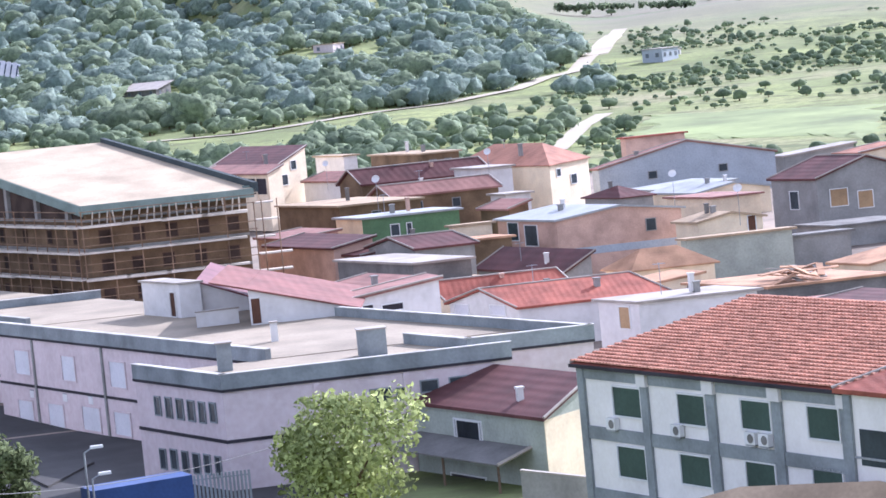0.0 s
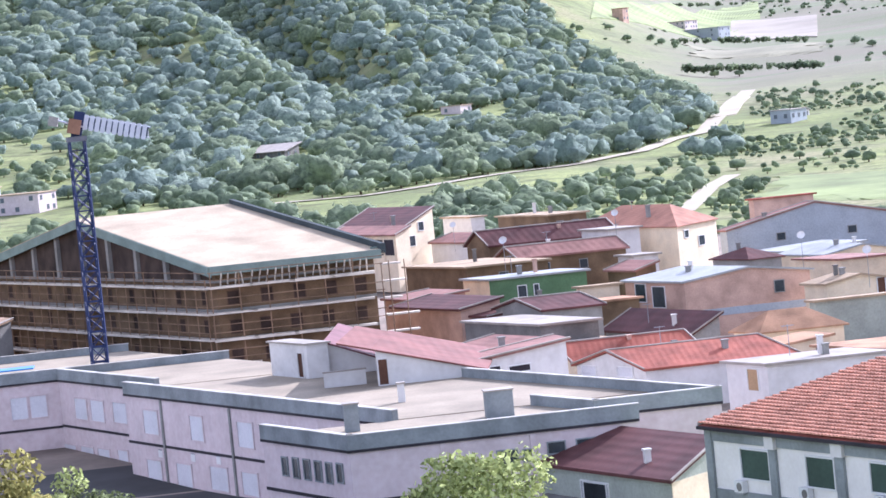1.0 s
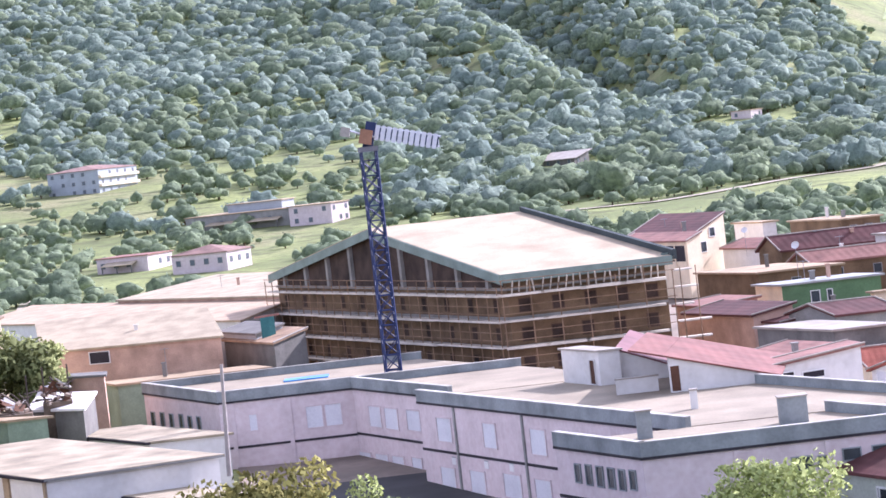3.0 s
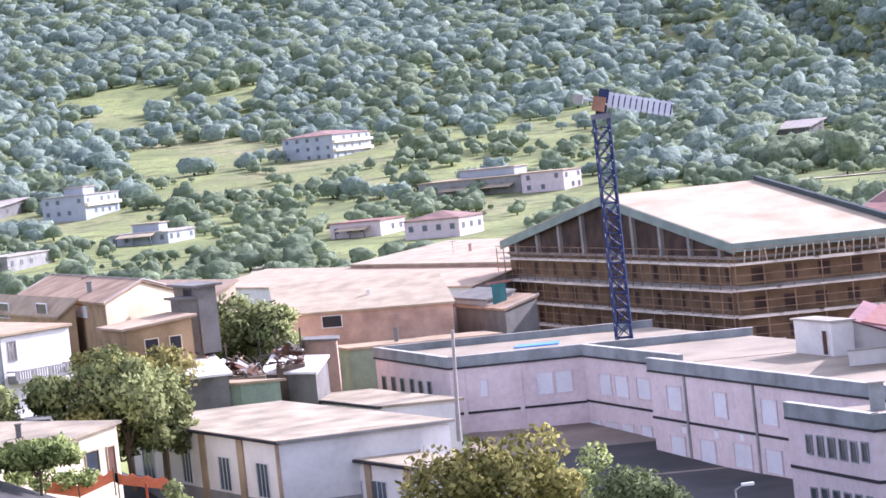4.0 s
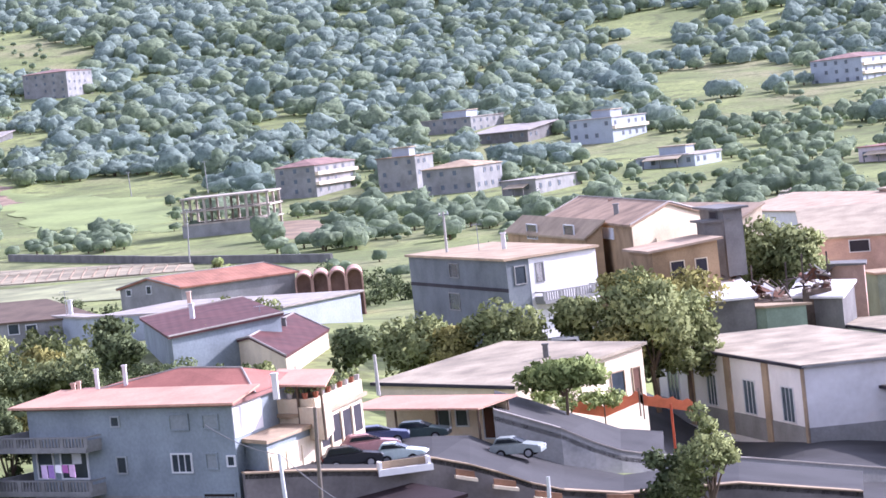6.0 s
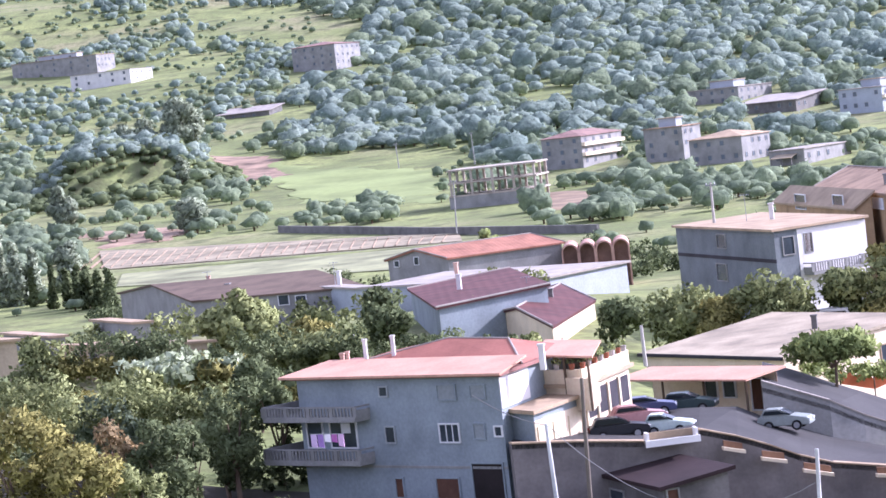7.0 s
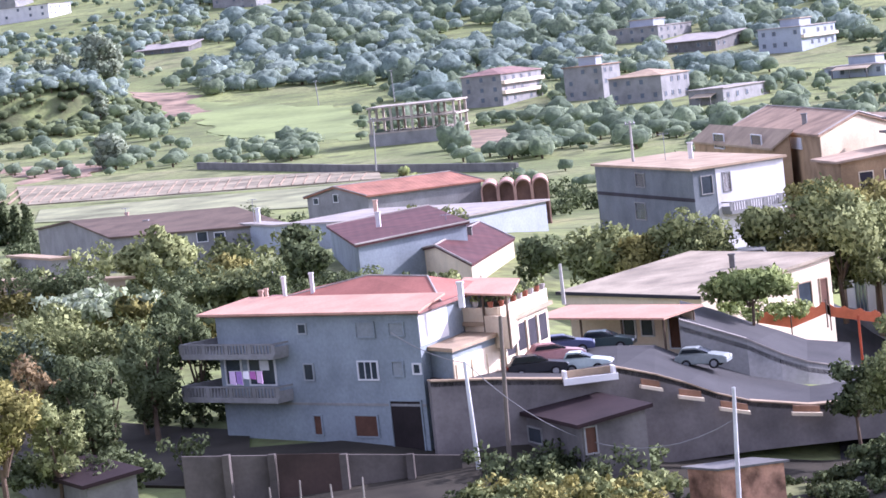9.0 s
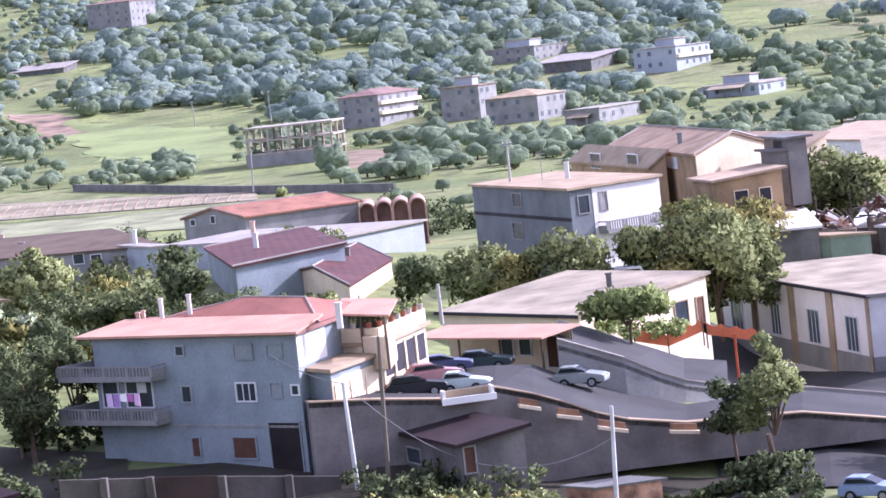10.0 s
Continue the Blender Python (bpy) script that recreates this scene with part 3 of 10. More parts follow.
def site_details(top, plot):
    """Concrete slabs, attic columns, and dark panels painted as unlit window holes and loft."""
    conc, dark = mat("raw_concrete", "8d8a84", vary=0.15), mat("interior_shade_panel", "453831", vary=0.3)
    for side, ln, n in (("L", plot.la, 11), ("R", plot.lb, 5)):
        m = plot.face(side)
        for z in (plot.h - 1.35, plot.h - 4.4, plot.h - 7.4, plot.h - 10.4):
            part("floor_slab", box(-0.2, ln, -0.02, 0.25, z, z + 0.28, m), conc, top)
        for k in range(3):
            for i in range(n):
                s = ln * (i + 0.5) / n
                z = plot.h - 3.0 - 3.0 * k
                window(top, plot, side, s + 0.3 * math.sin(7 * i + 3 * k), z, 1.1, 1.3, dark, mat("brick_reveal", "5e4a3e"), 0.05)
    m = plot.face("L")
    for i in range(9):
        s = plot.la * (i + 0.5) / 9
        ht = plot.h + 5.2 * (1 - abs(s / (plot.la / 2) - 1))
        part("column", box(s - 0.35, s + 0.35, 0.02, 0.5, plot.h - 1.1, ht - 0.3, m), conc, top)
    # flat gable panel behind the columns, the loft's shade put into its colour
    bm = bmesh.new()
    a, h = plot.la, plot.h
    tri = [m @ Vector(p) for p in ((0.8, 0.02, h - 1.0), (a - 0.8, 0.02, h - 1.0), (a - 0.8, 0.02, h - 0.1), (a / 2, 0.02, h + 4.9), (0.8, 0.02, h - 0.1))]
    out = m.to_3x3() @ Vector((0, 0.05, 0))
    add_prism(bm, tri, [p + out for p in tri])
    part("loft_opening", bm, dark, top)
    trim = mat("sage_fascia", "7d8c84", vary=0.1)
    for s0, z0, s1, z1 in ((-0.8, h - 0.05, a / 2, h + 5.25), (a / 2, h + 5.25, a + 0.8, h - 0.05)):
        bm = bmesh.new()
        q = [m @ Vector(p) for p in ((s0, 0.78, z0 - 0.65), (s1, 0.78, z1 - 0.65), (s1, 0.78, z1 + 0.35), (s0, 0.78, z0 + 0.35))]
        o = m.to_3x3() @ Vector((0, 0.12, 0))
        add_prism(bm, q, [p + o for p in q])
        part("fascia", bm, trim, top)
    # joints between the roof panels
    mr = plot.face("R")
    for q in (0.2, 0.4, 0.6, 0.8):
        s0 = plot.lb * q
        bm = bmesh.new()
        p0, p1 = plot.at(-0.7, s0, h + 0.02 - 1.4 * 5.2 / a), plot.at(a / 2, s0, h + 5.22)
        add_rod(bm, p0, p1, 0.07, sides=4)
        part("panel_joint", bm, mat("grey_joint", "7f7a72"), top)
    part("fascia", box(-0.8, plot.lb + 0.8, 0.78, 0.92, h - 0.5, h + 0.42, mr), trim, top)
    part("rear_verge", box(-0.8, 0.0, 0, 0.3, 0, 0.3, Matrix.Translation(plot.at(0, plot.lb + 0.6, h + 0.4))), trim, top)
    bm = bmesh.new()
    k = plot.lb + 0.5
    add_prism(bm, [plot.at(-0.8, k, h), plot.at(a / 2, k, h + 5.2), plot.at(a / 2, k + 0.5, h + 5.2), plot.at(-0.8, k + 0.5, h)], [plot.at(-0.8, k, h + 1.0), plot.at(a / 2, k, h + 6.2), plot.at(a / 2, k + 0.5, h + 6.2), plot.at(-0.8, k + 0.5, h + 1.0)])
    part("rear_upstand", bm, mat("dark_flashing", "454d4e", vary=0.12), top)


def crane(x, y, z, height, jib_az):
    top = tagged(empty("tower_crane", x, y, z), "blue lattice tower crane with a white bannered jib", "crane")
    blue, white = mat("crane_blue", "2b365c", rough=0.5, vary=0.1), mat("crane_white", "c9ccd6", rough=0.5, vary=0.06)
    w, step = 0.72, 1.45
    for sx in (-w, w):
        for sy in (-w, w):
            bm = bmesh.new()
            add_rod(bm, (sx, sy, -2), (sx, sy, height), 0.1, sides=4)
            part("mast_chord", bm, blue, top)
    k = int(height / step)
    c = [(-w, -w), (w, -w), (w, w), (-w, w)]
    for i in range(k):
        z0, z1 = i * step, (i + 1) * step
        for j in range(4):
            (ax, ay), (bx, by) = c[j], c[(j + 1) % 4]
            for p, q, r in (((ax, ay, z0), (bx, by, z1), 0.06), ((bx, by, z0), (ax, ay, z1), 0.05), ((ax, ay, z1), (bx, by, z1), 0.06)):
                bm = bmesh.new()
                add_rod(bm, p, q, r, sides=4)
                part("mast_brace", bm, blue, top)
    part("slewing_ring", box(-0.9, 0.9, -0.9, 0.9, height, height + 0.5), mat("crane_grey", "6d6f78"), top)
    d = heading(jib_az)
    m = Matrix.Identity(4)
    m.col[0], m.col[1] = (*d, 0), (-d.y, d.x, 0, 0)
    m = Matrix.Translation((0, 0, height + 0.5)) @ m @ pose(0, 0, 0, 0, 15, 0)
    part("cab", box(-0.9, 0.3, -1.35, -0.3, 0.2, 1.6, m), mat("crane_cab_orange", "94705c"), top)
    part("tower_head", box(-0.5, 0.5, -0.5, 0.5, -0.4, 2.4, m), blue, top)
    bm = bmesh.new()
    ln = 6.8
    for sy, zz in ((-0.6, 1.0), (0.6, 1.0), (0, 2.0)):
        add_rod(bm, m @ Vector((0, sy, zz)), m @ Vector((ln, sy, zz)), 0.09, sides=4)
    for i in range(12):
        s = i * ln / 12
        add_rod(bm, m @ Vector((s, -0.6, 1.0)), m @ Vector((s + ln / 24, 0, 2.0)), 0.05, sides=4)
        add_rod(bm, m @ Vector((s + ln / 24, 0, 2.0)), m @ Vector((s + ln / 12, 0.6, 1.0)), 0.05, sides=4)
    part("jib", bm, white, top)
    for i in range(11):
        s = 0.5 + i * 0.56
        part("banner_panel", box(s, s + 0.4, -0.72, -0.66, 0.75, 2.2, m), white, top, "white banner panel on the jib")
        part("banner_bar", box(s + 0.42, s + 0.53, -0.71, -0.67, 0.95, 2.0, m), blue, top, "dark blue lettering bar on the banner")
    bm = bmesh.new()
    for sy in (-0.6, 0.6):
        add_rod(bm, m @ Vector((-2.6, sy, 1.3)), m @ Vector((0, sy, 1.0)), 0.1, sides=4)
    part("counter_jib", bm, white, top)
    part("counterweight", box(-2.8, -1.9, -0.7, 0.7, 0.6, 1.5, m), mat("crane_weight", "a9a5a0"), top)
    return top


def air_conditioner():
    top = tagged(empty("air_conditioner", 0, 0, 0), "white wall-mounted air-conditioner unit with a round fan grille", "air conditioner", "outdoor units")
    part("casing", box(-0.4, 0.4, -0.32, 0, -0.3, 0.3), M_FRAME, top)
    bm = bmesh.new()
    add_rod(bm, (-0.1, -0.33, 0), (-0.1, -0.35, 0), 0.23, sides=14)
    part("fan_grille", bm, M_DGREY, top)
    part("bracket", box(-0.35, 0.35, -0.3, 0, -0.38, -0.3), M_METAL, top)
    return top


def hang(proto, plot, side, s, z, proud=0.04):
    m = Matrix.Translation(plot.base) @ plot.face(side) @ pose(s, proud, z, 0, 0, 180)
    return copy_thing(proto, m)


def roof_tiles(top, plot, rise, over=0.35):
    """Rows of rounded clay tiles on a roof that rises along the left wall's direction."""
    vs, fs = [], []
    nb, na = 74, 25
    a0, a1, b0, b1 = -over, plot.la + over, -over, plot.lb + over
    sl = rise / plot.la
    prof = [(-0.5, 0.0), (-0.25, 0.07), (0.0, 0.1), (0.25, 0.07), (0.5, 0.0)]
    rng = random.Random(8)
    for i in range(na):
        for j in range(nb):
            u0, u1 = a0 + (a1 - a0) * i / na, a0 + (a1 - a0) * (i + 1.12) / na
            c, w = b0 + (b1 - b0) * (j + 0.5) / nb, (b1 - b0) / nb
            k, dz = len(vs), rng.uniform(0, 0.025)
            for u, lift_ in ((u0, 0.13), (u1, 0.0)):
                for s, h in prof:
                    vs.append(plot.at(u, c + s * w * 0.96, plot.h + 0.22 + sl * u + h + lift_ + dz))
            for q in range(4):
                fs.append((k + q, k + q + 1, k + q + 6, k + q + 5))
            fs.append((k, k + 1, k + 2, k + 3, k + 4))
    ob = part("roof_tile", (vs, fs), mat("clay_tile", "c08b74", vary=0.1, island=0.17, fine=30), top, "overlapping rounded clay tiles")
    ob["kind"] = "stuff"
    return ob


def vehicle(label, colour, ln=4.1, wd=1.7, ht=1.42, m=None, van=False):
    """A parked car: body, glasshouse, wheels with rims, lights."""
    top = tagged(empty("car", 0, 0, 0), label, "car", "parked cars")
    top.matrix_basis = m
    paint = mat("paint_" + colour, colour, rough=0.3, vary=0.03, bump=0)
    dark, tyre, chrome = mat("car_glass", "22282c", rough=0.15, vary=0.05, bump=0), mat("tyre", "202022", vary=0.1), mat("wheel_rim", "9a9c9e", rough=0.35, metal=0.6)
    def extrude(profile, half, inset=0.0):
        bm = bmesh.new()
        add_prism(bm, [(x, -half + (inset if z > 0.85 else 0), z) for x, z in profile], [(x, half - (inset if z > 0.85 else 0), z) for x, z in profile])
        bmesh.ops.bevel(bm, geom=bm.edges[:], offset=0.05, segments=2, affect="EDGES")
        return bm
    l, h = ln / 2, ht
    part("body", extrude([(-l, 0.3), (-l, 0.72), (-l + 0.15, 0.9), (l - 1.05, 0.9), (l - 0.12, 0.74), (l, 0.55), (l, 0.3)], wd / 2), paint, top)
    cab = [(-l + 0.2, 0.88), (-l + 0.45, h), (l - (1.0 if van else 1.9), h), (l - 1.1, 0.88)] if not van else [(-l + 0.05, 0.88), (-l + 0.12, h), (l - 1.2, h), (l - 0.7, 0.88)]
    part("cabin", extrude(cab, wd / 2 - 0.06, 0.1), paint, top)
    glass = [(x * 0.93 - 0.02, 0.93 + (z - 0.88) * 0.8) for x, z in cab]
    part("glasshouse", extrude(glass, wd / 2 - 0.02, 0.1), dark, top)
    (x0, z0), (x1, z1) = cab[3], cab[2]
    bm = bmesh.new()
    n = Vector((z1 - z0, 0, x0 - x1)).normalized() * 0.03
    q = [Vector((x0 - 0.08, -wd / 2 + 0.2, z0 + 0.06)), Vector((x0 - 0.08, wd / 2 - 0.2, z0 + 0.06)), Vector((x1 + 0.06, wd / 2 - 0.28, z1 - 0.06)), Vector((x1 + 0.06, -wd / 2 + 0.28, z1 - 0.06))]
    add_prism(bm, q, [p + n for p in q])
    part("windscreen", bm, dark, top)
    for sx in (-l + 0.75, l - 0.8):
        for sy in (-wd / 2 + 0.02, wd / 2 - 0.02):
            bm = bmesh.new()
            add_rod(bm, (sx, sy - 0.1, 0.31), (sx, sy + 0.1, 0.31), 0.31, sides=16)
            wheel = part("wheel", bm, tyre, top)
            bm = bmesh.new()
            e = 0.115 if sy > 0 else -0.115
            add_rod(bm, (sx, sy, 0.31), (sx, sy + e, 0.31), 0.19, sides=12)
            part("rim", bm, chrome, wheel)
    for sy in (-wd / 2 + 0.28, wd / 2 - 0.28):
        part("headlight", box(l - 0.06, l + 0.02, sy - 0.16, sy + 0.16, 0.56, 0.68), M_FRAME, top)
        part("tail_light", box(-l - 0.02, -l + 0.05, sy - 0.14, sy + 0.14, 0.6, 0.76), mat("tail_red", "8a2a26", vary=0.05), top)
    return top


def utility_pole(x, y, z, height, lean=0.0, label="grey concrete utility pole with a short crossarm", colour="9d9b98", arm=True):
    top = tagged(empty("utility_pole", x, y, z), label, "pole", "utility poles")
    bm = bmesh.new()
    add_rod(bm, (0, 0, -1), (lean, 0, height), 0.15, 0.1, sides=8)
    part("shaft", bm, mat("pole_" + colour, colour, vary=0.12), top)
    if not arm:
        return top
    part("crossarm", box(lean - 0.5, lean + 0.5, -0.06, 0.06, height - 0.35, height - 0.22), M_METAL, top)
    for s in (-0.4, 0.0, 0.4):
        bm = bmesh.new()
        add_rod(bm, (lean + s, 0, height - 0.22), (lean + s, 0, height - 0.05), 0.05, sides=6)
        part("insulator", bm, M_FRAME, top)
    return top


def cable(p, q, sag, r=0.025, label="thin sagging overhead cable between poles"):
    bm = bmesh.new()
    p, q = Vector(p), Vector(q)
    n = 14
    pts = [p.lerp(q, i / n) - Vector((0, 0, sag * 4 * (i / n) * (1 - i / n))) for i in range(n + 1)]
    for a, b in zip(pts[:-1], pts[1:]):
        add_rod(bm, a, b, r, sides=4)
    ob = part("cable", bm, mat("cable", "8c8a88", vary=0.05), None)
    return tagged(ob, label, "cable")


def leaf_cloud(rng, centres, radii, count, size, flat=1.0):
    """Small leaf sprays over a set of clumps; returns vertices, quads and the directions in which the crown faces there."""
    k = rng.integers(len(centres), size=count)
    d = rng.normal(size=(count, 3))
    d /= np.linalg.norm(d, axis=1)[:, None]
    d[:, 2] *= flat
    c = centres[k] + d * (radii[k] * rng.uniform(0.55, 1.08, count))[:, None]
    a, b = rng.normal(size=(2, count, 3))
    s = size * rng.uniform(0.6, 1.3, count)[:, None]
    a = a / np.linalg.norm(a, axis=1)[:, None] * s
    b = b / np.linalg.norm(b, axis=1)[:, None] * s * 0.7
    middle = centres.mean(0)
    whole = c - middle
    whole /= np.abs(whole).max(0) + 0.3
    face = d * 0.8 + whole * 0.7 + rng.normal(size=(count, 3)) * 0.22
    face /= np.linalg.norm(face, axis=1)[:, None]
    # each spray turns its front outwards
    b = np.where((np.cross(a, b) * face).sum(1)[:, None] > 0, b, -b)
    v = np.stack([c - a, c - b, c + a, c + b], 1).reshape(-1, 3)
    f = np.arange(count * 4).reshape(-1, 4)
    return v, f, np.repeat(face, 4, 0)


def cloud_mesh(name, v, f, normals, material, parent):
    me = bpy.data.meshes.new(name)
    k = f.shape[1]
    me.vertices.add(len(v))
    me.vertices.foreach_set("co", v.astype(np.float32).ravel())
    me.loops.add(f.size)
    me.loops.foreach_set("vertex_index", f.astype(np.int32).ravel())
    me.polygons.add(len(f))
    me.polygons.foreach_set("loop_start", np.arange(0, f.size, k, dtype=np.int32))
    me.update(calc_edges=True)
    me.attributes.new("custom_normal", "FLOAT_VECTOR", "POINT").data.foreach_set("vector", normals.astype(np.float32).ravel())
    me.materials.append(material)
    ob = new(name, me)
    ob.parent = parent
    return ob


def tree(label, x, y, z, height, radius, leaves, seed, bottom=0.25, count=3200, size=0.26, shape="round", category="tree"):
    """Tapered trunk, limbs and a crown of leaf sprays in clumps. bottom: where the crown starts, as a share of the height."""
    rng = np.random.default_rng(seed)
    top = tagged(empty("tree", x, y, z), label, category)
    zc, hz = height * (1 + bottom) / 2, height * (1 - bottom) / 2
    bm = bmesh.new()
    fork = height * max(0.25, bottom + 0.1)
    tr = max(0.1, height * 0.022)
    add_rod(bm, (0, 0, -1), (rng.normal() * 0.2, rng.normal() * 0.2, fork), tr, tr * 0.7, 8)
    n = 20 if shape != "cypress" else 14
    dirs = rng.normal(size=(n, 3))
    dirs /= np.linalg.norm(dirs, axis=1)[:, None]
    rad = rng.uniform(0.3, 0.78, n)[:, None]
    ctr = dirs * rad * np.array([radius, radius, hz]) + np.array([0, 0, zc])
    cr = rng.uniform(0.24, 0.46, n) * min(radius, hz * 1.3)
    flat = 0.8
    if shape == "pine":
        ctr[:, 2] = zc + rng.uniform(-0.25, 0.45, n) * hz * (1 - (rad[:, 0] ** 2))
        cr = rng.uniform(0.6, 0.9, n) * hz
        flat = 0.65
    if shape == "cypress":
        t = np.linspace(0, 1, n)
        ctr = np.stack([rng.normal(size=n) * 0.15 * radius, rng.normal(size=n) * 0.15 * radius, height * (bottom + (1 - bottom) * t * 0.95)], 1)
        cr = radius * (1.05 - 0.75 * t)
        flat = 1.2
    for i in range(0, n, 3 if shape != "cypress" else 99):
        mid = Vector((0, 0, fork)).lerp(Vector(ctr[i]), 0.5) + Vector((0, 0, 0.2))
        add_rod(bm, (0, 0, fork * 0.9), mid, tr * 0.5, tr * 0.3, 5)
        add_rod(bm, mid, ctr[i], tr * 0.3, tr * 0.1, 5)
    part("trunk", bm, M_BARK, top)
    v, f, w = leaf_cloud(rng, ctr, cr, int(count * 0.72), size * 1.12, flat)
    cloud_mesh("crown", v, f, w, leaves, top)
    return top


def scatter_bushes(name, label, spots, leaves, seed, size=0.16, per=260):
    """Low bushes and tall weeds as one growth; spots: x, y, z, radius, height."""
    rng = np.random.default_rng(seed)
    vs, fs, ns, n = [], [], [], 0
    for x, y, z, r, h in spots:
        k = 7
        ctr = np.stack([x + rng.normal(size=k) * r * 0.45, y + rng.normal(size=k) * r * 0.45, z + rng.uniform(0.15, 0.75, k) * h], 1)
        v, f, w = leaf_cloud(rng, ctr, rng.uniform(0.3, 0.5, k) * r, int(per * r), size, 0.9)
        vs.append(v), fs.append(f + n), ns.append(w)
        n += len(v)
    ob = cloud_mesh(name, np.concatenate(vs), np.concatenate(fs), np.concatenate(ns), leaves, None)
    return tagged(ob, label, "bushes", kind="stuff")


CLEAR = []


def draped(name, corners, material, label, rows=6, cols=20, up=0.25, category="field", rough=0.0):
    """A field sheet laid over the ground between four corners (plan), in order round it."""
    a, b, c, d = [Vector(p) for p in corners]
    verts, faces = [], []
    for i in range(rows + 1):
        for j in range(cols + 1):
            p = a.lerp(b, j / cols).lerp(d.lerp(c, j / cols), i / rows)
            if rough:
                # a ragged outline that runs out into the grass
                q = p * 0.08
                p += Vector((noise.noise((q.x, q.y, 1.0)) + 0.5 * noise.noise((q.x * 3, q.y * 3, 3.0)), noise.noise((q.x, q.y, 2.0)) + 0.5 * noise.noise((q.x * 3, q.y * 3, 4.0)), 0)) * rough
            edge = rough and (i in (0, rows) or j in (0, cols))
            verts.append((p.x, p.y, ground_z(p.x, p.y) + (0.02 if edge else up)))
    for i in range(rows):
        for j in range(cols):
            k = i * (cols + 1) + j
            faces.append((k, k + 1, k + cols + 2, k + cols + 1))
    # a skirt into the ground all round
    w = cols + 1
    rim = [j for j in range(w)] + [i * w + cols for i in range(1, rows + 1)] + [rows * w + j for j in range(cols - 1, -1, -1)] + [i * w for i in range(rows - 1, 0, -1)]
    base = len(verts)
    verts += [(verts[k][0], verts[k][1], verts[k][2] - 1.5) for k in rim]
    for i, k in enumerate(rim):
        j = (i + 1) % len(rim)
        faces.append((k, rim[j], base + j, base + i))
    ob = part(name, (verts, faces), material, None)
    bearing = [math.degrees(math.atan2(q.x, q.y)) for q in (a, b, c, d)]
    CLEAR.append((min(bearing), max(bearing), min(q.length for q in (a, b, c, d)) - 15, max(q.length for q in (a, b, c, d))))
    return tagged(ob, label, category, kind="structure")


def furrows(a, b, count):
    """Low earth ridges across a ploughed field, from one end of it to the other; plan points on its middle line."""
    bm = bmesh.new()
    rng = random.Random(12)
    for i in range(count):
        t = i / (count - 1)
        x, y = a[0] + (b[0] - a[0]) * t, a[1] + (b[1] - a[1]) * t
        half = (24 - 14 * t) * rng.uniform(0.75, 1.0)
        p, q = Vector((x - half * 0.35, y + half, 0)), Vector((x + half * 0.35 - 3, y - half, 0))
        for k in range(4):
            c, d = p.lerp(q, k / 4), p.lerp(q, (k + 1) / 4)
            c.z, d.z = ground_z(c.x, c.y) + 0.14, ground_z(d.x, d.y) + 0.14
            add_rod(bm, c, d, rng.uniform(0.24, 0.3), sides=4)
    ob = part("furrows", bm, M_EARTH, None)
    return tagged(ob, "low pale earth ridges across the ploughed field", "field", kind="stuff")


def ribbon(name, line, width, material, label, up=0.2):
    """A road laid over the ground along plan points (bearing, distance)."""
    pts = [heading(az) * d for az, d in line]
    fine = []
    for p, q in zip(pts[:-1], pts[1:]):
        fine += [p.lerp(q, i / 6) for i in range(6)]
    fine.append(pts[-1])
    for p in fine:
        a = math.degrees(math.atan2(p.x, p.y))
        CLEAR.append((a - 0.2, a + 0.2, p.length - (75 if width > 5 else 28), p.length + width))
    verts, faces = [], []
    for i, p in enumerate(fine):
        t = (fine[min(i + 1, len(fine) - 1)] - fine[max(i - 1, 0)]).normalized()
        s = Vector((-t.y, t.x, 0)) * width / 2
        for q in (p - s, p + s):
            verts.append((q.x, q.y, ground_z(p.x, p.y) + up))
    for i in range(len(fine) - 1):
        faces.append((2 * i, 2 * i + 1, 2 * i + 3, 2 * i + 2))
    return tagged(part(name, (verts, faces), material, None), label, "road", kind="structure")


def strip_spots(a, b, count, r0, r1, wide, seed):
    """Spots along a line on the ground, jittered to both sides."""
    rng = random.Random(seed)
    a, b, out = Vector(a), Vector(b), []
    for i in range(count):
        p = a.lerp(b, rng.random())
        r = rng.uniform(r0, r1)
        out.append((p.x + rng.uniform(-wide, wide) * 0.5, p.y + rng.uniform(-wide, wide), p.z - 0.3 * r, r, r * rng.uniform(1.0, 1.6)))
    return out


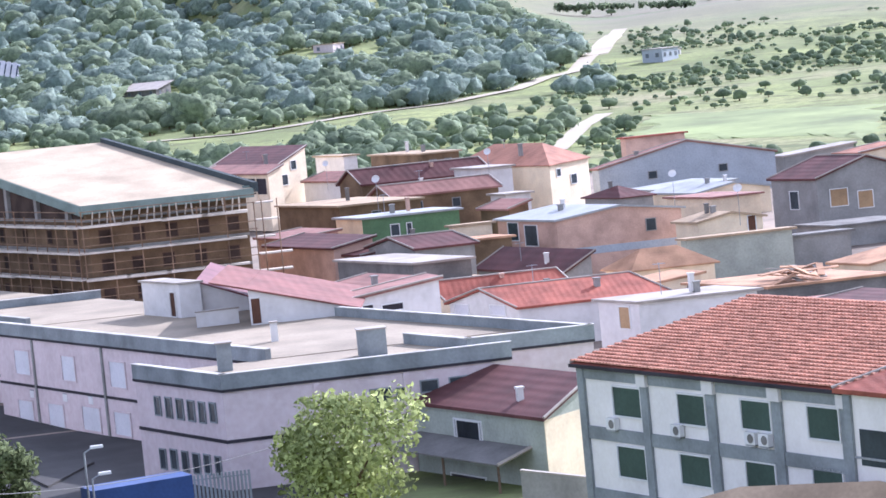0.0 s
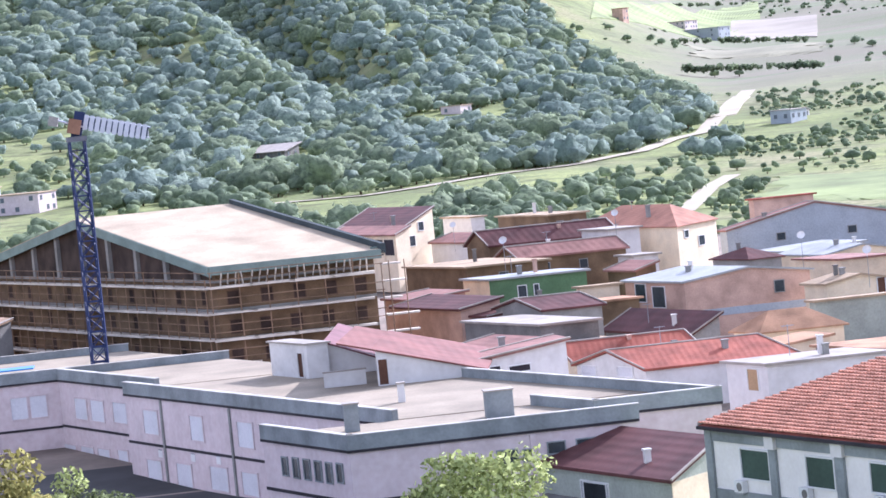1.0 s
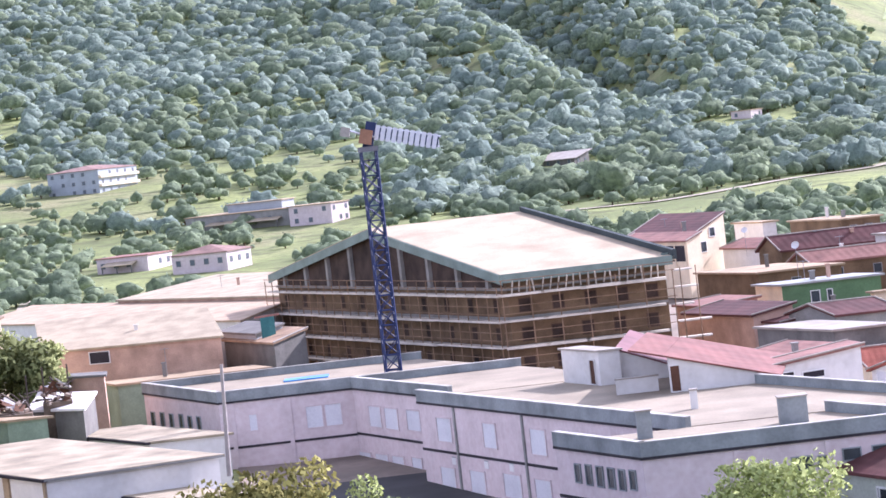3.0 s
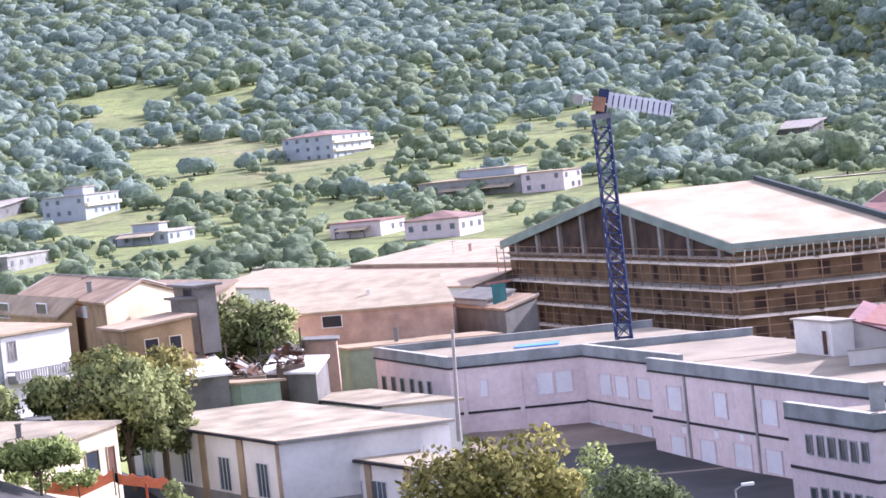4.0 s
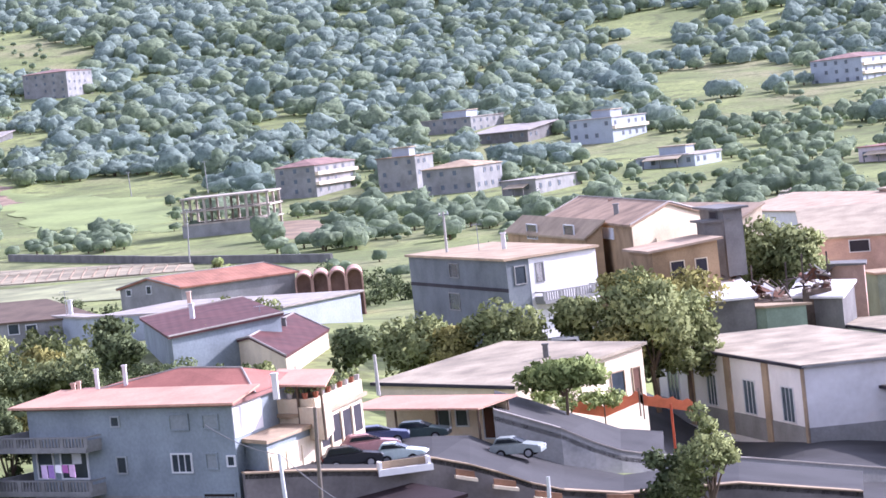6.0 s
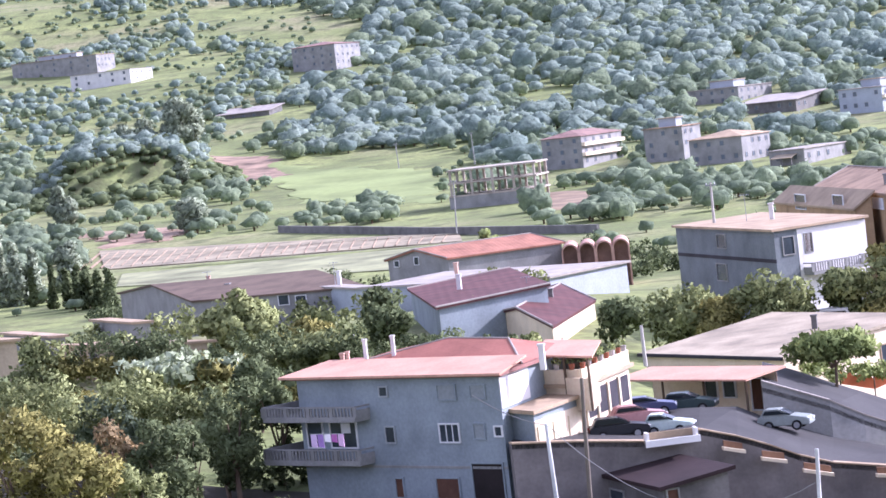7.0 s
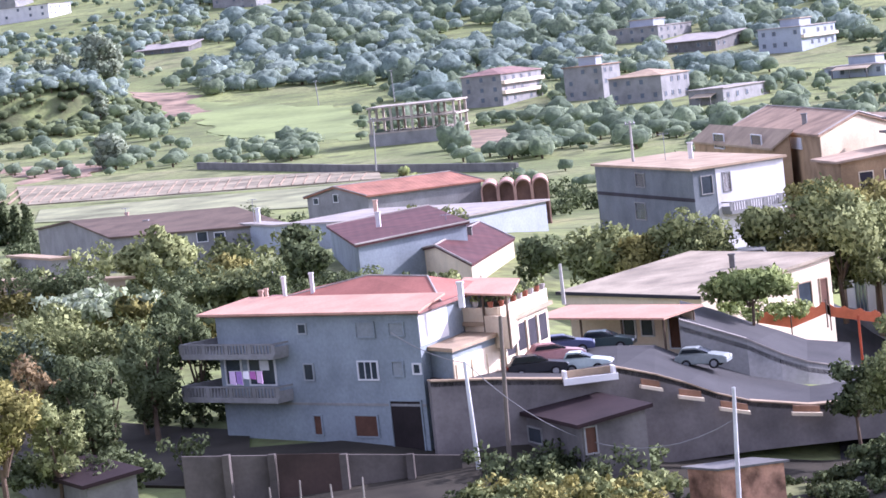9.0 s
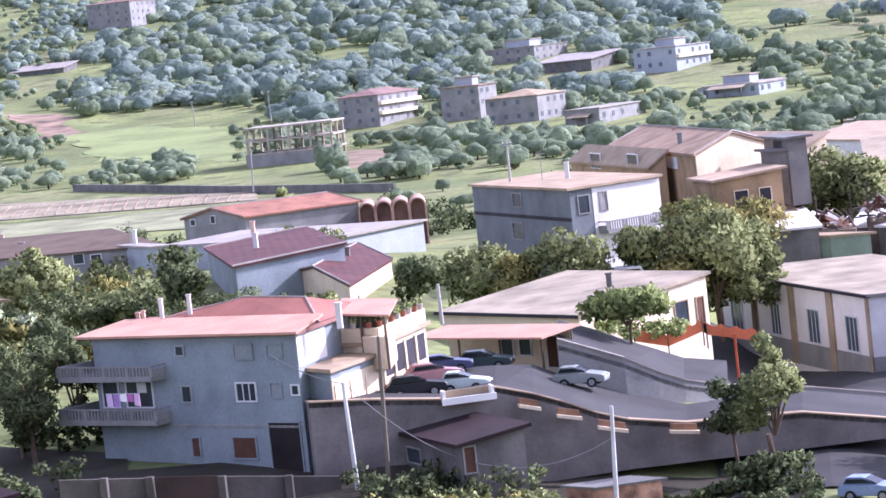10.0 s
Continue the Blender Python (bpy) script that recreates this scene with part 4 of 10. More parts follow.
def balcony(top, plot, side, s0, s1, z, rail, corner=None):
    """A slab on the wall with a balustrade of posts between rails; past a corner it runs on round the side of the house."""
    m = plot.face(side)
    bm = box(s0, s1, -0.02, 1.3, z - 0.2, z, m)
    if corner:
        add_box(bm, corner + 0.02, s1, -4.0, -0.02, z - 0.2, z, m)
    ob = part("balcony", bm, M_GREY, top)
    bm = bmesh.new()
    if corner:
        add_box(bm, s1 - 0.1, s1, -4.0, 1.2, z, z + rail - 0.02, m)
    for x0, x1, y0, y1, z0, z1 in ((s0, s1, 1.2, 1.3, z + rail - 0.1, z + rail), (s0, s1, 1.2, 1.3, z, z + 0.12)):
        add_box(bm, x0, x1, y0, y1, z0, z1, m)
    n = int((s1 - s0) / 0.28)
    for i in range(n + 1):
        s = s0 + (s1 - s0) * i / n
        w = 0.16 if i % 7 == 0 else 0.05
        add_box(bm, s - w, s + w, 1.21, 1.29, z + 0.1, z + rail - 0.1, m)
    for s in (s0, s1):
        add_box(bm, s - 0.05, s + 0.05, 0, 1.3, z + rail - 0.1, z + rail, m)
        add_box(bm, s - 0.05, s + 0.05, 0, 1.3, z, z + 0.5, m)
    part("balustrade", bm, M_GREY, ob)
    return ob


def house_upper_roof(top, plot):
    """The rear hipped roof of red sheets, behind the pale front slope, with pale ridge caps."""
    a, b, h = plot.la, plot.lb, plot.h
    bm = bmesh.new()
    e = [plot.at(-0.2, 3.6, h + 0.25), plot.at(a * 0.92, 3.6, h + 0.25), plot.at(a * 0.92, b + 3.5, h + 0.25), plot.at(-0.2, b + 3.5, h + 0.25)]
    r = [plot.at(2.6, b * 0.5 + 3, h + 1.35), plot.at(a * 0.45, b * 0.5 + 3, h + 1.5)]
    v, w = [bm.verts.new(p) for p in e], [bm.verts.new(p) for p in r]
    for f in ((v[0], v[1], w[1], w[0]), (v[1], v[2], w[1]), (v[2], v[3], w[0], w[1]), (v[3], v[0], w[0]), (v[3], v[2], v[1], v[0])):
        bm.faces.new(f)
    part("rear_roof", bm, mat("faded_red_sheet", "9c6658", vary=0.1), top)
    bm = bmesh.new()
    for p, q in ((r[0], r[1]), (e[1], r[1]), (e[0], r[0])):
        add_rod(bm, p, q, 0.07, sides=6)
    part("ridge_cap", bm, M_PALE, top)
    # flat front slope
    bm = bmesh.new()
    slab(bm, [plot.at(-0.5, -0.7, h + 0.24), plot.at(a + 1.2, -0.7, h + 0.24), plot.at(a - 0.8, 3.8, h + 0.75), plot.at(-0.5, 3.8, h + 0.75)], 0.14)
    part("front_roof", bm, M_PALEROSE, top)
    m = plot.face("R")
    # white panel: sunlight on the gable side put into the colour
    part("gable_panel", box(0.02, 4.6, -0.02, 0.06, h - 1.9, h - 0.1, m), M_WHITE, top)


def laundry(p, q):
    p, q = Vector(p), Vector(q)
    top = tagged(empty("laundry", *p), "violet and white washing hung along a balcony line", "laundry")
    bm = bmesh.new()
    add_rod(bm, (0, 0, 0), q - p, 0.015, sides=4)
    part("line", bm, M_METAL, top)
    rng = random.Random(2)
    for i, c in enumerate(("b9a2c4", "8d6fa8", "d8d2dc", "a05f9a", "c9a6c8")):
        a = (q - p) * (i / 5 + 0.02)
        b = a + (q - p) * 0.16
        dn = Vector((0, 0, rng.uniform(0.45, 0.8)))
        bm = bmesh.new()
        o = Vector((0, 0.03, 0))
        add_prism(bm, [a, b, b - dn, a - dn * 0.9], [a + o, b + o, b - dn + o * 3, a - dn * 0.9 + o * 2])
        part("cloth", bm, mat("cloth_" + c, c, vary=0.08), top)
    return top


def balustrade(plot):
    """A planter balustrade with pots and flowers along the porch's edges."""
    top = tagged(empty("planter_balustrade", *plot.base), "cream planter balustrade with pots of flowers above the porch", "balustrade")
    rng = random.Random(6)
    for side, ln in (("R", plot.lb), ("L", plot.la)):
        m = plot.face(side)
        part("panel", box(0, ln, -0.15, 0.1, plot.h + 0.2, plot.h + 1.05, m), M_CREAM, top)
        for i in range(int(ln / 1.2)):
            s = 0.6 + i * 1.2
            c = m @ Vector((s, 0, plot.h + 1.05))
            bm = bmesh.new()
            add_rod(bm, c, c + Vector((0, 0, 0.35)), 0.14, 0.2, 8)
            part("pot", bm, mat("pot_" + ("a" if i % 2 else "b"), "b9b0a8" if i % 2 else "a2654d", vary=0.1), top)
            v, f, w = leaf_cloud(np.random.default_rng(i), np.array([[c.x, c.y, c.z + 0.55]]), np.array([0.3]), 60, 0.1)
            cloud_mesh("plant", v, f, w, M_LIME if i % 2 else M_DARKLEAF, top)
    return top


def planter(p, q):
    p, q = Vector(p), Vector(q)
    top = tagged(empty("planter", *p), "pale cement planter ledge on top of the retaining wall", "planter")
    d = (q - p)
    d.z = 0
    m = Matrix.Identity(4)
    u = d.normalized()
    m.col[0], m.col[1] = (*u, 0), (-u.y, u.x, 0, 0)
    ln = d.length
    part("trough", box(0, ln, -0.6, 0.3, 0, 0.22, m), M_DGREY, top)
    part("rim", box(-0.1, ln + 0.1, -0.72, -0.6, -0.08, 0.3, m), M_GYMWHITE, top)
    part("rear_edge", box(0, ln, 0.3, 0.42, 0, 0.62, m), M_BEIGE, top)
    for s in (0, ln - 0.15):
        part("end", box(s, s + 0.15, -0.6, 0.3, 0.22, 0.7, m), M_GYMWHITE, top)
    return top


def niche(p, q):
    """A niche in the wall: orange-brown back and pale sill, sunlight put into both colours."""
    p, q = Vector(p), Vector(q)
    top = tagged(empty("wall_niche", *p), "orange-brown niche with a pale sill in the retaining wall", "niche", "wall niches")
    u = (q - p).normalized()
    m = Matrix.Identity(4)
    m.col[0], m.col[1] = (*u, 0), (-u.y, u.x, 0, 0)
    ln = (q - p).length
    part("back", box(0, ln, -0.06, 0.1, 0.14, 0.5, m), mat("sunlit_niche_back", "8a6a54", vary=0.3), top)
    part("sill", box(-0.1, ln + 0.1, -0.35, 0.1, -0.06, 0.14, m), M_CREAM, top)
    return top


def mesh_fence(line, height):
    top = tagged(empty("mesh_fence", *line[0]), "sagging orange plastic mesh fence by the gym", "fence")
    net = mat("orange_mesh", "d8784e", vary=0.12, rough=0.6)
    for p, q in zip(line[:-1], line[1:]):
        p, q = Vector(p) - Vector(line[0]), Vector(q) - Vector(line[0])
        bm = bmesh.new()
        n = 10
        up = Vector((0, 0, height))
        for i in range(n):
            a, b = p.lerp(q, i / n), p.lerp(q, (i + 1) / n)
            w = Vector((0, 0.04, 0))
            sa, sb = up * (0.85 + 0.15 * math.cos(i * 2.1)), up * (0.85 + 0.15 * math.cos(i * 2.1 + 2.1))
            add_prism(bm, [a, b, b + sb, a + sa], [a + w, b + w, b + sb + w, a + sa + w])
        part("net", bm, net, top)
        bm = bmesh.new()
        add_rod(bm, p - Vector((0, 0, 1)), p + up * 1.1, 0.05)
        part("stake", bm, M_BARK, top)
    return top


def open_frame(x, y, z, width, height):
    top = tagged(empty("concrete_frame", x, y, z), "unfinished concrete frame of two slabs on bare columns", "building")
    conc = mat("pale_raw_concrete", "b0a698", vary=0.15)
    w, dp = width / 2, width * 0.35
    for k in range(3):
        zz = height * (k + 1) / 3
        part("slab", box(-w, w, -dp, dp, zz - 0.35, zz), conc, top)
    for i in range(5):
        for sy in (-dp + 0.5, 0, dp - 0.5):
            part("column", box(-w + 0.6 + i * (width - 1.2) / 4 - 0.25, -w + 0.6 + i * (width - 1.2) / 4 + 0.25, sy - 0.25, sy + 0.25, -2, height - 0.3), conc, top)
    part("infill_wall", box(-w, w, -dp + 0.1, -dp + 0.4, -2, height / 3), M_GREY, top)
    return top


def board_pile(p):
    top = tagged(empty("board_pile", *p), "untidy heap of weathered boards and pale sheets", "boards")
    rng = random.Random(9)
    for i in range(16):
        m = pose(rng.uniform(-2.5, 2.5), rng.uniform(-2, 2), rng.uniform(0, 0.9), rng.uniform(-12, 12), rng.uniform(-14, 14), rng.uniform(0, 180))
        part("board", box(-1.6, 1.6, -0.3, 0.3, -0.04, 0.04, m), M_TAN if i % 3 else M_PALE, top)
    return top


def yard():
    """Asphalt round the gym and the school, following the ground."""
    verts, faces, n = [], [], 0
    azs, ds = np.linspace(-4.5, 14, 40), np.linspace(150, 240, 20)
    for d in ds:
        for az in azs:
            p = heading(az) * d
            verts.append((p.x, p.y, ground_z(p.x, p.y) + 0.15))
    for i in range(19):
        for j in range(39):
            k = i * 40 + j
            faces.append((k, k + 1, k + 41, k + 40))
    return tagged(part("pavement", (verts, faces), M_ASPHALT, None), "dark grey asphalt yard round the gym and school", "pavement", kind="structure")


M_ROAD = mat("pale_road", "a89f8c", vary=0.12, scale=0.1)
M_PLOUGH = mat("ploughed_earth", "948a72", vary=0.22, scale=0.5, fine=4)
M_MEADOW = mat("meadow_grass", "808b56", vary=0.22, scale=0.12, fine=1.6)
M_SAND = mat("dry_grass", "85826a", vary=0.14, scale=0.1, fine=2)
M_PALEYARD = mat("white_gravel", "989083", vary=0.1, scale=0.1)


def town_ground():
    """Dusty lanes and yards between the town houses, following the ground."""
    verts, faces = [], []
    azs, ds = np.linspace(3, 34, 60), np.linspace(200, 440, 40)
    for d in ds:
        for az in azs:
            p = heading(az) * d
            verts.append((p.x, p.y, ground_z(p.x, p.y) + 0.12 + 0.05 * (d > 240)))
    for i in range(39):
        for j in range(59):
            k = i * 60 + j
            faces.append((k, k + 1, k + 61, k + 60))
    dusty = mat("dusty_lane", "8c7f72", vary=0.22, scale=0.25, fine=3)
    return tagged(part("pavement", (verts, faces), dusty, None), "dusty brown lanes and yards between the town houses", "pavement", kind="structure")


def aerial(top, plot, a, b, z, height):
    """A television aerial: a thin mast with a boom and short bars."""
    bm = bmesh.new()
    p = plot.at(a, b, z)
    add_rod(bm, p - Vector((0, 0, 0.8)), p + Vector((0, 0, height)), 0.035, sides=5)
    add_rod(bm, p + Vector((-0.5, 0, height - 0.1)), p + Vector((0.5, 0, height - 0.1)), 0.025, sides=4)
    for i in range(5):
        x = -0.45 + i * 0.22
        add_rod(bm, p + Vector((x, -0.3, height - 0.1)), p + Vector((x, 0.3, height - 0.1)), 0.02, sides=4)
    part("aerial", bm, M_METAL, top)


def pent(top, plot, side, s0, s1, z, deep, drop, material):
    """A lean-to roof along a wall, on a plank edge and posts."""
    m = plot.face(side)
    bm = bmesh.new()
    pts = [m @ Vector(p) for p in ((s0, 0.0, z), (s1, 0.0, z), (s1, deep, z - drop), (s0, deep, z - drop))]
    slab(bm, pts, 0.1)
    part("lean_to_roof", bm, material, top)
    bm = bmesh.new()
    add_rod(bm, m @ Vector((s0, -0.0, z - 0.02)), m @ Vector((s0, deep, z - drop - 0.02)), 0.14, sides=4)
    part("verge_plank", bm, M_PALE, top)
    for s in (s0 + 0.2, (s0 + s1) / 2, s1 - 0.2):
        bm = bmesh.new()
        add_rod(bm, m @ Vector((s, deep - 0.15, -2)), m @ Vector((s, deep - 0.15, z - drop - 0.05)), 0.09, sides=6)
        part("post", bm, M_BARK, top)


def canopy(label, plot, roof, posts=3, low=True, rear=None, rise=0.35):
    """An open canopy: a sheet roof on slender posts with a low parapet."""
    top = tagged(empty("canopy", *plot.base), label, "canopy")
    a, b, h = plot.la, plot.lb, plot.h
    bm = bmesh.new()
    slab(bm, [plot.at(-0.6, -0.6, h), plot.at(-0.6, b + 0.4, h + rise), plot.at(a + 0.4, b + 0.4, h + rise), plot.at(a + 0.4, -0.6, h)], 0.12)
    part("roof", bm, roof, top)
    for i in range(posts):
        for k in (0, 1):
            bm = bmesh.new()
            p = plot.at(a * i / (posts - 1), b * k, 0)
            add_rod(bm, p - Vector((0, 0, 1)), p + Vector((0, 0, h + 0.2 * k)), 0.08, sides=6)
            part("post", bm, M_BARK, top)
    for side, ln in (("L", a), ("R", b)) if low else ():
        part("low_wall", box(0, ln, -0.15, 0.05, -1.0, 0.9, plot.face(side)), M_CREAM, top)
    part("rear_wall", box(0, a, -0.1, 0.1, -1, h, Matrix.Translation(plot.v * b) @ plot.face("L")), rear or M_GREY, top)
    return top


def palisade(p, q, height, colour_mat, label):
    """A fence of upright slats between two rails."""
    p, q = Vector(p), Vector(q)
    top = tagged(empty("fence", *p), label, "fence")
    n = int((q - p).length / 0.28)
    for i in range(n + 1):
        c = (q - p) * (i / n)
        part("slat", box(-0.07, 0.07, -0.03, 0.03, -height, 0, Matrix.Translation(c)), colour_mat, top)
    bm = bmesh.new()
    for z in (-0.3, -height + 0.3):
        add_rod(bm, Vector((0, 0.05, z)), (q - p) + Vector((0, 0.05, z)), 0.04, sides=4)
    part("rail", bm, colour_mat, top)
    return top


def street_lamp(x, y, z, height, reach):
    top = tagged(empty("street_lamp", x, y, z), "slim street lamp with a pale head on a curved arm", "street lamp", "street lamps")
    bm = bmesh.new()
    add_rod(bm, (0, 0, -1), (0, 0, height), 0.08, 0.06)
    part("post", bm, M_METAL, top)
    bm = bmesh.new()
    add_rod(bm, (0, 0, height), (reach, 0, height + 0.25), 0.05, 0.04)
    part("arm", bm, M_METAL, top)
    part("head", box(reach - 0.1, reach + 0.65, -0.14, 0.14, height + 0.2, height + 0.36), M_FRAME, top)
    return top


def bays(top, plot, side, n, z0, z1, s0=0.3, gap=0.28):
    """Dark panels between cream columns, the open bays' shade put into their colour."""
    ln = plot.la if side == "L" else plot.lb
    w = (ln - s0 * 2) / n
    m = plot.face(side)
    for i in range(n):
        part("bay_opening", box(s0 + i * w + gap / 2, s0 + (i + 1) * w - gap / 2, -0.02, 0.03, z0, z1, m), M_DARK, top)
        part("column", box(s0 + i * w - gap / 2, s0 + i * w + gap / 2, 0, 0.14, z0 - 0.8, z1 + 0.1, m), M_CREAM, top)


def sector_spots(az0, az1, d0, d1, count, r0, r1, seed):
    """Spots on the ground within a sector of bearings and distances."""
    rng = random.Random(seed)
    out = []
    for i in range(count):
        p = heading(rng.uniform(az0, az1)) * rng.uniform(d0, d1)
        r = rng.uniform(r0, r1)
        out.append((p.x, p.y, ground_z(p.x, p.y), r, r * rng.uniform(1.1, 1.8)))
    return out


M_REDEARTH = mat("reddish_earth", "96806c", vary=0.3, scale=0.35, fine=3, other=None)
M_DRYLAWN = mat("dry_lawn", "8e906c", vary=0.25, scale=0.3, fine=3)
M_EARTH = mat("bare_earth", "8c7a64", vary=0.22, scale=0.4, fine=4)


# ---- the town behind the school ----

p_yellow_house = Plot(86.8, 375.1, 14.9, 345, 19.7, 48, 8.5, 5.5)
yellow_house = house("two-storey yellow house with maroon pitched roof and white porch", p_yellow_house, M_CREAM, M_MAROON, "mono", 2.4)

p_roof_hut = Plot(100.4, 387.2, 15.0, 345, 8.5, 98, 2.0, 3.0)
roof_hut = house("small white hut with a flat cream roof", p_roof_hut, M_WHITE, M_BEIGE, "flat")

p_porch_house = Plot(94.7, 368.0, 12.4, 345, 10.7, 98, 3.0, 3.5)
porch_house = house("low white house with a rose sheet roof", p_porch_house, M_WHITE, M_ROSE, "mono", 0.9)

p_long_house = Plot(108.6, 374.6, 14.6, 345, 14.4, 98, 5.5, 4.0)
long_house = house("long low house of brown brick under a cream slab", p_long_house, M_BROWN, M_BEIGE, "flat")

p_orange_house = Plot(113.0, 331.3, 13.5, 345, 23.5, 45, 11.8, 4.5)
orange_house = house("large cream house with an orange tiled roof", p_orange_house, M_CREAM, M_ORANGE, "hip", 2.5, ridge='L')

p_maroon_house = Plot(89.8, 338.3, 13.3, 345, 5.8, 98, 16.7, 3.0)
maroon_house = house("house with a dark maroon sheet roof", p_maroon_house, M_BROWN, M_MAROON, "gable", 1.7)

p_maroon_house_b = Plot(87.9, 318.1, 12.5, 345, 5.0, 98, 13.3, 3.0)
maroon_house_b = house("low house with a rose and maroon sheet roof", p_maroon_house_b, M_BROWN, M_ROSE, "gable", 1.2)

p_beige_house = Plot(78.0, 305.2, 12.8, 345, 14.8, 98, 9.6, 3.5)
beige_house = house("brown brick house with a cream slab roof", p_beige_house, M_BROWN, M_BEIGE, "flat")

p_green_house = Plot(76.6, 290.1, 12.1, 345, 5.8, 98, 10.9, 3.2)
green_house = house("green and beige rendered house with a pale sheet roof", p_green_house, M_GREEN, M_PALEBLUE, "flat")

p_brick_house = Plot(93.8, 274.4, 10.6, 345, 11.6, 98, 13.7, 5.0)
brick_house = house("bare brick house with a pale blue-grey gable roof", p_brick_house, M_BRICK, M_PALEBLUE, "gable", 0.9, ridge='L')

p_tile_hut = Plot(88.8, 239.0, 7.9, 345, 4.4, 98, 7.9, 3.0)
tile_hut = house("small house with a weathered tan hipped tile roof", p_tile_hut, M_CREAM, M_TAN, "hip", 1.8)

p_red_house = Plot(73.8, 228.4, 6.9, 345, 11.6, 98, 13.4, 3.5)
red_house = house("white rendered house with a red tiled gable roof", p_red_house, M_WHITE, M_RED, "gable", 1.4)

p_red_house_b = Plot(71.2, 241.7, 7.0, 345, 5.5, 98, 11.8, 3.5)
red_house_b = house("beige house with a red tiled gable roof", p_red_house_b, M_CREAM, M_RED, "gable", 1.5)

p_maroon_shed = Plot(87.7, 255.4, 6.9, 345, 16.1, 98, 2.8, 3.0)
maroon_shed = house("long shed with a maroon sheet roof", p_maroon_shed, M_GREY, M_MAROON, "mono", 1.6)

p_grey_house = Plot(75.1, 264.5, 10.2, 345, 9.4, 98, 6.1, 3.2)
grey_house = house("grey cement house with a maroon roof", p_grey_house, M_GREY, M_MAROON, "gable", 1)

p_long_grey = Plot(125.7, 348.0, 11.1, 345, 1.6, 98, 24.8, 5.0)
long_grey = house("long grey rendered hall with a brown-edged gable roof", p_long_grey, M_LBLUE, M_ROSE, "gable", 2.7, ridge='L', over=0.25)

p_brick_hut = Plot(134.7, 360.7, 14.3, 345, 1.2, 98, 8.6, 4.0)
brick_hut = house("small red brick hut with a flat tiled roof", p_brick_hut, M_BRICK, M_RED, "flat")

p_white_shed = Plot(153.1, 347.8, 10.0, 345, 2.9, 98, 10.0, 4.0)
white_shed = house("shed with a white sheet roof", p_white_shed, M_GREY, M_PALE, "mono", 0.9)

p_pale_shed = Plot(126.6, 315.6, 8.7, 345, 9.7, 98, 9.5, 4.0)
pale_shed = house("low shed with a pale grey gable roof", p_pale_shed, M_CREAM, M_PALEBLUE, "gable", 0.9, ridge='L')

p_hip_house = Plot(114.4, 309.5, 9.8, 345, 7.8, 98, 3.9, 3.0)
hip_house = house("low house with a maroon hipped roof", p_hip_house, M_GREY, M_MAROON, "hip", 1.3)

p_cream_shed = Plot(106.0, 264.6, 9.4, 345, 3.9, 98, 7.0, 4.0)
cream_shed = house("cream rendered shed with a beige gable roof and brown door", p_cream_shed, M_CREAM, M_BEIGE, "gable", 0.7, ridge='L')

p_right_house = Plot(127.9, 282.4, 11.2, 345, 8.1, 98, 11.7, 7.0)
right_house = house("two-storey grey house with a maroon hipped roof", p_right_house, M_GREY, M_MAROON, "gable", 2.0, ridge='L')

p_yard_wall = Plot(112.2, 256.5, 7.5, 345, 1.6, 98, 6.9, 4.0)
yard_wall = house("grey cement yard building without windows", p_yard_wall, M_GREY, M_DGREY, "flat")

p_stained_house = Plot(75.1, 201.5, 9.0, 345, 5.6, 98, 9.7, 4.5)
stained_house = house("stained white house with a flat pale roof and a wooden door", p_stained_house, M_WHITE, M_PALE, "flat")

p_maroon_roof_low = Plot(84.0, 187.0, 7.7, 345, 7.3, 98, 8.4, 3.5)
maroon_roof_low = house("low house with a maroon sheet roof", p_maroon_roof_low, M_GREY, M_MAROON, "mono", 1)

p_yellow_porch = Plot(84.7, 369.4, 14.5, 345, 20.0, 48, 3.5, 3.0)
yellow_porch = house("low porch with a rose sheet roof before the yellow house", p_yellow_porch, M_CREAM, M_ROSE, "mono", 0.8)

p_garage_house = Plot(54.8, 215.1, 10.7, 358, 3.7, 75, 9.0, 2.6)
garage_house = house("low white garage with two dark openings and a mauve roof", p_garage_house, M_WHITE, M_ROSE, "mono", 0.7)

p_small_maroon = Plot(51.9, 157.7, 7.7, 345, 17.7, 52, 5.3, 4.5)
small_maroon = house("small grey house with a maroon roof beside the white block", p_small_maroon, M_PALESAGE, M_MAROON, "mono", 1.6)

p_white_block = Plot(47.1, 136.1, 13.6, 98, 9.6, 166, 22.0, 8.0)
white_block = house("white two-storey block with grey bands, green shutters and red tiles", p_white_block, M_GYMWHITE, M_RED, "mono", 2.3, ridge='L')


# ---- buildings round the building site ----

p_white_hall = Plot(26.9, 349.0, 14.6, 335, 48.7, 40, 24.0, 5.0)
white_hall = house("long hall with a white sheet roof and brick walls", p_white_hall, M_BRICK, M_TANSHEET, "mono", 1.2)

p_tan_house = Plot(-3.8, 300.0, 14.0, 358, 17.6, 115, 20.8, 4.5)
tan_house = house("brick house with a large tan roof", p_tan_house, M_BRICK, M_TANSHEET, "mono", 2.4, ridge='L')

p_pink_roof_house = Plot(19.7, 331.4, 13.1, 334, 78.6, 25, 20.0, 3.0)
pink_roof_house = house("house with a wide pinkish flat roof", p_pink_roof_house, M_WHITE, M_PINKROOF, "mono", 1.0)

p_cream_villa = Plot(-14.7, 284.6, 15.3, 335, 35.0, 50, 9.0, 4.0)
cream_villa = house("cream house with a wide pale pinkish pitched roof", p_cream_villa, M_CREAM, M_PINKROOF, "mono", 3.4)

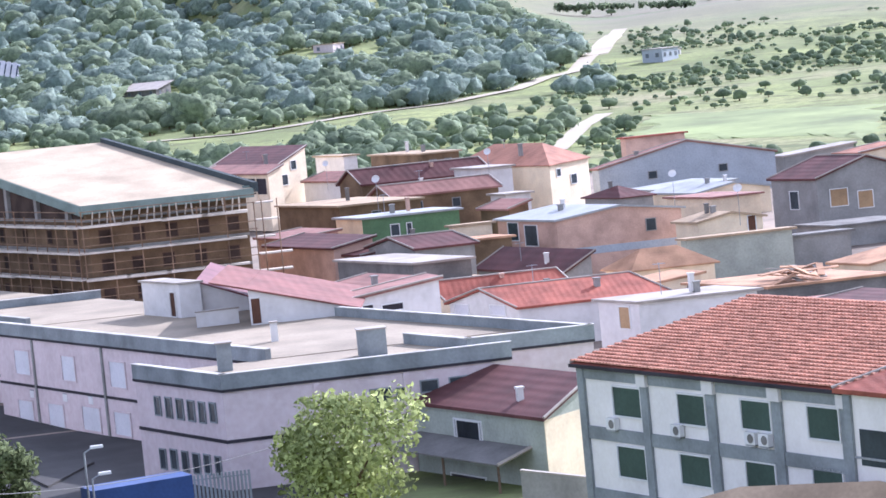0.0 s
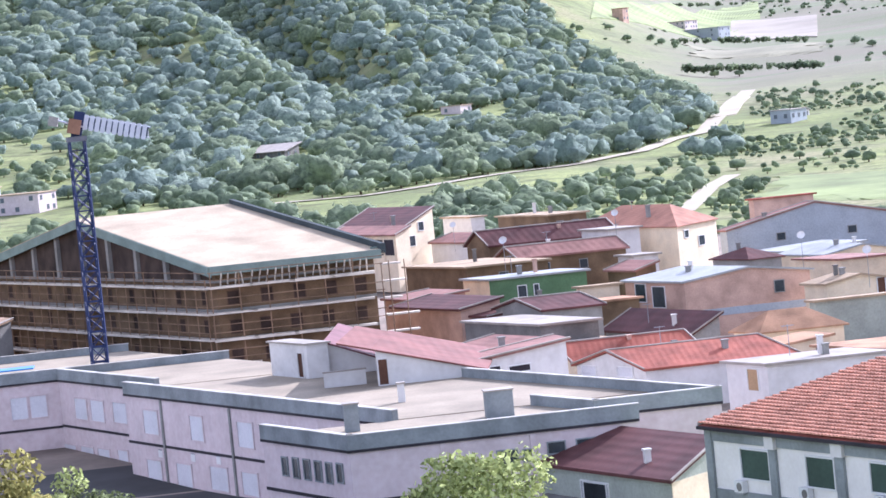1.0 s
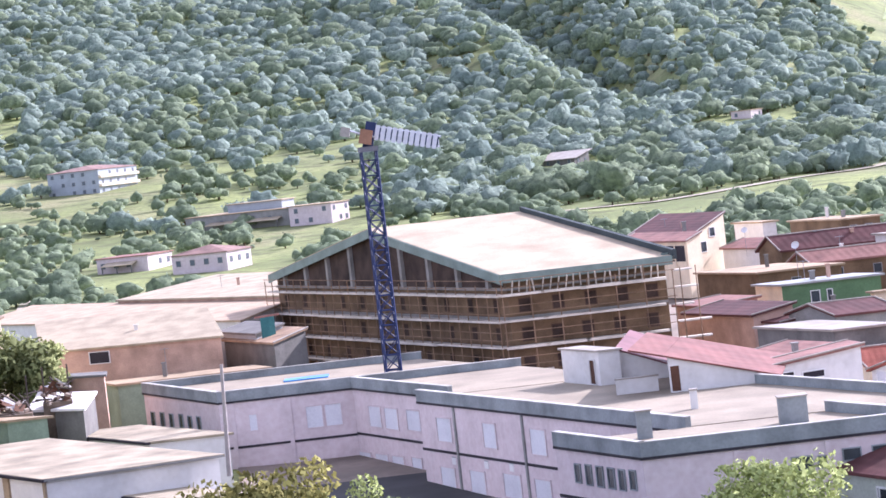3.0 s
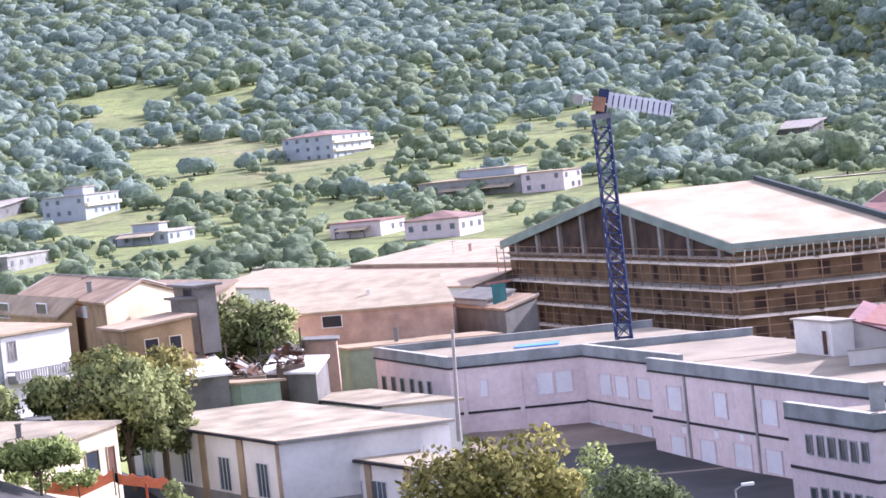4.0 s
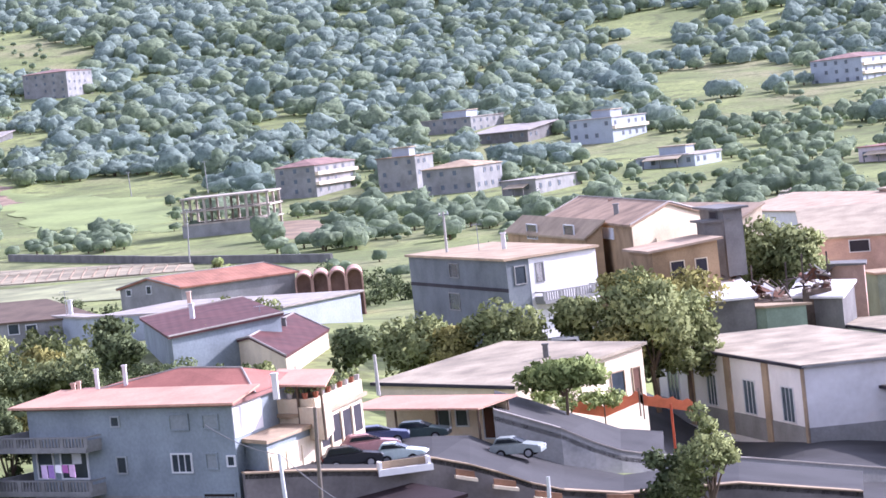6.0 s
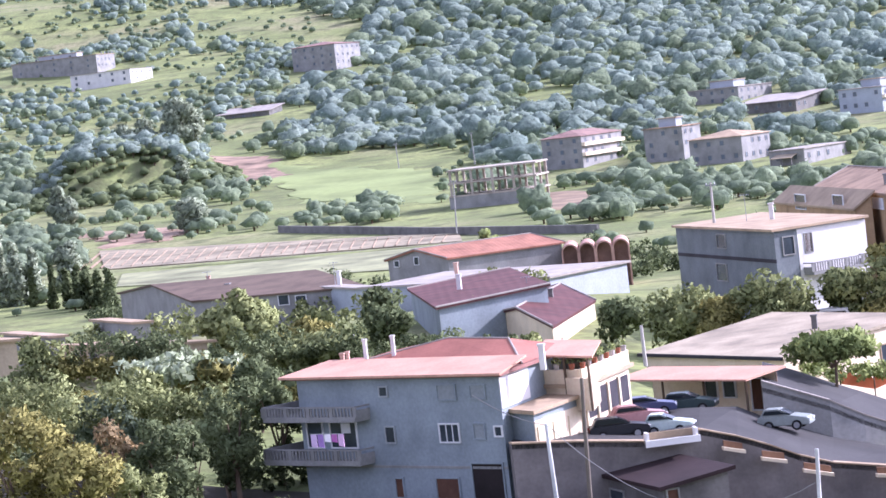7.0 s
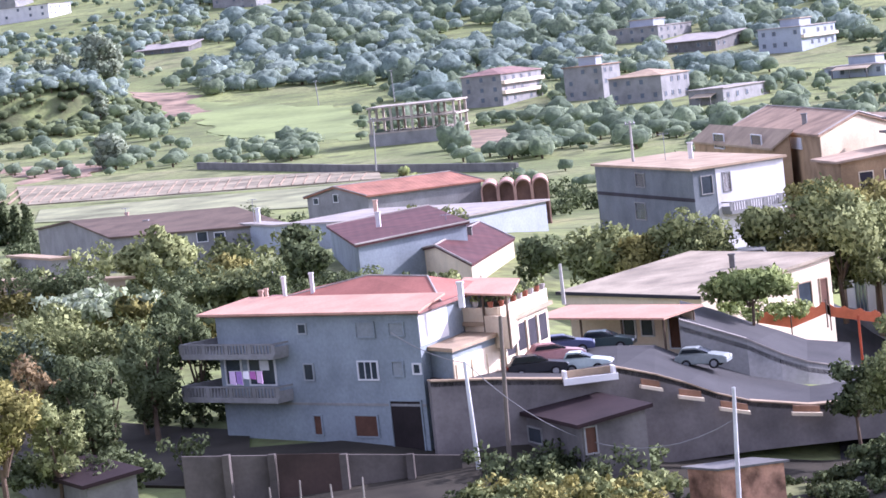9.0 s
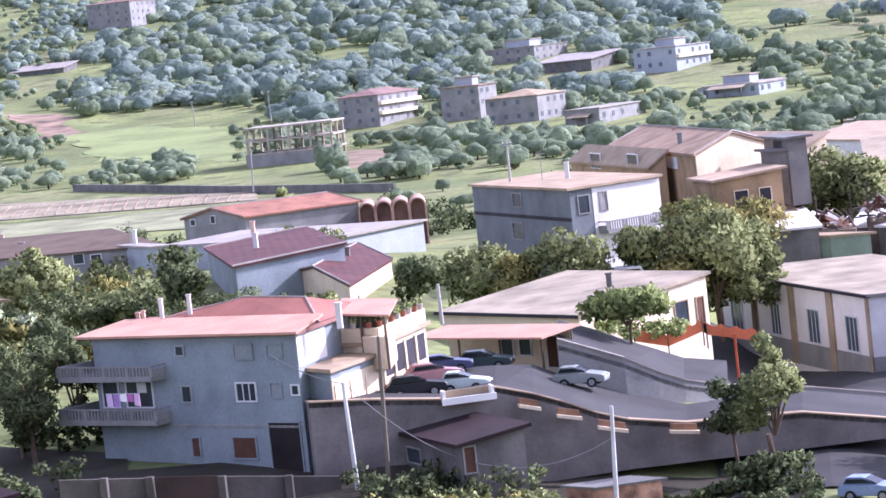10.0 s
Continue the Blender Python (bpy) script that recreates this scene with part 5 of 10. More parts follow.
p_sage_house = Plot(3.5, 285.0, 10.6, 345, 5.8, 98, 15.8, 5.0)
sage_house = house("sage green rendered house with a tan roof", p_sage_house, M_SAGE, M_BEIGE, "flat")

p_site_hall = Plot(44.1, 276.5, 17.4, 345, 70.8, 98, 16.4, 12.0)
site_hall = house("unfinished brick hall inside scaffolding under a pale gable roof", p_site_hall, M_BROWN, M_SITEROOF, "gable", 5.2, over=0.8, thick=0.5)


# ---- the gym and the houses along the road ----

p_gym = Plot(-3.6, 205.0, 10.2, 337, 33.7, 84, 13.1, 5.4)
gym = house("white gymnasium with beige pilasters and a pale flat roof", p_gym, M_GYMWHITE, M_STAINED, "flat")

p_gym_annex = Plot(8.0, 192.8, 8.1, 336, 20.6, 98, 4.8, 3.6)
gym_annex = house("low white annex with beige pilasters and a pale flat roof", p_gym_annex, M_GYMWHITE, M_STAINED, "flat")

p_back_annex = Plot(5.2, 245.9, 8.0, 338, 20.3, 98, 7.2, 4.0)
back_annex = house("low annex with a white flat roof behind the gym", p_back_annex, M_WHITE, M_STAINED, "flat")

p_concrete_house = Plot(-29.0, 236.2, 18.6, 333, 27.2, 43, 10.6, 7.5)
concrete_house = house("two-storey bare cement house with a wide beige roof slab", p_concrete_house, M_CONC, M_BEIGE, "flat")

p_ochre_house = Plot(-19.8, 264.3, 19.2, 343, 41.8, 35, 12.0, 5.0)
ochre_house = house("unfinished block house with a brown roof and yellow gable", p_ochre_house, M_OCHRE, M_BROWNROOF, "gable", 1.6, ridge='L')

p_ochre_wing = Plot(-25.2, 273.8, 18.0, 340, 34.6, 98, 1.7, 5.0)
ochre_wing = house("bare block wing with a sloping slab roof", p_ochre_wing, M_OCHRE, M_BEIGE, "mono", 1.2)

p_white_roof_house = Plot(-23.4, 188.5, 12.4, 315, 16.6, 31, 15.7, 3.2)
white_roof_house = house("low house with a wide white roof", p_white_roof_house, M_CREAM, M_STAINED, "mono", 0.9)

p_main_house = Plot(-35.1, 151.0, 16.8, 300, 16.9, 9, 8.9, 8.0)
main_house = house("three-storey pale grey-blue house with balconies and rose roof", p_main_house, M_HOUSEBLUE, M_ROSE, "flat")

p_long_shed = Plot(-99.1, 283.2, 14.6, 327, 36.7, 100, 20.9, 5.0)
long_shed = house("long grey shed with a maroon sheet roof", p_long_shed, M_GREY, M_DBROWN, "gable", 1.4)

p_blue_house = Plot(-77.9, 274.1, 14.8, 324, 14.1, 98, 2.3, 4.0)
blue_house = house("small pale blue house with a flat roof", p_blue_house, M_LBLUE, M_PALE, "flat")

p_maroon_villa = Plot(-57.5, 227.9, 15.3, 341, 30.1, 44, 11.5, 4.0)
maroon_villa = house("pale blue house with a maroon gable roof", p_maroon_villa, M_HOUSEBLUE, M_MAROON, "mono", 0.5)

p_maroon_villa_b = Plot(-46.1, 220.2, 13.4, 332, 20.8, 358, 23.8, 4.0)
maroon_villa_b = house("house with a low maroon roof and cream walls", p_maroon_villa_b, M_CREAM, M_MAROON, "gable", 1.1)

p_orange_shed = Plot(-80.2, 325.3, 14.2, 313, 14.0, 51, 15.9, 4.0)
orange_shed = house("long shed with an orange tiled gable roof", p_orange_shed, M_GREY, M_ORANGE, "gable", 1.2)

p_flat_hall = Plot(-56.1, 269.2, 14.3, 299, 26.0, 24, 14.1, 4.0)
flat_hall = house("long low hall with a wide white flat roof", p_flat_hall, M_LBLUE, M_PALE, "flat")


# ---- school: one pink building of wings round a yard ----
p_wing_a = Plot(35.5, 174.5, 9.97, 344.7, 13.2, 98, 19.3, 7.5)
p_wing_b = Plot(41.2, 185.9, 9.97, 344.7, 48.8, 98, 18.7, 8.2)
p_wing_c = Plot(31.0, 232.6, 9.97, 344.7, 23.0, 98, 16.0, 8.6)
p_wing_d = Plot(12.3, 256.6, 9.97, 344.7, 24.0, 98, 28.7, 8.8)
p_wing_e = Plot(53.2, 176.6, 9.97, 344.7, 8.2, 98, 8.7, 7.5)
school_wings = {}
school_wings["a"] = (p_wing_a)
school_wings["b"] = (p_wing_b)
school_wings["c"] = (p_wing_c)
school_wings["d"] = (p_wing_d)
school_wings["e"] = (p_wing_e)
school = school_building(school_wings)
window(school, p_wing_a, "L", 9.9, 5.8, 0.8, 1.2, M_GLASS, M_SLAB)
window(school, p_wing_a, "L", 8.2, 5.8, 0.8, 1.3, M_GLASS, M_SLAB)
window(school, p_wing_a, "L", 6.5, 5.8, 0.9, 1.3, M_GLASS, M_SLAB)
window(school, p_wing_a, "L", 4.8, 5.8, 0.9, 1.3, M_GLASS, M_SLAB)
window(school, p_wing_a, "L", 3.2, 5.8, 0.8, 1.3, M_GLASS, M_SLAB)
window(school, p_wing_a, "L", 1.6, 5.9, 0.8, 1.2, M_GLASS, M_SLAB)
window(school, p_wing_a, "L", 9.9, 2.1, 0.8, 1.3, M_GLASS, M_SLAB)
window(school, p_wing_a, "L", 8.2, 2.2, 0.9, 1.3, M_GLASS, M_SLAB)
window(school, p_wing_a, "L", 6.5, 2.2, 0.8, 1.3, M_GLASS, M_SLAB)
window(school, p_wing_a, "L", 4.8, 2.2, 0.9, 1.3, M_GLASS, M_SLAB)
window(school, p_wing_a, "L", 3.2, 2.3, 0.8, 1.2, M_GLASS, M_SLAB)
window(school, p_wing_a, "L", 1.6, 2.3, 0.7, 1.2, M_GLASS, M_SLAB)
window(school, p_wing_a, "R", 10.4, 5.9, 1.3, 0.9, M_GLASS, M_SLAB)
window(school, p_wing_a, "R", 11.9, 5.9, 0.8, 0.7, M_GLASS, M_SLAB)
window(school, p_wing_a, "R", 13.7, 6.2, 1.1, 0.7, M_GLASS, M_SLAB)
window(school, p_wing_a, "R", 15.8, 6.2, 1.4, 0.7, M_GLASS, M_SLAB)
window(school, p_wing_b, "L", 43.6, 6.0, 3.0, 2.0, M_BLIND, M_PINK)
window(school, p_wing_b, "L", 34.2, 6.0, 2.5, 2.0, M_BLIND, M_PINK)
window(school, p_wing_b, "L", 24.9, 6.0, 2.8, 2.0, M_BLIND, M_PINK)
window(school, p_wing_b, "L", 43.8, 1.8, 3.0, 1.9, M_BLIND, M_PINK)
window(school, p_wing_b, "L", 37.6, 1.9, 3.0, 1.9, M_BLIND, M_PINK)
window(school, p_wing_b, "L", 30.7, 2.1, 3.3, 1.9, M_BLIND, M_PINK)
window(school, p_wing_b, "L", 24.9, 2.1, 2.9, 1.8, M_BLIND, M_PINK)
window(school, p_wing_c, "L", 17.9, 6.1, 2.9, 1.9, M_BLIND, M_PINK)
window(school, p_wing_c, "L", 13.9, 6.1, 3.1, 1.9, M_BLIND, M_PINK)
window(school, p_wing_c, "L", 8.6, 6.2, 3.1, 1.8, M_BLIND, M_PINK)
window(school, p_wing_c, "L", 21.7, 1.6, 3.2, 1.9, M_BLIND, M_PINK)
window(school, p_wing_c, "L", 17.4, 1.7, 3.1, 1.8, M_BLIND, M_PINK)
window(school, p_wing_c, "L", 13.4, 1.8, 2.8, 1.7, M_BLIND, M_PINK)
window(school, p_wing_c, "L", 8.9, 1.9, 2.3, 1.8, M_BLIND, M_PINK)
window(school, p_wing_d, "R", 8.9, 6.5, 1.5, 2.0, M_BLIND, M_PINK)
window(school, p_wing_d, "R", 10.7, 6.5, 1.5, 2.0, M_BLIND, M_PINK)
window(school, p_wing_d, "R", 3.1, 6.6, 0.7, 1.5, M_BLIND, M_PINK)
window(school, p_wing_d, "L", 21.5, 6.1, 1.2, 1.6, M_GLASS, M_SLAB)
window(school, p_wing_d, "L", 18.3, 6.2, 1.2, 1.6, M_GLASS, M_SLAB)
window(school, p_wing_d, "L", 15.3, 6.2, 1.1, 1.6, M_GLASS, M_SLAB)
window(school, p_wing_d, "L", 12.1, 6.3, 1.1, 1.6, M_GLASS, M_SLAB)
window(school, p_wing_d, "L", 9.3, 6.3, 1.1, 1.5, M_GLASS, M_SLAB)
window(school, p_wing_d, "L", 6.5, 6.4, 1.1, 1.5, M_GLASS, M_SLAB)

p_roof_house = Plot(42.64, 223.21, 13.1, 345, 7.2, 98, 1.8, 2.83)
roof_house = house("white roof-top stair house with a brown door and pale slab", p_roof_house, M_WHITE, M_PALE, "flat", over=0.2, thick=0.16)

p_roof_house_b = Plot(45.64, 210.23, 13.1, 18, 16.0, 98, 8.6, 2.83)
roof_house_b = house("white roof-top house with a rose sheet roof falling to one side", p_roof_house_b, M_WHITE, M_DUSTYRED, "mono", -2.4, over=0.25, thick=0.14)

p_roof_house_c = Plot(44.44, 223.6, 13.0, 16, 18.0, 98, 4.0, 2.73)
roof_house_c = house("white roof-top house with a faded mauve sheet roof", p_roof_house_c, M_WHITE, mat("mauve_sheet_roof", "744e52", vary=0.12, rough=0.7), "mono", -1.6, over=0.25, thick=0.14)

bm = bmesh.new()
slab(bm, [p_roof_house_b.at(-0.25, -3.0, 3.8), p_roof_house_b.at(-0.25, -0.27, 3.05), p_roof_house_b.at(15.5, -0.27, 3.05), p_roof_house_b.at(15.5, -3.0, 3.8)], 0.14)
part("roof_overhang", bm, M_DUSTYRED, roof_house_b)
p_rose_house = Plot(59.3, 224.3, 10.2, 345, 9.2, 98, 4.4, 3.5)
rose_house = house("low house with a rose sheet roof", p_rose_house, M_WHITE, M_ROSE, "mono", 0.8)

p_maroon_low = Plot(71.8, 281.0, 7.9, 345, 10.0, 98, 4.9, 3.5)
maroon_low = house("low house with a maroon sheet roof", p_maroon_low, M_GREY, M_MAROON, "mono", 0.9)


# ---- building site ----
site_details(site_hall, p_site_hall)
scaffold(p_site_hall)
crane(29.6, 260.3, 3.5, 28.4, 98)


# ---- white block: bands, pilasters, shutters ----
window(white_block, p_white_block, "R", 4.2, 6.3, 2.5, 1.5, M_SHUT)
window(white_block, p_white_block, "R", 9.9, 6.3, 2.3, 1.5, M_SHUT)
window(white_block, p_white_block, "R", 15.2, 6.4, 2.3, 1.4, M_SHUT)
window(white_block, p_white_block, "R", 20.4, 6.4, 2.3, 1.5, M_SHUT)
window(white_block, p_white_block, "R", 4.2, 3.1, 2.5, 1.6, M_SHUT)
window(white_block, p_white_block, "R", 9.8, 3.2, 2.5, 1.5, M_SHUT)
window(white_block, p_white_block, "R", 15.2, 3.3, 2.3, 1.5, M_SHUT)
window(white_block, p_white_block, "R", 20.4, 3.4, 2.2, 1.5, M_SHUT)
strip(white_block, p_white_block, "R", 0.0, 22.0, 7.34, 7.89, M_SLAB, "band", 0.1)
strip(white_block, p_white_block, "R", 0.0, 22.0, 4.12, 4.80, M_SLAB, "band", 0.1)
strip(white_block, p_white_block, "R", 0.0, 22.0, 0.78, 1.47, M_SLAB, "band", 0.1)
strip(white_block, p_white_block, "R", -0.2, 0.4, -2, 7.95, M_SLAB, "pilaster", 0.16)
strip(white_block, p_white_block, "R", 5.6, 6.2, -2, 7.95, M_SLAB, "pilaster", 0.16)
strip(white_block, p_white_block, "R", 5.5, 6.3, 7.25, 7.9, M_WHITE, "capital", 0.3)
strip(white_block, p_white_block, "R", 11.3, 12.0, -2, 7.95, M_SLAB, "pilaster", 0.16)
strip(white_block, p_white_block, "R", 11.2, 12.1, 7.25, 7.9, M_WHITE, "capital", 0.3)
strip(white_block, p_white_block, "R", 16.6, 17.3, -2, 7.95, M_SLAB, "pilaster", 0.16)
strip(white_block, p_white_block, "R", 16.5, 17.4, 7.25, 7.9, M_WHITE, "capital", 0.3)
strip(white_block, p_white_block, "R", 21.8, 22.4, -2, 7.95, M_SLAB, "pilaster", 0.16)
strip(white_block, p_white_block, "R", 21.7, 22.5, 7.25, 7.9, M_WHITE, "capital", 0.3)
roof_tiles(white_block, p_white_block, 2.3)
strip(white_block, p_white_block, "R", -0.4, p_white_block.lb + 0.3, 7.95, 8.12, M_DARK, "gutter", 0.5)
ac = air_conditioner()
hang(ac, p_white_block, "R", 8.7, 5.2)
hang(ac, p_white_block, "R", 14.9, 5.3)
hang(ac, p_white_block, "R", 16.0, 5.3)
ac.matrix_basis = Matrix.Translation(p_white_block.base) @ p_white_block.face("R") @ pose(2.9, 0.04, 5.1, 0, 0, 180)
hang(ac, p_wing_b, "L", 42.3, 3.4)
hang(ac, p_wing_b, "L", 35.6, 3.5)
hang(ac, p_wing_b, "L", 30.6, 3.6)

p_white_block_wing = Plot(52.3, 114.4, 13.7, 98, 9.6, 166, 10.0, 8.0)
white_block_wing = house("projecting balcony end of the white block under red tiles", p_white_block_wing, M_GYMWHITE, M_RED, "mono", 2.3, ridge='L')
# flat dark panel: the unlit balcony recess put into its colour
strip(white_block_wing, p_white_block_wing, "R", 0.9, 3.6, 4.6, 6.3, M_GLASS, "balcony_opening", 0.04)
strip(white_block_wing, p_white_block_wing, "R", 0.0, 4.5, 2.6, 3.3, M_SLAB, "band", 0.1)
strip(white_block_wing, p_white_block_wing, "R", 0.0, 0.5, -2, 7.9, M_SLAB, "pilaster", 0.16)
strip(white_block_wing, p_white_block_wing, "R", 0.0, 4.5, 4.9, 5.0, M_METAL, "railing", 0.1)
pent(small_maroon, p_small_maroon, "L", 1.7, 15.1, 2.6, 2.6, 0.7, M_DGREY)
window(small_maroon, p_small_maroon, "L", 8.9, 3.0, 2.7, 1.4, M_GLASS)
# dark panel below the lean-to: the shade there put into its colour
window(small_maroon, p_small_maroon, "L", 9.4, -0.6, 4.1, 1.4, M_DARK, name="doorway")
# cream on the right wall only: sunlight put into its colour
strip(small_maroon, p_small_maroon, "R", 0, p_small_maroon.lb, -2, 4.4, M_CREAM, "side_render", 0.03)
chimney(small_maroon, p_small_maroon, 4.0, 1.5, 5.0, 0.9, 0.4, M_WHITE)
yard_wall_low = tagged(empty("yard_wall", 0, 0, 0), "low grey yard wall with a pale coping", "wall")
fence_wall("wall_face", [(46.0, 144.9, 6.9), (48.9, 141.8, 6.5)], 3.0, 0.2, M_GREY, yard_wall_low, M_PALE)

p_near_house = Plot(46.6, 114.9, 8.8, 331, 3.4, 124, 9.8, 4.0)
near_house = house("low house with a pale pinkish roof below the white block", p_near_house, M_CREAM, M_PINKROOF, "hip", 1.0)
window(garage_house, p_garage_house, "R", 1.5, 1.8, 1.9, 0.5, M_DARK)
window(garage_house, p_garage_house, "R", 4.3, 1.6, 2.0, 0.5, M_DARK)


# ---- school: pipes and things on the roof ----
strip(school, p_wing_b, "L", 41.0, 41.3, -1, 8.0, M_GREY, "downpipe", 0.14)
strip(school, p_wing_b, "L", 27.4, 27.7, -1, 8.0, M_GREY, "downpipe", 0.14)
strip(school, p_wing_a, "R", 6.0, 6.4, -1, p_wing_a.h - 0.2, M_PINK, "pilaster", 0.12)
strip(school, p_wing_a, "R", 12.0, 12.4, -1, p_wing_a.h - 0.2, M_PINK, "pilaster", 0.12)
strip(school, p_wing_d, "R", 6.4, 6.8, -1, p_wing_d.h - 0.2, M_PINK, "pilaster", 0.12)
strip(school, p_wing_d, "R", 1.0, 1.4, -1, p_wing_d.h - 0.2, M_PINK, "pilaster", 0.12)
chimney_stack_ob = empty("chimney_stack", 37.5, 182.5, 10.27, -8)
tagged(chimney_stack_ob, "square grey rendered chimney stack with a pale cap", "chimney")
part("body", box(-0.5, 0.5, -0.5, 0.5, -0.05, 1.9), M_SLAB, chimney_stack_ob)
part("cap", box(-0.58, 0.58, -0.58, 0.58, 1.9, 2.0), M_PALE, chimney_stack_ob)
vent_shaft_ob = empty("vent_shaft", 47.5, 180.5, 10.27, -8)
tagged(vent_shaft_ob, "wide grey-blue vent shaft on the flat roof", "vent")
part("body", box(-0.95, 0.95, -0.65, 0.65, -0.05, 1.8), M_SLAB, vent_shaft_ob)
part("cap", box(-1.03, 1.03, -0.73, 0.73, 1.8, 1.9000000000000001), M_PALE, vent_shaft_ob)
roof_vent_ob = empty("roof_vent", 44.4, 196.8, 10.27, -8)
tagged(roof_vent_ob, "small white roof vent with a cap", "vent")
part("body", box(-0.25, 0.25, -0.25, 0.25, -0.05, 1.4), M_WHITE, roof_vent_ob)
part("cap", box(-0.33, 0.33, -0.33, 0.33, 1.4, 1.5), M_PALE, roof_vent_ob)
low_wall_ob = empty("low_wall", 43.7, 213.6, 10.27, -8)
tagged(low_wall_ob, "low white wall between the roof-top huts", "wall")
part("body", box(-1.7, 1.7, -0.15, 0.15, -0.05, 1.2), M_WHITE, low_wall_ob)
part("cap", box(-1.78, 1.78, -0.22999999999999998, 0.22999999999999998, 1.2, 1.3), M_PALE, low_wall_ob)
window(roof_house, p_roof_house, "L", 1.3, 1.1, 0.9, 2.0, M_WOOD, M_WHITE, name="door")
window(roof_house_b, p_roof_house_b, "R", 0.5, 1.1, 0.7, 2.0, M_WOOD, M_WHITE, name="door")
roof_tarp = tagged(empty("tarpaulin", 21.8, 268.2, 10.29, -8), "crumpled blue tarpaulin lying on the flat roof", "tarpaulin")
part("sheet", box(-2.2, 2.2, -1.4, 1.4, -0.02, 0.12), mat("sky_blue_tarpaulin", "5a8fc8", vary=0.1, rough=0.5), roof_tarp)


# ---- gym details ----
window(gym, p_gym, "L", 29.6, 2.1, 2.7, 2.8, M_SKYGLASS, bars=3)
window(gym, p_gym, "L", 20.2, 2.3, 2.1, 2.5, M_SKYGLASS, bars=3)
window(gym, p_gym, "L", 11.7, 2.3, 2.4, 2.6, M_SKYGLASS, bars=3)
window(gym, p_gym, "L", 3.7, 2.3, 2.3, 2.6, M_SKYGLASS, bars=3)
strip(gym, p_gym, "L", 33.4, 34.5, -1, 5.35, M_BEIGE, "pilaster", 0.18)
strip(gym, p_gym, "L", 24.5, 25.6, -1, 5.35, M_BEIGE, "pilaster", 0.18)
strip(gym, p_gym, "L", 15.6, 16.7, -1, 5.35, M_BEIGE, "pilaster", 0.18)
strip(gym, p_gym, "L", 7.3, 8.4, -1, 5.35, M_BEIGE, "pilaster", 0.18)
strip(gym, p_gym, "L", 0.0, 0.4, -1, 5.35, M_BEIGE, "pilaster", 0.18)
strip(gym, p_gym, "L", 0, p_gym.la, -1, 0.8, M_GREY, "plinth", 0.08)
strip(gym, p_gym, "R", 0, p_gym.lb, -1, 0.8, M_GREY, "plinth", 0.08)
strip(gym, p_gym, "L", -0.35, p_gym.la + 0.35, p_gym.h - 0.05, p_gym.h + 0.18, M_DARK, "gutter", 0.48)
strip(gym_annex, p_gym_annex, "L", -0.35, p_gym_annex.la + 0.35, p_gym_annex.h - 0.05, p_gym_annex.h + 0.18, M_DARK, "gutter", 0.48)
strip(back_annex, p_back_annex, "L", -0.35, p_back_annex.la + 0.35, p_back_annex.h - 0.05, p_back_annex.h + 0.18, M_DARK, "gutter", 0.48)
strip(white_roof_house, p_white_roof_house, "L", -0.35, p_white_roof_house.la + 0.35, p_white_roof_house.h - 0.05, p_white_roof_house.h + 0.18, M_DARK, "gutter", 0.48)
strip(gym, p_gym, "R", -0.35, p_gym.lb + 0.35, p_gym.h, p_gym.h + 0.16, M_GREY, "gutter", 0.42)
window(gym_annex, p_gym_annex, "L", 17.8, 1.2, 2.1, 2.0, M_SKYGLASS, bars=3)
window(gym_annex, p_gym_annex, "L", 14.5, 1.2, 1.5, 1.8, M_SKYGLASS, bars=3)
window(gym_annex, p_gym_annex, "L", 10.7, 1.3, 2.4, 1.9, M_SKYGLASS, bars=3)
strip(gym_annex, p_gym_annex, "L", 19.4, 20.4, -1, 3.5, M_BEIGE, "pilaster", 0.15)
strip(gym_annex, p_gym_annex, "L", 11.9, 12.9, -1, 3.5, M_BEIGE, "pilaster", 0.15)
strip(gym_annex, p_gym_annex, "L", 5.1, 6.1, -1, 3.5, M_BEIGE, "pilaster", 0.15)
# duller white on this side: its deeper shade put into the colour
strip(gym, p_gym, "R", 0, p_gym.lb, 0.8, 5.35, M_WHITE, "side_render", 0.03)


# ---- the house with balconies ----
M_SHUTTER = mat("grey_shutter", "8c9293", vary=0.08)
M_GREYFRAME = mat("grey_window_frame", "9fa4a4", vary=0.08)
window(main_house, p_main_house, "L", 9.4, 7.2, 0.6, 0.5, M_GLASS, M_GREYFRAME)
window(main_house, p_main_house, "L", 4.2, 7.1, 1.4, 0.8, M_SHUTTER, M_HOUSEBLUE)
window(main_house, p_main_house, "L", 1.7, 7.1, 1.1, 0.7, M_SHUTTER, M_HOUSEBLUE)
window(main_house, p_main_house, "L", 9.2, 4.6, 0.7, 0.9, M_GLASS, M_GREYFRAME)
window(main_house, p_main_house, "L", 4.3, 4.7, 1.5, 1.0, M_GLASS, bars=3)
window(main_house, p_main_house, "L", 1.9, 4.8, 0.8, 0.8, M_SHUTTER, M_HOUSEBLUE)
window(main_house, p_main_house, "L", 0.4, 4.8, 0.5, 0.5, M_GLASS)
window(main_house, p_main_house, "L", 8.9, 1.4, 0.6, 1.1, M_WOOD, M_HOUSEBLUE)
window(main_house, p_main_house, "L", 4.9, 1.4, 1.8, 1.2, M_WOOD, M_HOUSEBLUE)
# flat panel for the garage, its unlit inside put into the colour
window(main_house, p_main_house, "L", 1.6, 1.2, 2.4, 3.4, mat("unlit_garage_tone", "2a2423", vary=0.2), M_HOUSEBLUE, name="garage_opening")
balcony(main_house, p_main_house, "L", 10.8, 18.9, 5.75, 0.75, p_main_house.la)
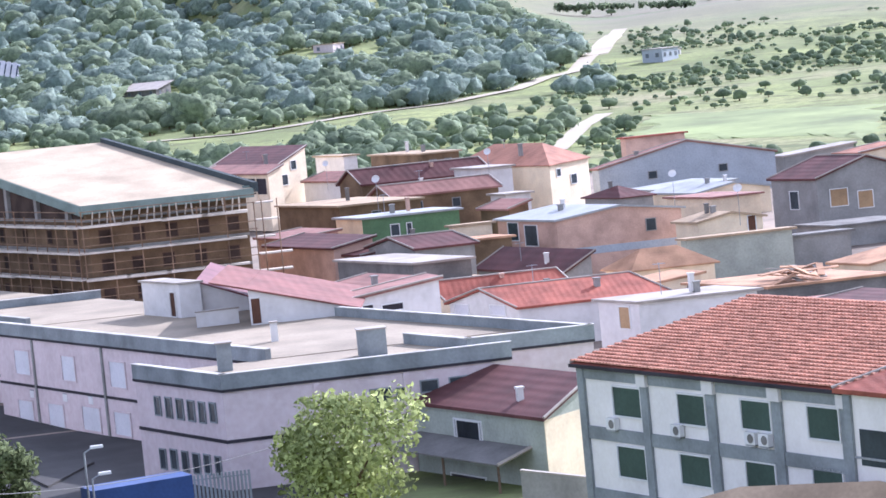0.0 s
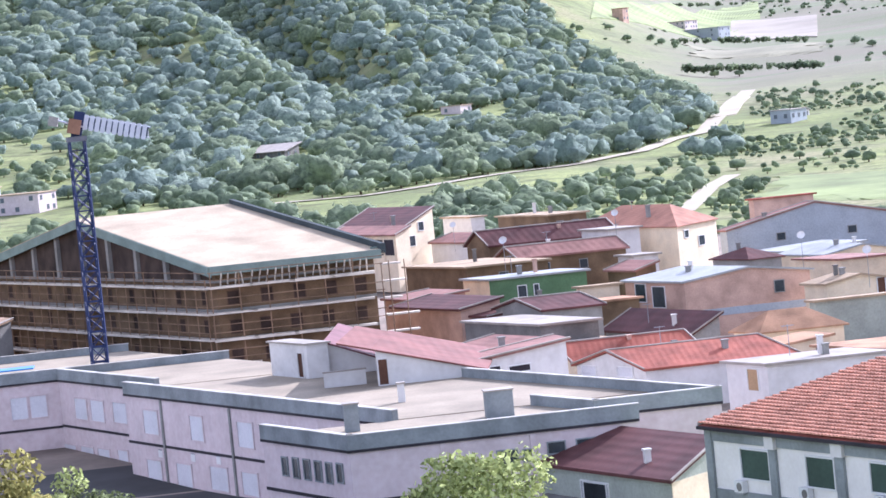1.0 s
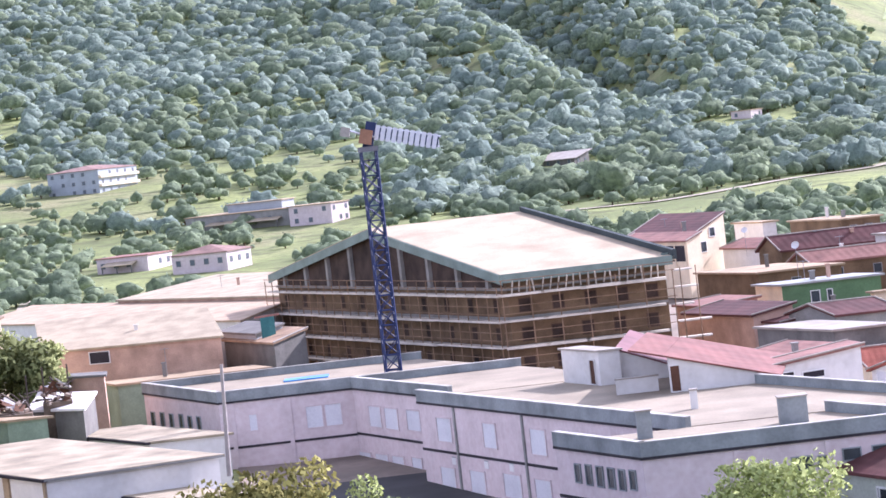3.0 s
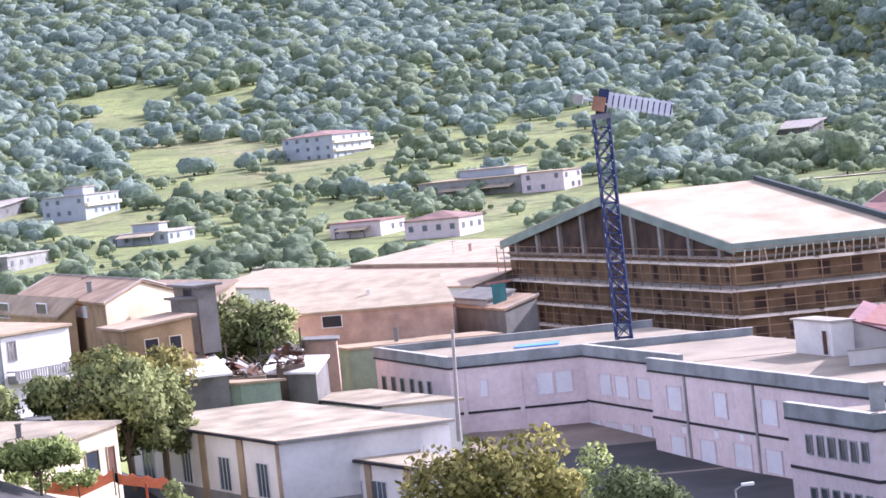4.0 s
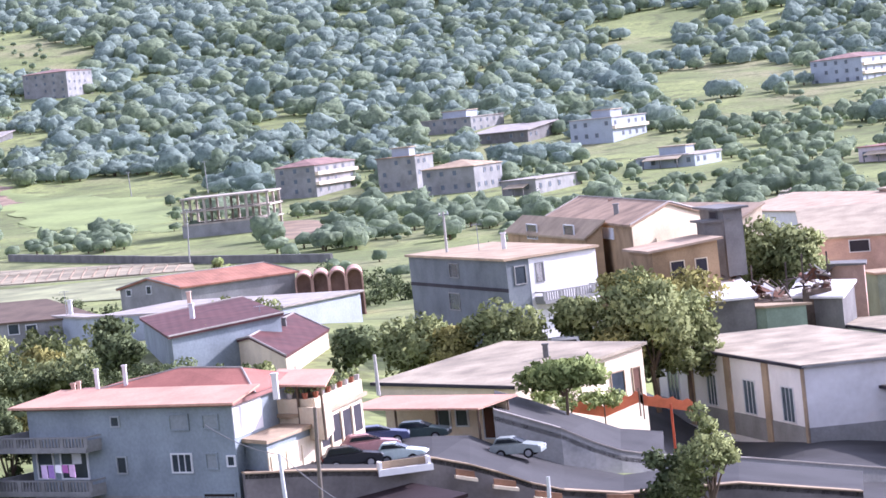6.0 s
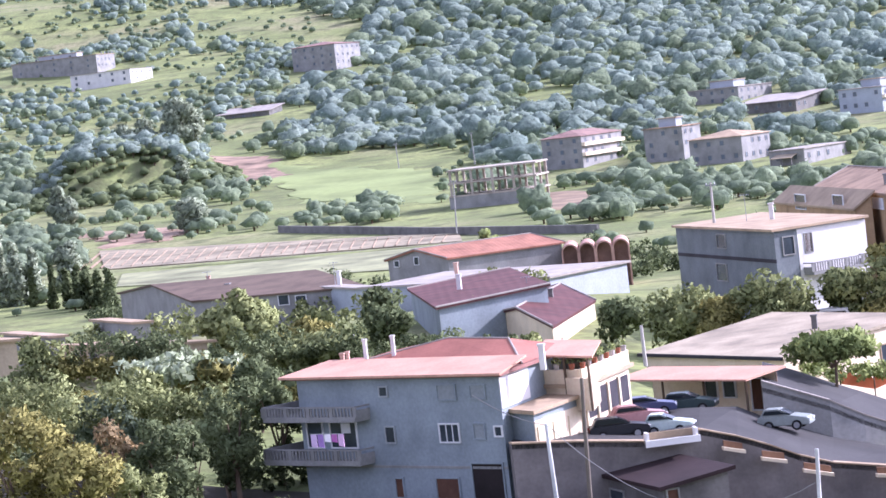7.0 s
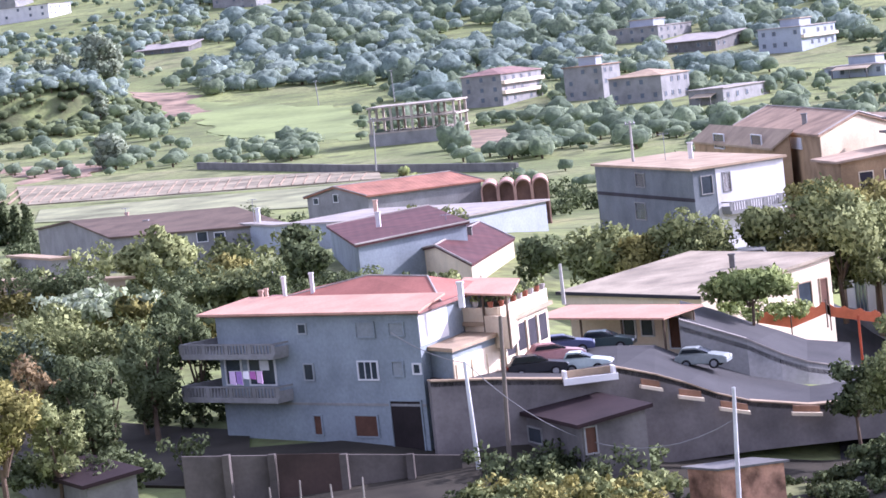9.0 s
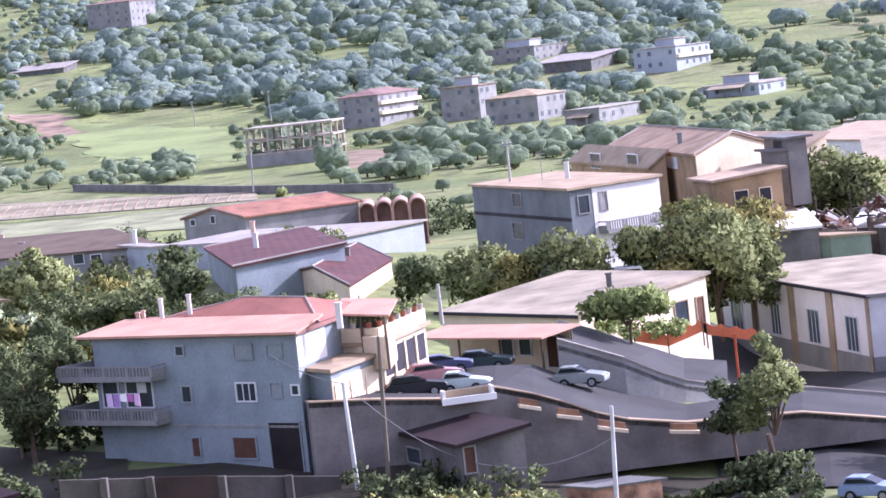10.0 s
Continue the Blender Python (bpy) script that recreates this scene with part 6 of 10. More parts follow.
balcony(main_house, p_main_house, "L", 10.8, 19.2, 3.1, 0.8, p_main_house.la)
window(main_house, p_main_house, "L", 13.2, 4.6, 2.2, 1.5, M_GLASS, name="balcony_door")
window(main_house, p_main_house, "L", 15.7, 4.6, 1.3, 1.5, M_GLASS, name="balcony_door")
strip(main_house, p_main_house, "L", 0, p_main_house.la, 2.6, 2.75, M_GREY, "band", 0.03)
house_upper_roof(main_house, p_main_house)
chimney(main_house, p_main_house, 13.2, 4.4, 8.5, 1.3, 0.22, M_WHITE)
chimney(main_house, p_main_house, 11.2, 5.2, 8.5, 1.4, 0.22, M_WHITE)
chimney(main_house, p_main_house, 15.2, 4.2, 8.5, 0.5, 0.24, M_BRICK)
chimney(main_house, p_main_house, 14.7, 4.2, 8.5, 0.6, 0.2, M_BRICK)
chimney(main_house, p_main_house, -2.0, 3.2, 8.5, 0.8, 0.32, M_WHITE)
laundry((-45.0, 145.6, 15.0), (-43.2, 146.2, 14.8))

p_terrace_house = Plot(-33.2, 150.6, 14.5, 317, 3.9, 13, 7.1, 4.6)
terrace_house = house("low pale blue annex with a terrace roof beside the balcony house", p_terrace_house, M_HOUSEBLUE, M_BEIGE, "flat")
strip(terrace_house, p_terrace_house, "R", 0, p_terrace_house.lb, 1.2, 4.15, M_CREAM, "bay_wall", 0.05)
p_awning = Plot(-23.7, 170.4, 13.3, 305, 11.0, 393, 3.0, 2.5)
awning = canopy("rose sheet awning on posts before a cream house", p_awning, M_PALEROSE, 4, False, M_CREAM, 0.3)
for s, w, z, h, fill in ((1.6, 0.9, 1.05, 2.0, M_WOOD), (4.0, 1.0, 1.4, 1.1, M_GLASS), (5.6, 1.0, 1.4, 1.1, M_GLASS)):
    window(awning, Plot(*(p_awning.base + p_awning.v * 2.88 + Vector((0, 0, 2.5))), 305, 1, 393, 1, 2.5), "L", s, z, w, h, fill)

p_porch = Plot(-31.5, 156.9, 15.1, 300, 3.1, 7, 9.6, 2.9)
porch = house("cream porch with columns and a planter balustrade", p_porch, M_CREAM, M_BEIGE, "flat")
bays(porch, p_porch, "R", 4, 0.9, 2.5)
bays(terrace_house, p_terrace_house, "R", 3, 2.2, 3.7)
p_canopy = Plot(-30.7, 155.5, 17.1, 313, 4.8, 355, 5.0, 2.3)
canopy("small rose sheet canopy on posts above the porch", p_canopy, M_PALEROSE)
balustrade(p_porch)

p_garden_shed = Plot(-25.3, 145.3, 10.4, 327, 8.9, 61, 3.8, 2.6)
# walls and roof darkened, the retaining wall's shadow put into their colours
garden_shed = house("low shed with a dark maroon roof below the retaining wall", p_garden_shed, mat("shaded_shed_cement", "6c6865", vary=0.2, streak=0.5), M_DMAROON, "mono", 0.5)
window(garden_shed, p_garden_shed, "R", 0.5, 1.8, 0.6, 1.4, M_WOOD, M_GREY)
window(garden_shed, p_garden_shed, "L", 6.6, 1.5, 1.9, 0.8, M_GLASS, M_GREY)
window(tan_house, p_tan_house, "R", 6.5, 3.5, 2.3, 1.2, M_DARK)


hang(ac, p_main_house, "L", 13.0, 5.0)
window(white_roof_house, p_white_roof_house, "R", 12.2, 1.7, 1.6, 1.7, M_GLASS, M_BEIGE)
window(white_roof_house, p_white_roof_house, "R", 14.6, 1.6, 0.9, 1.9, M_WOOD, M_BEIGE)
garden_table = tagged(empty("garden_table", -41.2, 146.0, 8.85, 30), "white plastic garden table with things on it", "table")
part("tabletop", box(-0.7, 0.7, -0.45, 0.45, 0.68, 0.74), M_FRAME, garden_table)
for sx in (-0.6, 0.6):
    for sy in (-0.36, 0.36):
        part("leg", box(sx - 0.04, sx + 0.04, sy - 0.04, sy + 0.04, 0, 0.68), M_FRAME, garden_table)
part("basin", box(-0.3, 0.25, -0.2, 0.2, 0.74, 0.98), M_BLIND, garden_table)


# ---- retaining wall, car park and ramp ----
front_line = [(-34.4, 149.5, 13.0), (-32.8, 150.4, 12.8), (-31.1, 151.3, 12.6), (-27.3, 152.6, 12.1), (-24.3, 153.7, 12.4), (-22.3, 154.6, 11.7), (-20.7, 155.3, 11.0), (-19.0, 156.1, 10.1), (-17.2, 156.9, 9.4), (-13.9, 157.7, 8.8), (-7.2, 159.2, 8.6), (-0.1, 161.0, 7.2)]
back_line = [(-38.9, 169.6, 12.4), (-36.9, 170.0, 12.2), (-34.8, 170.5, 12.1), (-30.4, 171.3, 11.7), (-26.4, 167.9, 12.0), (-24.1, 168.3, 11.8), (-22.3, 168.5, 10.9), (-20.3, 168.8, 10.2), (-18.4, 169.0, 9.4), (-14.8, 169.4, 8.3), (-7.7, 171.8, 8.2), (-0.0, 175.0, 6.4)]
retaining = tagged(empty("retaining_wall", 0, 0, 0), "tall stained grey cement retaining wall below the car park", "wall")
fence_wall("wall_face", front_line, 6.5, 0.5, M_DARKWALL, retaining, M_BEIGE)
car_park = loft("road_surface", front_line, back_line, M_ASPHALT)
tagged(car_park, "grey asphalt car park and road behind the retaining wall", "road", kind="structure")
ramp_line = [(-22.3, 167.5, 13.3), (-20.3, 167.8, 12.5), (-18.3, 168.0, 11.7), (-16.4, 169.2, 10.5), (-14.9, 170.3, 9.7), (-12.4, 172.6, 8.8), (-6.9, 175.9, 7.7), (-1.5, 180.0, 6.2), (4.1, 184.0, 4.7), (10.3, 187.7, 3.1)]
ramp_wall = tagged(empty("ramp_wall", 0, 0, 0), "pale cement parapet wall along the ramp with a white coping", "wall")
fence_wall("parapet", ramp_line, 4.0, 0.3, M_GREY, ramp_wall, M_PALE)
ramp_back = [(-24.1, 182.4, 13.0), (-22.0, 182.7, 12.2), (-19.8, 182.9, 11.2), (-17.7, 183.2, 10.3), (-16.0, 184.3, 9.4), (-13.2, 185.5, 8.8)]
ramp_road = loft("ramp_road", [(x, y, z - 0.35) for x, y, z in ramp_line[:6]], ramp_back, M_ASPHALT)
tagged(ramp_road, "dark asphalt ramp behind the parapet", "road", kind="structure")
vehicle("black hatchback parked by the porch", "2a2c30", m=pose(*(-29.5, 156.7, 11.9), 0, 0, 15), ln=3.6, wd=1.5, ht=1.3)
vehicle("pinkish white estate car with a red stripe on the car park", "a9807e", m=pose(*(-29.0, 160.4, 12.1), 0, 0, 20), ln=3.5, wd=1.5, ht=1.3)
vehicle("pale green-white hatchback behind the planter", "b9c6c0", m=pose(*(-26.8, 158.2, 11.7), 0, 0, 0), ln=3.1, wd=1.4, ht=1.3)
vehicle("dark green car under the awning", "3c4a4a", m=pose(*(-27.3, 170.0, 11.5), 0, 0, -3), ln=3.5, wd=1.5, ht=1.3)
vehicle("silver estate car on the ramp road", "8f9692", m=pose(*(-20.7, 164.7, 10.6), 0, 0, -8), ln=3.3, wd=1.45, ht=1.3)
vehicle("blue small car behind the red estate", "4c5270", m=pose(*(-29.4, 167.4, 11.8), 0, 0, 10), ln=3.3, wd=1.45, ht=1.25)
vehicle("pale blue car parked below the ramp wall", "7f8ea6", m=pose(*(-3.4, 147.0, 5.4), 0, 0, -20), ln=3.4, wd=1.5, ht=1.3)
vehicle("white van parked behind the low house", "c8cbcc", m=pose(*(-22.3, 219.9, 11.0), 0, 0, -10), van=True, ht=1.9, ln=3.8)
planter((-27.2, 152.0, 12.0), (-24.4, 153.0, 11.7))
niche((-23.0, 153.6, 11.2), (-22.0, 154.0, 10.9))
niche((-21.0, 154.6, 10.3), (-19.8, 155.0, 10.0))
niche((-18.8, 155.5, 9.3), (-17.3, 155.9, 8.9))
niche((-14.8, 156.8, 8.5), (-13.3, 157.2, 8.3))
garden = tagged(empty("garden_wall", 0, 0, 0), "low dark cement garden wall in front of the house", "wall")
# garden cement darkened: the shade on the wall is part of the colour
fence_wall("wall_face", [(-46.9, 141.4, 11.0), (-42.4, 143.4, 10.4), (-37.7, 145.2, 9.8), (-32.6, 147.4, 9.0)], 4.0, 0.3, mat("shaded_garden_cement", "5c5650", vary=0.22, streak=0.5), garden)
for px, py, pz in ((-44.6, 142.2, 10.8), (-42.3, 143.2, 10.5), (-38.6, 144.6, 10.0), (-35.2, 146.1, 9.5)):
    part("pier", box(px - 0.2, px + 0.2, py - 0.3, py + 0.12, 4.0, pz + 0.02), mat("shaded_garden_cement", "615d58"), garden)
bm = bmesh.new()
add_prism(bm, [(-42.0, 143.1, 6.5), (-38.8, 144.36, 6.5), (-38.8, 144.28, 6.5), (-42.0, 143.02, 6.5)], [(-42.0, 143.1, 10.5), (-38.8, 144.36, 10.1), (-38.8, 144.28, 10.1), (-42.0, 143.02, 10.5)])
part("gate", bm, mat("dark_brown_gate", "40332d", vary=0.25, rough=0.7), garden, "closed dark brown sheet gate")

# weeds in the dark leaf colour, partly standing in for the wall's shade
scatter_bushes("brambles", "dark grass and brambles at the foot of the retaining wall", sector_spots(-10.8, -2.5, 144.5, 153, 90, 0.4, 0.9, 56), M_DARKLEAF, 56, 0.12, 300)
for i, (px, py) in enumerate(((-43.5, 139.0), (-41.6, 139.8), (-40.1, 140.2), (-38.4, 140.6), (-36.8, 141.0))):
    stake = tagged(empty("garden_stake", px, py, ground_z(px, py)), "pale weathered wooden garden stake", "stake", "garden stakes")
    bm = bmesh.new()
    add_rod(bm, (0, 0, -0.5), (0.06 * (-1) ** i, 0, 1.5 + 0.2 * (i % 3)), 0.06, 0.045, sides=6)
    part("shaft", bm, M_PALE, stake)
p_brick_kiosk = Plot(-17.9, 144.4, 7.6, 308, 2.4, 69, 3.6, 4.0)
brick_kiosk = house("small bare brick hut with a thin slab roof", p_brick_kiosk, mat("orange_brick", "b58c72", vary=0.35, scale=3.0, fine=20, bump=0.4), M_DGREY, "flat", over=0.2, thick=0.12)


# ---- poles and cables ----
utility_pole(-31.6, 147.1, 9.2, 5.1, -0.18, label="white painted pole in front of the retaining wall", colour="d0d0ce", arm=False)
utility_pole(-30.1, 148.5, 9.2, 7.3, 0.33, label="thin weathered wooden pole", colour="6f675c", arm=False)
utility_pole(-17.0, 144.0, 5.9, 6.2, 0.37, label="white concrete pole below the ramp", colour="c8c8c6", arm=False)
utility_pole(8.3, 169.8, 13.8, 6.0, 0.31, label="grey pole in front of the school wing", colour="a49a96", arm=False)
utility_pole(-112.9, 466.5, 11.8, 8.5, 0.45)
utility_pole(-182.2, 696.6, 20.2, 5.6, -0.25)
utility_pole(-162.7, 701.4, 18.9, 7.5, -0.19)
utility_pole(-64.1, 220.9, 14.1, 0.4, 0.28)
utility_pole(-32.0, 182.2, 14.4, 1.8, -0.01, label="short pale post behind the awning", colour="b5b2aa", arm=False)
utility_pole(-37.1, 257.3, 19.2, 3.5, 0.04, label="pale concrete pole on the slope", colour="b0aca4")
cable((-31.7, 147.1, 14.2), (-16.7, 144.0, 10.4), 3.0)
cable((-36.2, 148.7, 16.1), (-31.7, 147.1, 14.2), 0.3)
cable((14.4, 149.3, 9.4), (41.2, 160.8, 9.0), 1.2)
palisade((31.0, 165.1, 6.1), (35.0, 166.4, 5.8), 2.4, M_SLAB, "grey metal palisade fence beside the school")
container = tagged(empty("container", *(27.4, 163.7, 6.5)), "blue tarpaulin-covered container by the school fence", "container")
part("side", box(-3.2, 3.2, -1.2, 1.2, -3, 0, pose(0, 0, 0, 0, 0, 8)), mat("blue_tarpaulin", "3a5080", vary=0.1, rough=0.5), container)
street_lamp(23.6, 158.3, 3.4, 6.0, 0.5)
street_lamp(23.9, 158.2, 3.4, 4.4, 0.5)


# ---- orange mesh fence by the gym ----
mesh_fence([(-19.5, 187.0, 10.5), (-17.3, 188.2, 9.8), (-14.9, 189.4, 10.5), (-14.9, 192.4, 9.9), (-11.4, 192.7, 9.1)], 0.9)
orange_post = tagged(empty("marker_post", -12.5, 185.6, 8.0), "tall orange post at the fence", "post")
part("shaft", box(-0.08, 0.08, -0.08, 0.08, -1, 2.6), mat("orange_plastic", "c4603c"), orange_post)


# ---- windows of the houses round about ----
window(concrete_house, p_concrete_house, "L", 14.0, 6.4, 2.4, 1.2, M_GLASS, M_GREY)
window(concrete_house, p_concrete_house, "R", 1.5, 6.1, 1.2, 1.5, M_GLASS, M_GREY)
# white paint that also stands for the sunlit part of this wall
strip(concrete_house, p_concrete_house, "R", 2.6, p_concrete_house.lb, -1, 7.4, M_WHITE, "rendered_face", 0.03)
window(concrete_house, p_concrete_house, "L", 14.7, 3.5, 2.8, 1.5, M_GLASS, M_GREY)
window(concrete_house, p_concrete_house, "R", 3.8, 6.1, 0.8, 1.6, M_WOOD, M_GREY)
strip(concrete_house, p_concrete_house, "L", 0.0, 27.2, 4.73, 5.05, M_DARK, "band", 0.05)
balcony(concrete_house, p_concrete_house, "R", 3.0, 9.5, 3.5, 0.9)
window(ochre_wing, p_ochre_wing, "L", 22.6, 5.2, 4.5, 1.5, M_GLASS)
window(ochre_wing, p_ochre_wing, "L", 6.5, 5.5, 4.0, 1.3, M_GLASS)
window(ochre_house, p_ochre_house, "L", 30.9, 3.7, 4.2, 1.1, M_BLIND)
window(ochre_house, p_ochre_house, "L", 10.7, 4.0, 4.7, 1.0, M_BLIND)
m = Matrix.Translation(p_ochre_house.base - ochre_house.matrix_basis.translation) @ p_ochre_house.face("R")
outline = [(0, -1), (p_ochre_house.lb, -1), (p_ochre_house.lb, p_ochre_house.h - 0.05), (p_ochre_house.lb / 2, p_ochre_house.h + 1.5), (0, p_ochre_house.h - 0.05)]
bm = bmesh.new()
add_prism(bm, [m @ Vector((q, 0.05, z)) for q, z in outline], [m @ Vector((q, -0.03, z)) for q, z in outline])
part("rendered_gable", bm, M_YELLOW, ochre_house, "pale yellow rendered gable wall")
window(white_hall, p_white_hall, "L", 17.9, 4.1, 2.3, 0.8, M_GLASS)
window(white_hall, p_white_hall, "L", 11.5, 4.0, 2.2, 0.8, M_GLASS)
window(white_hall, p_white_hall, "L", 6.8, 4.0, 2.2, 0.8, M_GLASS)
window(brick_house, p_brick_house, "L", 8.5, 3.8, 2.0, 1.9, M_GLASS)
window(brick_house, p_brick_house, "L", 5.0, 3.4, 2.4, 2.2, M_GLASS)
strip(brick_house, p_brick_house, "R", 0.0, 13.7, 1.11, 1.90, M_LBLUE, "band", 0.05)
window(cream_shed, p_cream_shed, "R", 5.8, 3.2, 0.8, 2.0, M_WOOD)
window(stained_house, p_stained_house, "L", 2.0, 3.3, 1.4, 1.7, M_OCHRE)
window(small_maroon, p_small_maroon, "L", 8.9, 3.0, 3.2, 1.5, M_GLASS)
window(red_house, p_red_house, "L", 9.5, 3.1, 2.4, 0.8, M_BLIND)
window(red_house, p_red_house, "L", 3.4, 3.2, 2.5, 0.8, M_BLIND)
window(right_house, p_right_house, "L", 4.1, 4.6, 1.5, 2.0, M_GLASS)
window(right_house, p_right_house, "R", 2.5, 4.7, 2.0, 1.9, M_OCHRE)
window(right_house, p_right_house, "R", 5.6, 4.2, 1.7, 1.9, M_OCHRE)
window(yellow_house, p_yellow_house, "R", 2.4, 3.7, 2.1, 1.4, M_GLASS)
window(yellow_house, p_yellow_house, "R", 5.2, 5.6, 1.3, 1.2, M_GLASS)
window(orange_house, p_orange_house, "R", 2.5, 3.3, 1.2, 0.9, M_GLASS)
window(orange_house, p_orange_house, "R", 6.9, 2.1, 1.7, 1.2, M_GLASS)
window(long_shed, p_long_shed, "R", 11.2, 4.4, 1.2, 1.0, M_GLASS)
window(long_shed, p_long_shed, "R", 13.3, 4.2, 1.2, 1.0, M_GLASS)
window(orange_shed, p_orange_shed, "L", 11.9, 3.6, 1.1, 0.7, M_GLASS)
window(orange_shed, p_orange_shed, "L", 7.2, 3.9, 1.0, 0.9, M_GLASS)
chimney(brick_house, p_brick_house, 6, 4, 5.4, 0.9, 0.5)
chimney(red_house, p_red_house, 3, 9, 4.2, 0.9, 0.5)
chimney(maroon_house, p_maroon_house, 3, 6, 4.0, 0.9, 0.5)
chimney(orange_house, p_orange_house, 8, 2, 6.2, 0.9, 0.5)
chimney(long_house, p_long_house, 5, 3, 4.2, 0.9, 0.5)
chimney(pale_shed, p_pale_shed, 4, 4, 4.6, 0.9, 0.5)
chimney(cream_shed, p_cream_shed, 2, 3, 4.5, 0.9, 0.5)
chimney(yellow_house, p_yellow_house, 3, 1, 6.5, 0.9, 0.5)
chimney(rose_house, p_rose_house, 3, 2, 3.8, 0.9, 0.5)
chimney(long_shed, p_long_shed, 12, 8, 5.2, 0.9, 0.5)
chimney(ochre_house, p_ochre_house, 12, 2, 5.8, 0.9, 0.5)
chimney(green_house, p_green_house, 3, 5, 3.4, 0.9, 0.5)
chimney(long_grey, p_long_grey, 1, 6, 6, 0.9, 0.5)
chimney(stained_house, p_stained_house, 2, 6, 4.6, 0.9, 0.5)


# ---- houses on the far slope ----

p_slope_block = Plot(-315.2, 1120.0, 67.3, 282, 20.9, 12, 23.4, 12.6)
slope_block = house("tall grey house with a red roof among olive trees", p_slope_block, M_GREY, M_OLDROSE, "hip", 1.6, category="house", group="houses on the slope")
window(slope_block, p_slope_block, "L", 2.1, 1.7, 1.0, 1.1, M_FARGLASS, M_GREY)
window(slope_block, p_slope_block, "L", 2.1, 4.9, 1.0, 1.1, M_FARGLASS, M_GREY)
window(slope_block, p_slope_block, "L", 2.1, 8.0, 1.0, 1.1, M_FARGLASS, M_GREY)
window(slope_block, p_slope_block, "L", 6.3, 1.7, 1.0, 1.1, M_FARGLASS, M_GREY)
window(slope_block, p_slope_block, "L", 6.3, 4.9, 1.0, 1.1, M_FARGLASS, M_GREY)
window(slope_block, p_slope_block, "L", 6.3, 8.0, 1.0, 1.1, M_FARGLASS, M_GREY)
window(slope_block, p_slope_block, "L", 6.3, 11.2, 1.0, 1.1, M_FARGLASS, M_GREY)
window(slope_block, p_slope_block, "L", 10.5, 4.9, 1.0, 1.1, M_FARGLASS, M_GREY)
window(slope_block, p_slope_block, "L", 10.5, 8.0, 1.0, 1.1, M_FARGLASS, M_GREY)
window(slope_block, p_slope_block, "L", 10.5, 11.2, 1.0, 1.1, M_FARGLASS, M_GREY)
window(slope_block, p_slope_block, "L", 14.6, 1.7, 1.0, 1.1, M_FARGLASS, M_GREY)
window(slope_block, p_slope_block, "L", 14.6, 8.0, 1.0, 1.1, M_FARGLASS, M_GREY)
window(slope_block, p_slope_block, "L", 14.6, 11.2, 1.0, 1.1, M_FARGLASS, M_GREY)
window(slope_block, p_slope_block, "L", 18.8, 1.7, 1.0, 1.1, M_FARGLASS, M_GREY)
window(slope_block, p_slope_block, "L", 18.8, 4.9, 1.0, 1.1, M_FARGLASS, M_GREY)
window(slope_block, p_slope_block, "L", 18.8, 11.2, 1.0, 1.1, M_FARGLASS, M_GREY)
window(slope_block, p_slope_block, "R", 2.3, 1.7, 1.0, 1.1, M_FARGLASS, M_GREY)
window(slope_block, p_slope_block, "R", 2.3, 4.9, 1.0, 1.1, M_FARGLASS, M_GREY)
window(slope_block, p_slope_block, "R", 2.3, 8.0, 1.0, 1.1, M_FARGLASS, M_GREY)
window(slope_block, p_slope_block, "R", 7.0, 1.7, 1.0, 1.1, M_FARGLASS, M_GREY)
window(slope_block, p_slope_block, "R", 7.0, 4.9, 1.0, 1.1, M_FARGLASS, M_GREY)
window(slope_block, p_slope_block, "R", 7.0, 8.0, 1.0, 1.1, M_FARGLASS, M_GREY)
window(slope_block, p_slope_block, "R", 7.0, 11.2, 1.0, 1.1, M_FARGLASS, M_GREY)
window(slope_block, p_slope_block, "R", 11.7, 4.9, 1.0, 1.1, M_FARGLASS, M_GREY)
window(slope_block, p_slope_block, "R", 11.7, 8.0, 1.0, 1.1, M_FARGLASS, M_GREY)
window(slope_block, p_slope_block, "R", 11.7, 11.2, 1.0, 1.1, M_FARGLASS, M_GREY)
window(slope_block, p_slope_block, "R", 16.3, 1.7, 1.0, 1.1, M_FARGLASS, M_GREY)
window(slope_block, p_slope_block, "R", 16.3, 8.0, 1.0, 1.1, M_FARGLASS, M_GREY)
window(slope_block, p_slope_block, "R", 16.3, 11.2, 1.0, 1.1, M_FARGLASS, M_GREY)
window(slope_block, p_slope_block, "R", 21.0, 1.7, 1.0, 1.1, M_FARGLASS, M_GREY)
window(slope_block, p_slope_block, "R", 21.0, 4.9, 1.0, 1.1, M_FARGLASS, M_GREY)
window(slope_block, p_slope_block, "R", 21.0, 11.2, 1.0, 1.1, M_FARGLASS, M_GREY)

p_slope_villa = Plot(-132.7, 696.4, 22.4, 287, 11.8, 17, 23.2, 8.0)
slope_villa = house("three-storey house with white balconies on the slope", p_slope_villa, M_GREY, M_OLDROSE, "hip", 1.6, category="house", group="houses on the slope")
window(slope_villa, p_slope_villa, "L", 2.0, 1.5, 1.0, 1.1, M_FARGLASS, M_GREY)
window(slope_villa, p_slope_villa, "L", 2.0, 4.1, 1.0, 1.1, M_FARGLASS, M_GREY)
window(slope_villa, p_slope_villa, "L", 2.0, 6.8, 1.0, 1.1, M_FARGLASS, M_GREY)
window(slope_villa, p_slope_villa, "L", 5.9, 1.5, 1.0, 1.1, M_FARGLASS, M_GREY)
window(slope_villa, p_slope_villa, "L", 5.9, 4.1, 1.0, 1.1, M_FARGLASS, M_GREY)
